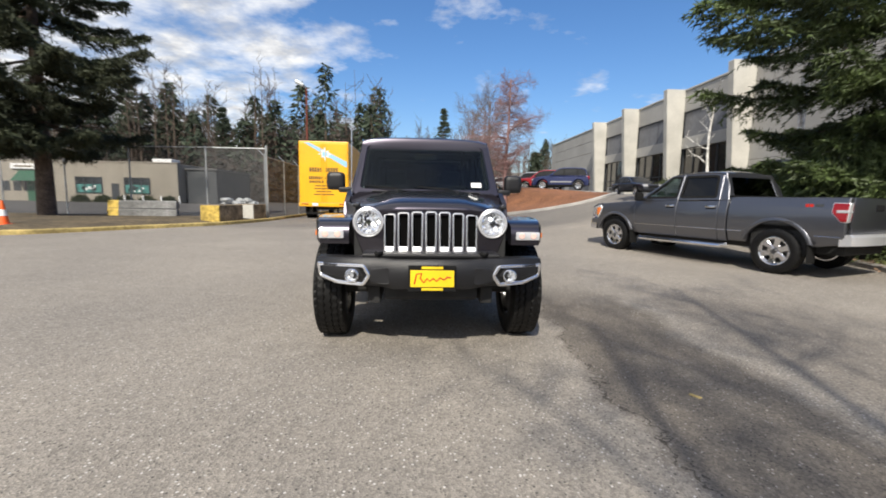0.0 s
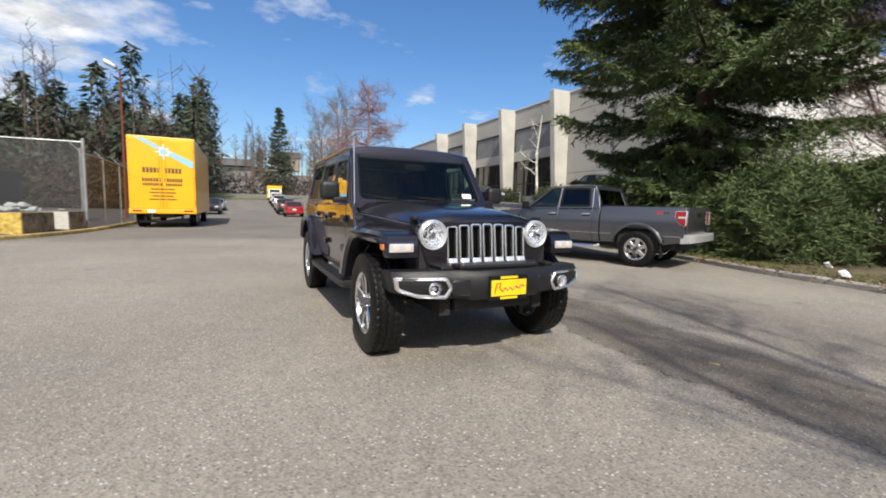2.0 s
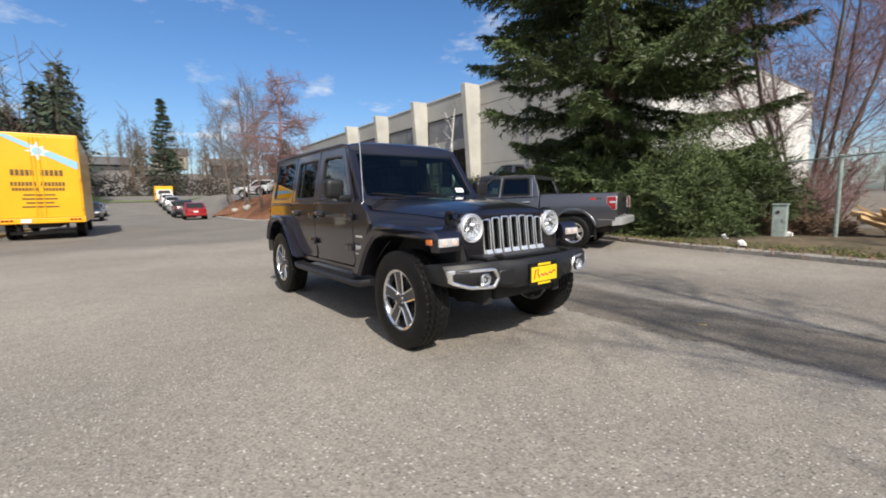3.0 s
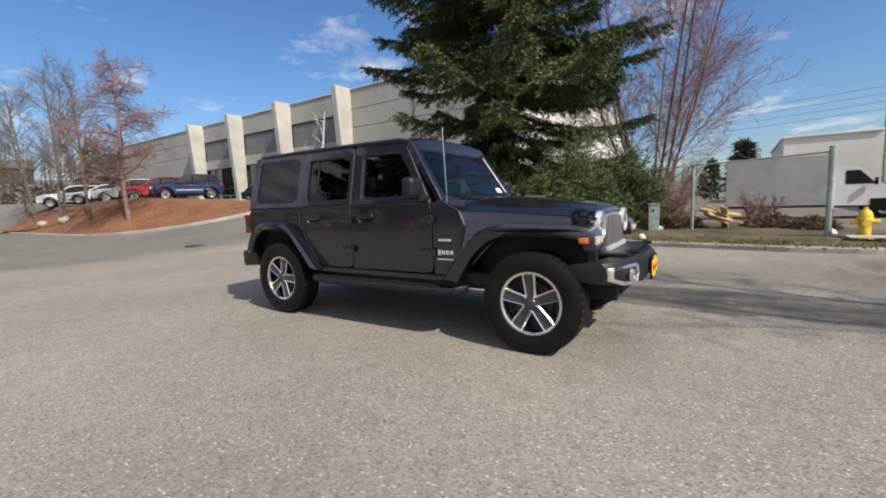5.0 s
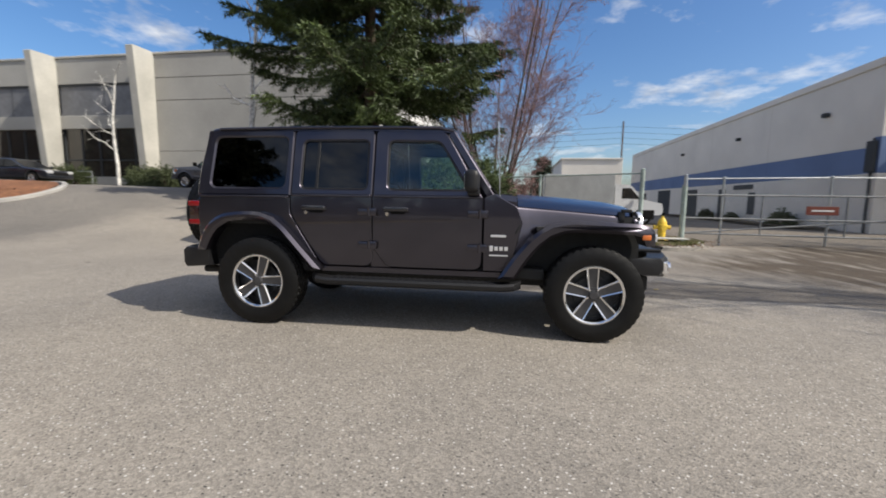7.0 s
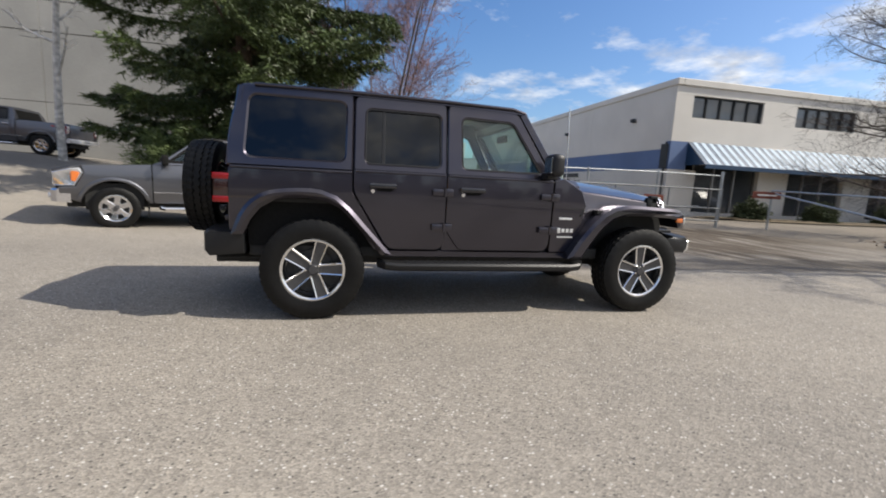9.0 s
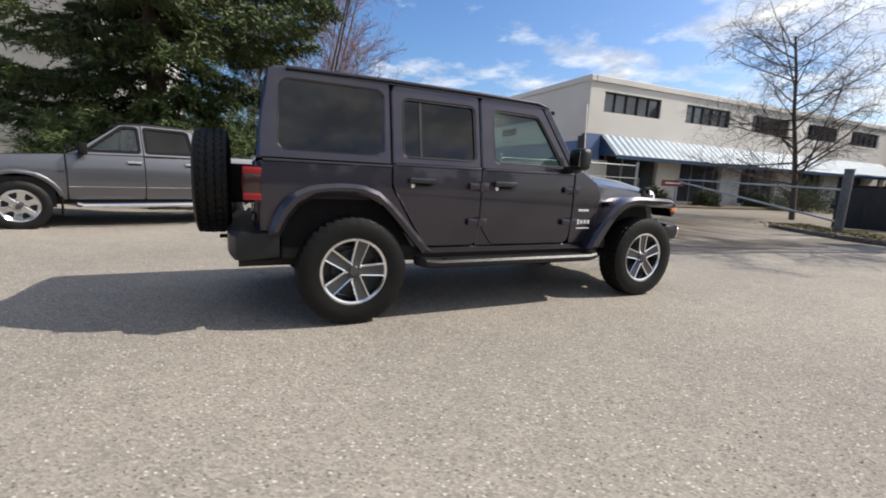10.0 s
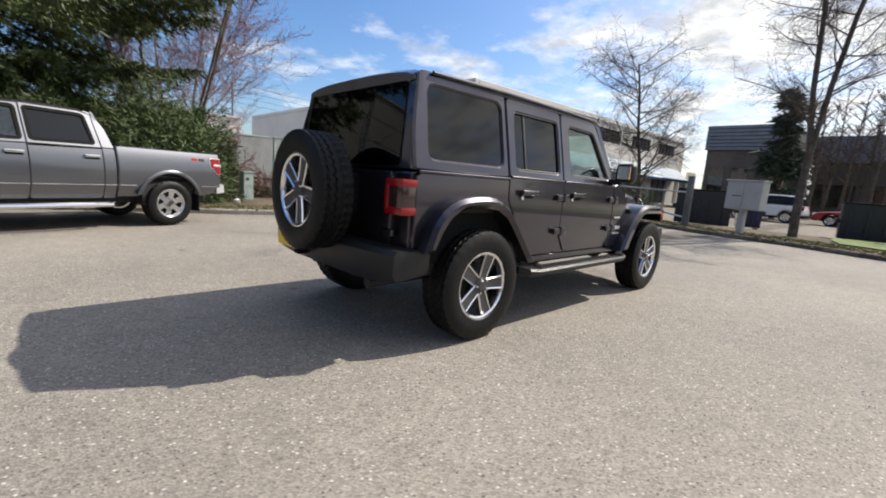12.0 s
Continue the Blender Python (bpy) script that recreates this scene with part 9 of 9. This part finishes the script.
def wires():
    w = thing("power_lines", "thin dark overhead power lines", "power line")
    for k in range(4):
        bm = bm_()
        tube(bm, [(70, -60 + 12 * i, 13.2 - 0.9 * k - 0.9 * math.sin(math.pi * (i % 4) / 4)) for i in range(13)], 0.018, 4)
        part("wire", bm, M_BLACK, w)
    for y in (-60, -12, 36, 84):
        p = part("pole", cyl(bm_(), (70, y, 0), (70, y, 14), 0.16, 0.12, n=8), M_BARK, w)


wires()


def drain_cover():
    d = thing("manhole_cover", "round dark iron manhole cover in the asphalt", "manhole cover", pose(3.3, 17.4, ground_z(3.3, 17.4) + 0.004))
    part("lid", revolve(bm_(), [(0.0, 0.012), (0.3, 0.012), (0.31, 0.0), (0.0, 0.0)], 28, axis="z"), M_BRAKE, d)
    part("rim", revolve(bm_(), [(0.32, 0.014), (0.37, 0.012), (0.38, -0.02), (0.32, -0.02)], 28, axis="z", wrap=True), M_BRAKE, d)


drain_cover()


def boulder(x, y, r, seed):
    rnd = random.Random(seed)
    bm = bm_()
    bmesh.ops.create_icosphere(bm, subdivisions=2, radius=r)
    for v in bm.verts:
        v.co *= rnd.uniform(0.88, 1.08)
        v.co.z *= 0.75
    ob = part("boulder", bm, M_GRIT, smooth=True, angle=50)
    ob.matrix_basis = pose(x, y, ground_z(x, y) + 0.1 + 0.5 * r)
    tagged(ob, "pale rounded boulder on the mulched bank", "boulder", "boulders on the bank")


boulder(4.9, 37.2, 0.36, 1)
boulder(4.6, 40.6, 0.32, 2)


def loose_grit():
    """Loose stones and crumbs of asphalt lying on the yard, thickest along the ridge of the resurfaced strip."""
    rng = np.random.default_rng(31)
    n1, n2 = 5200, 1500
    x = np.concatenate([rng.uniform(-7.5, 3.5, n1), 2.45 + rng.normal(size=n2) * 0.16])
    y = np.concatenate([rng.uniform(-1.5, 9.5, n1), rng.uniform(-1.5, 5.0, n2)])
    r = 0.003 + 0.006 * rng.random(n1 + n2) ** 3
    z = np.array([ground_z(a, b) for a, b in zip(x, y)]) + r * 0.3
    base = np.array([(1, 0, 0), (-0.5, 0.87, 0), (-0.5, -0.87, 0), (0, 0, 0.8)])
    verts, faces = [], []
    turn = rng.random(n1 + n2) * 6.28
    for i in range(n1 + n2):
        c, s = math.cos(turn[i]), math.sin(turn[i])
        k = len(verts)
        for q in base:
            verts.append((x[i] + r[i] * (q[0] * c - q[1] * s), y[i] + r[i] * (q[0] * s + q[1] * c), z[i] + r[i] * q[2] * 0.8))
        faces += [(k, k + 1, k + 3), (k + 1, k + 2, k + 3), (k + 2, k, k + 3)]
    tagged(raw_mesh("loose_gravel", verts, faces, M_GRIT), "loose pale gravel strewn over the asphalt", "gravel", kind="stuff")
    # dead leaves in the gutter and on the verges
    pts = []
    for line, count in ((SOUTH[:7], 900), (EAST, 700)):
        cur = smooth_line(line, 0.3)
        for _k in range(count):
            p = cur[rng.integers(len(cur))]
            pts.append((p.x + rng.normal() * 0.35, p.y + rng.normal() * 0.35))
    m = len(pts)
    c = np.array([(px, py, ground_z(px, py) + 0.135 * (rng.random() > 0.0) + 0.01) for px, py in pts])
    u = unit(rng.normal(size=(m, 3)) * np.array([1, 1, 0.25])) * 0.035
    v = unit(np.cross(u, rng.normal(size=(m, 3)) * np.array([0.3, 0.3, 1]))) * 0.022
    tri = np.concatenate([np.stack([c - u, c + v, c + u], 1), np.stack([c + u, c - v, c - u], 1)])
    tagged(tri_mesh("dead_leaves", tri, M_DRYLEAF), "dead brown leaves lying along the kerbs", "leaves", kind="stuff")
    # thin grass on the verges
    spots = []
    for line, count, inward in ((EAST, 1300, (0.9, 0.2)), (SOUTH[:8], 2200, (-0.25, -0.9))):
        cur = smooth_line(line, 0.3)
        for _k in range(count):
            p = cur[rng.integers(len(cur))]
            d = 0.2 + 1.3 * rng.random() ** 1.5
            spots.append((p.x + inward[0] * d + rng.normal() * 0.12, p.y + inward[1] * d + rng.normal() * 0.12))
    g = np.array([(px, py, ground_z(px, py) + 0.10) for px, py in spots])
    up = np.array([0, 0, 1.0]) + rng.normal(size=g.shape) * 0.35
    tri = sprays(rng, g, unit(up), np.full(len(g), 0.03), 9, 0.085, 0.006, 0.0, 0.7)
    tagged(tri_mesh("grass_tufts", tri, M_TUFT), "thin yellow-green grass tufts along the verges", "grass", kind="stuff")
    tagged(part("paint_mark", box(bm_(), (0, 0, 0), (0.025, 0.07, 0.006), 0.002), M_KERBYELLOW), "faded dab of yellow paint on the asphalt", "paint mark").matrix_basis = pose(1.66, 2.42, 0.002, 0, 0, 32)


loose_grit()
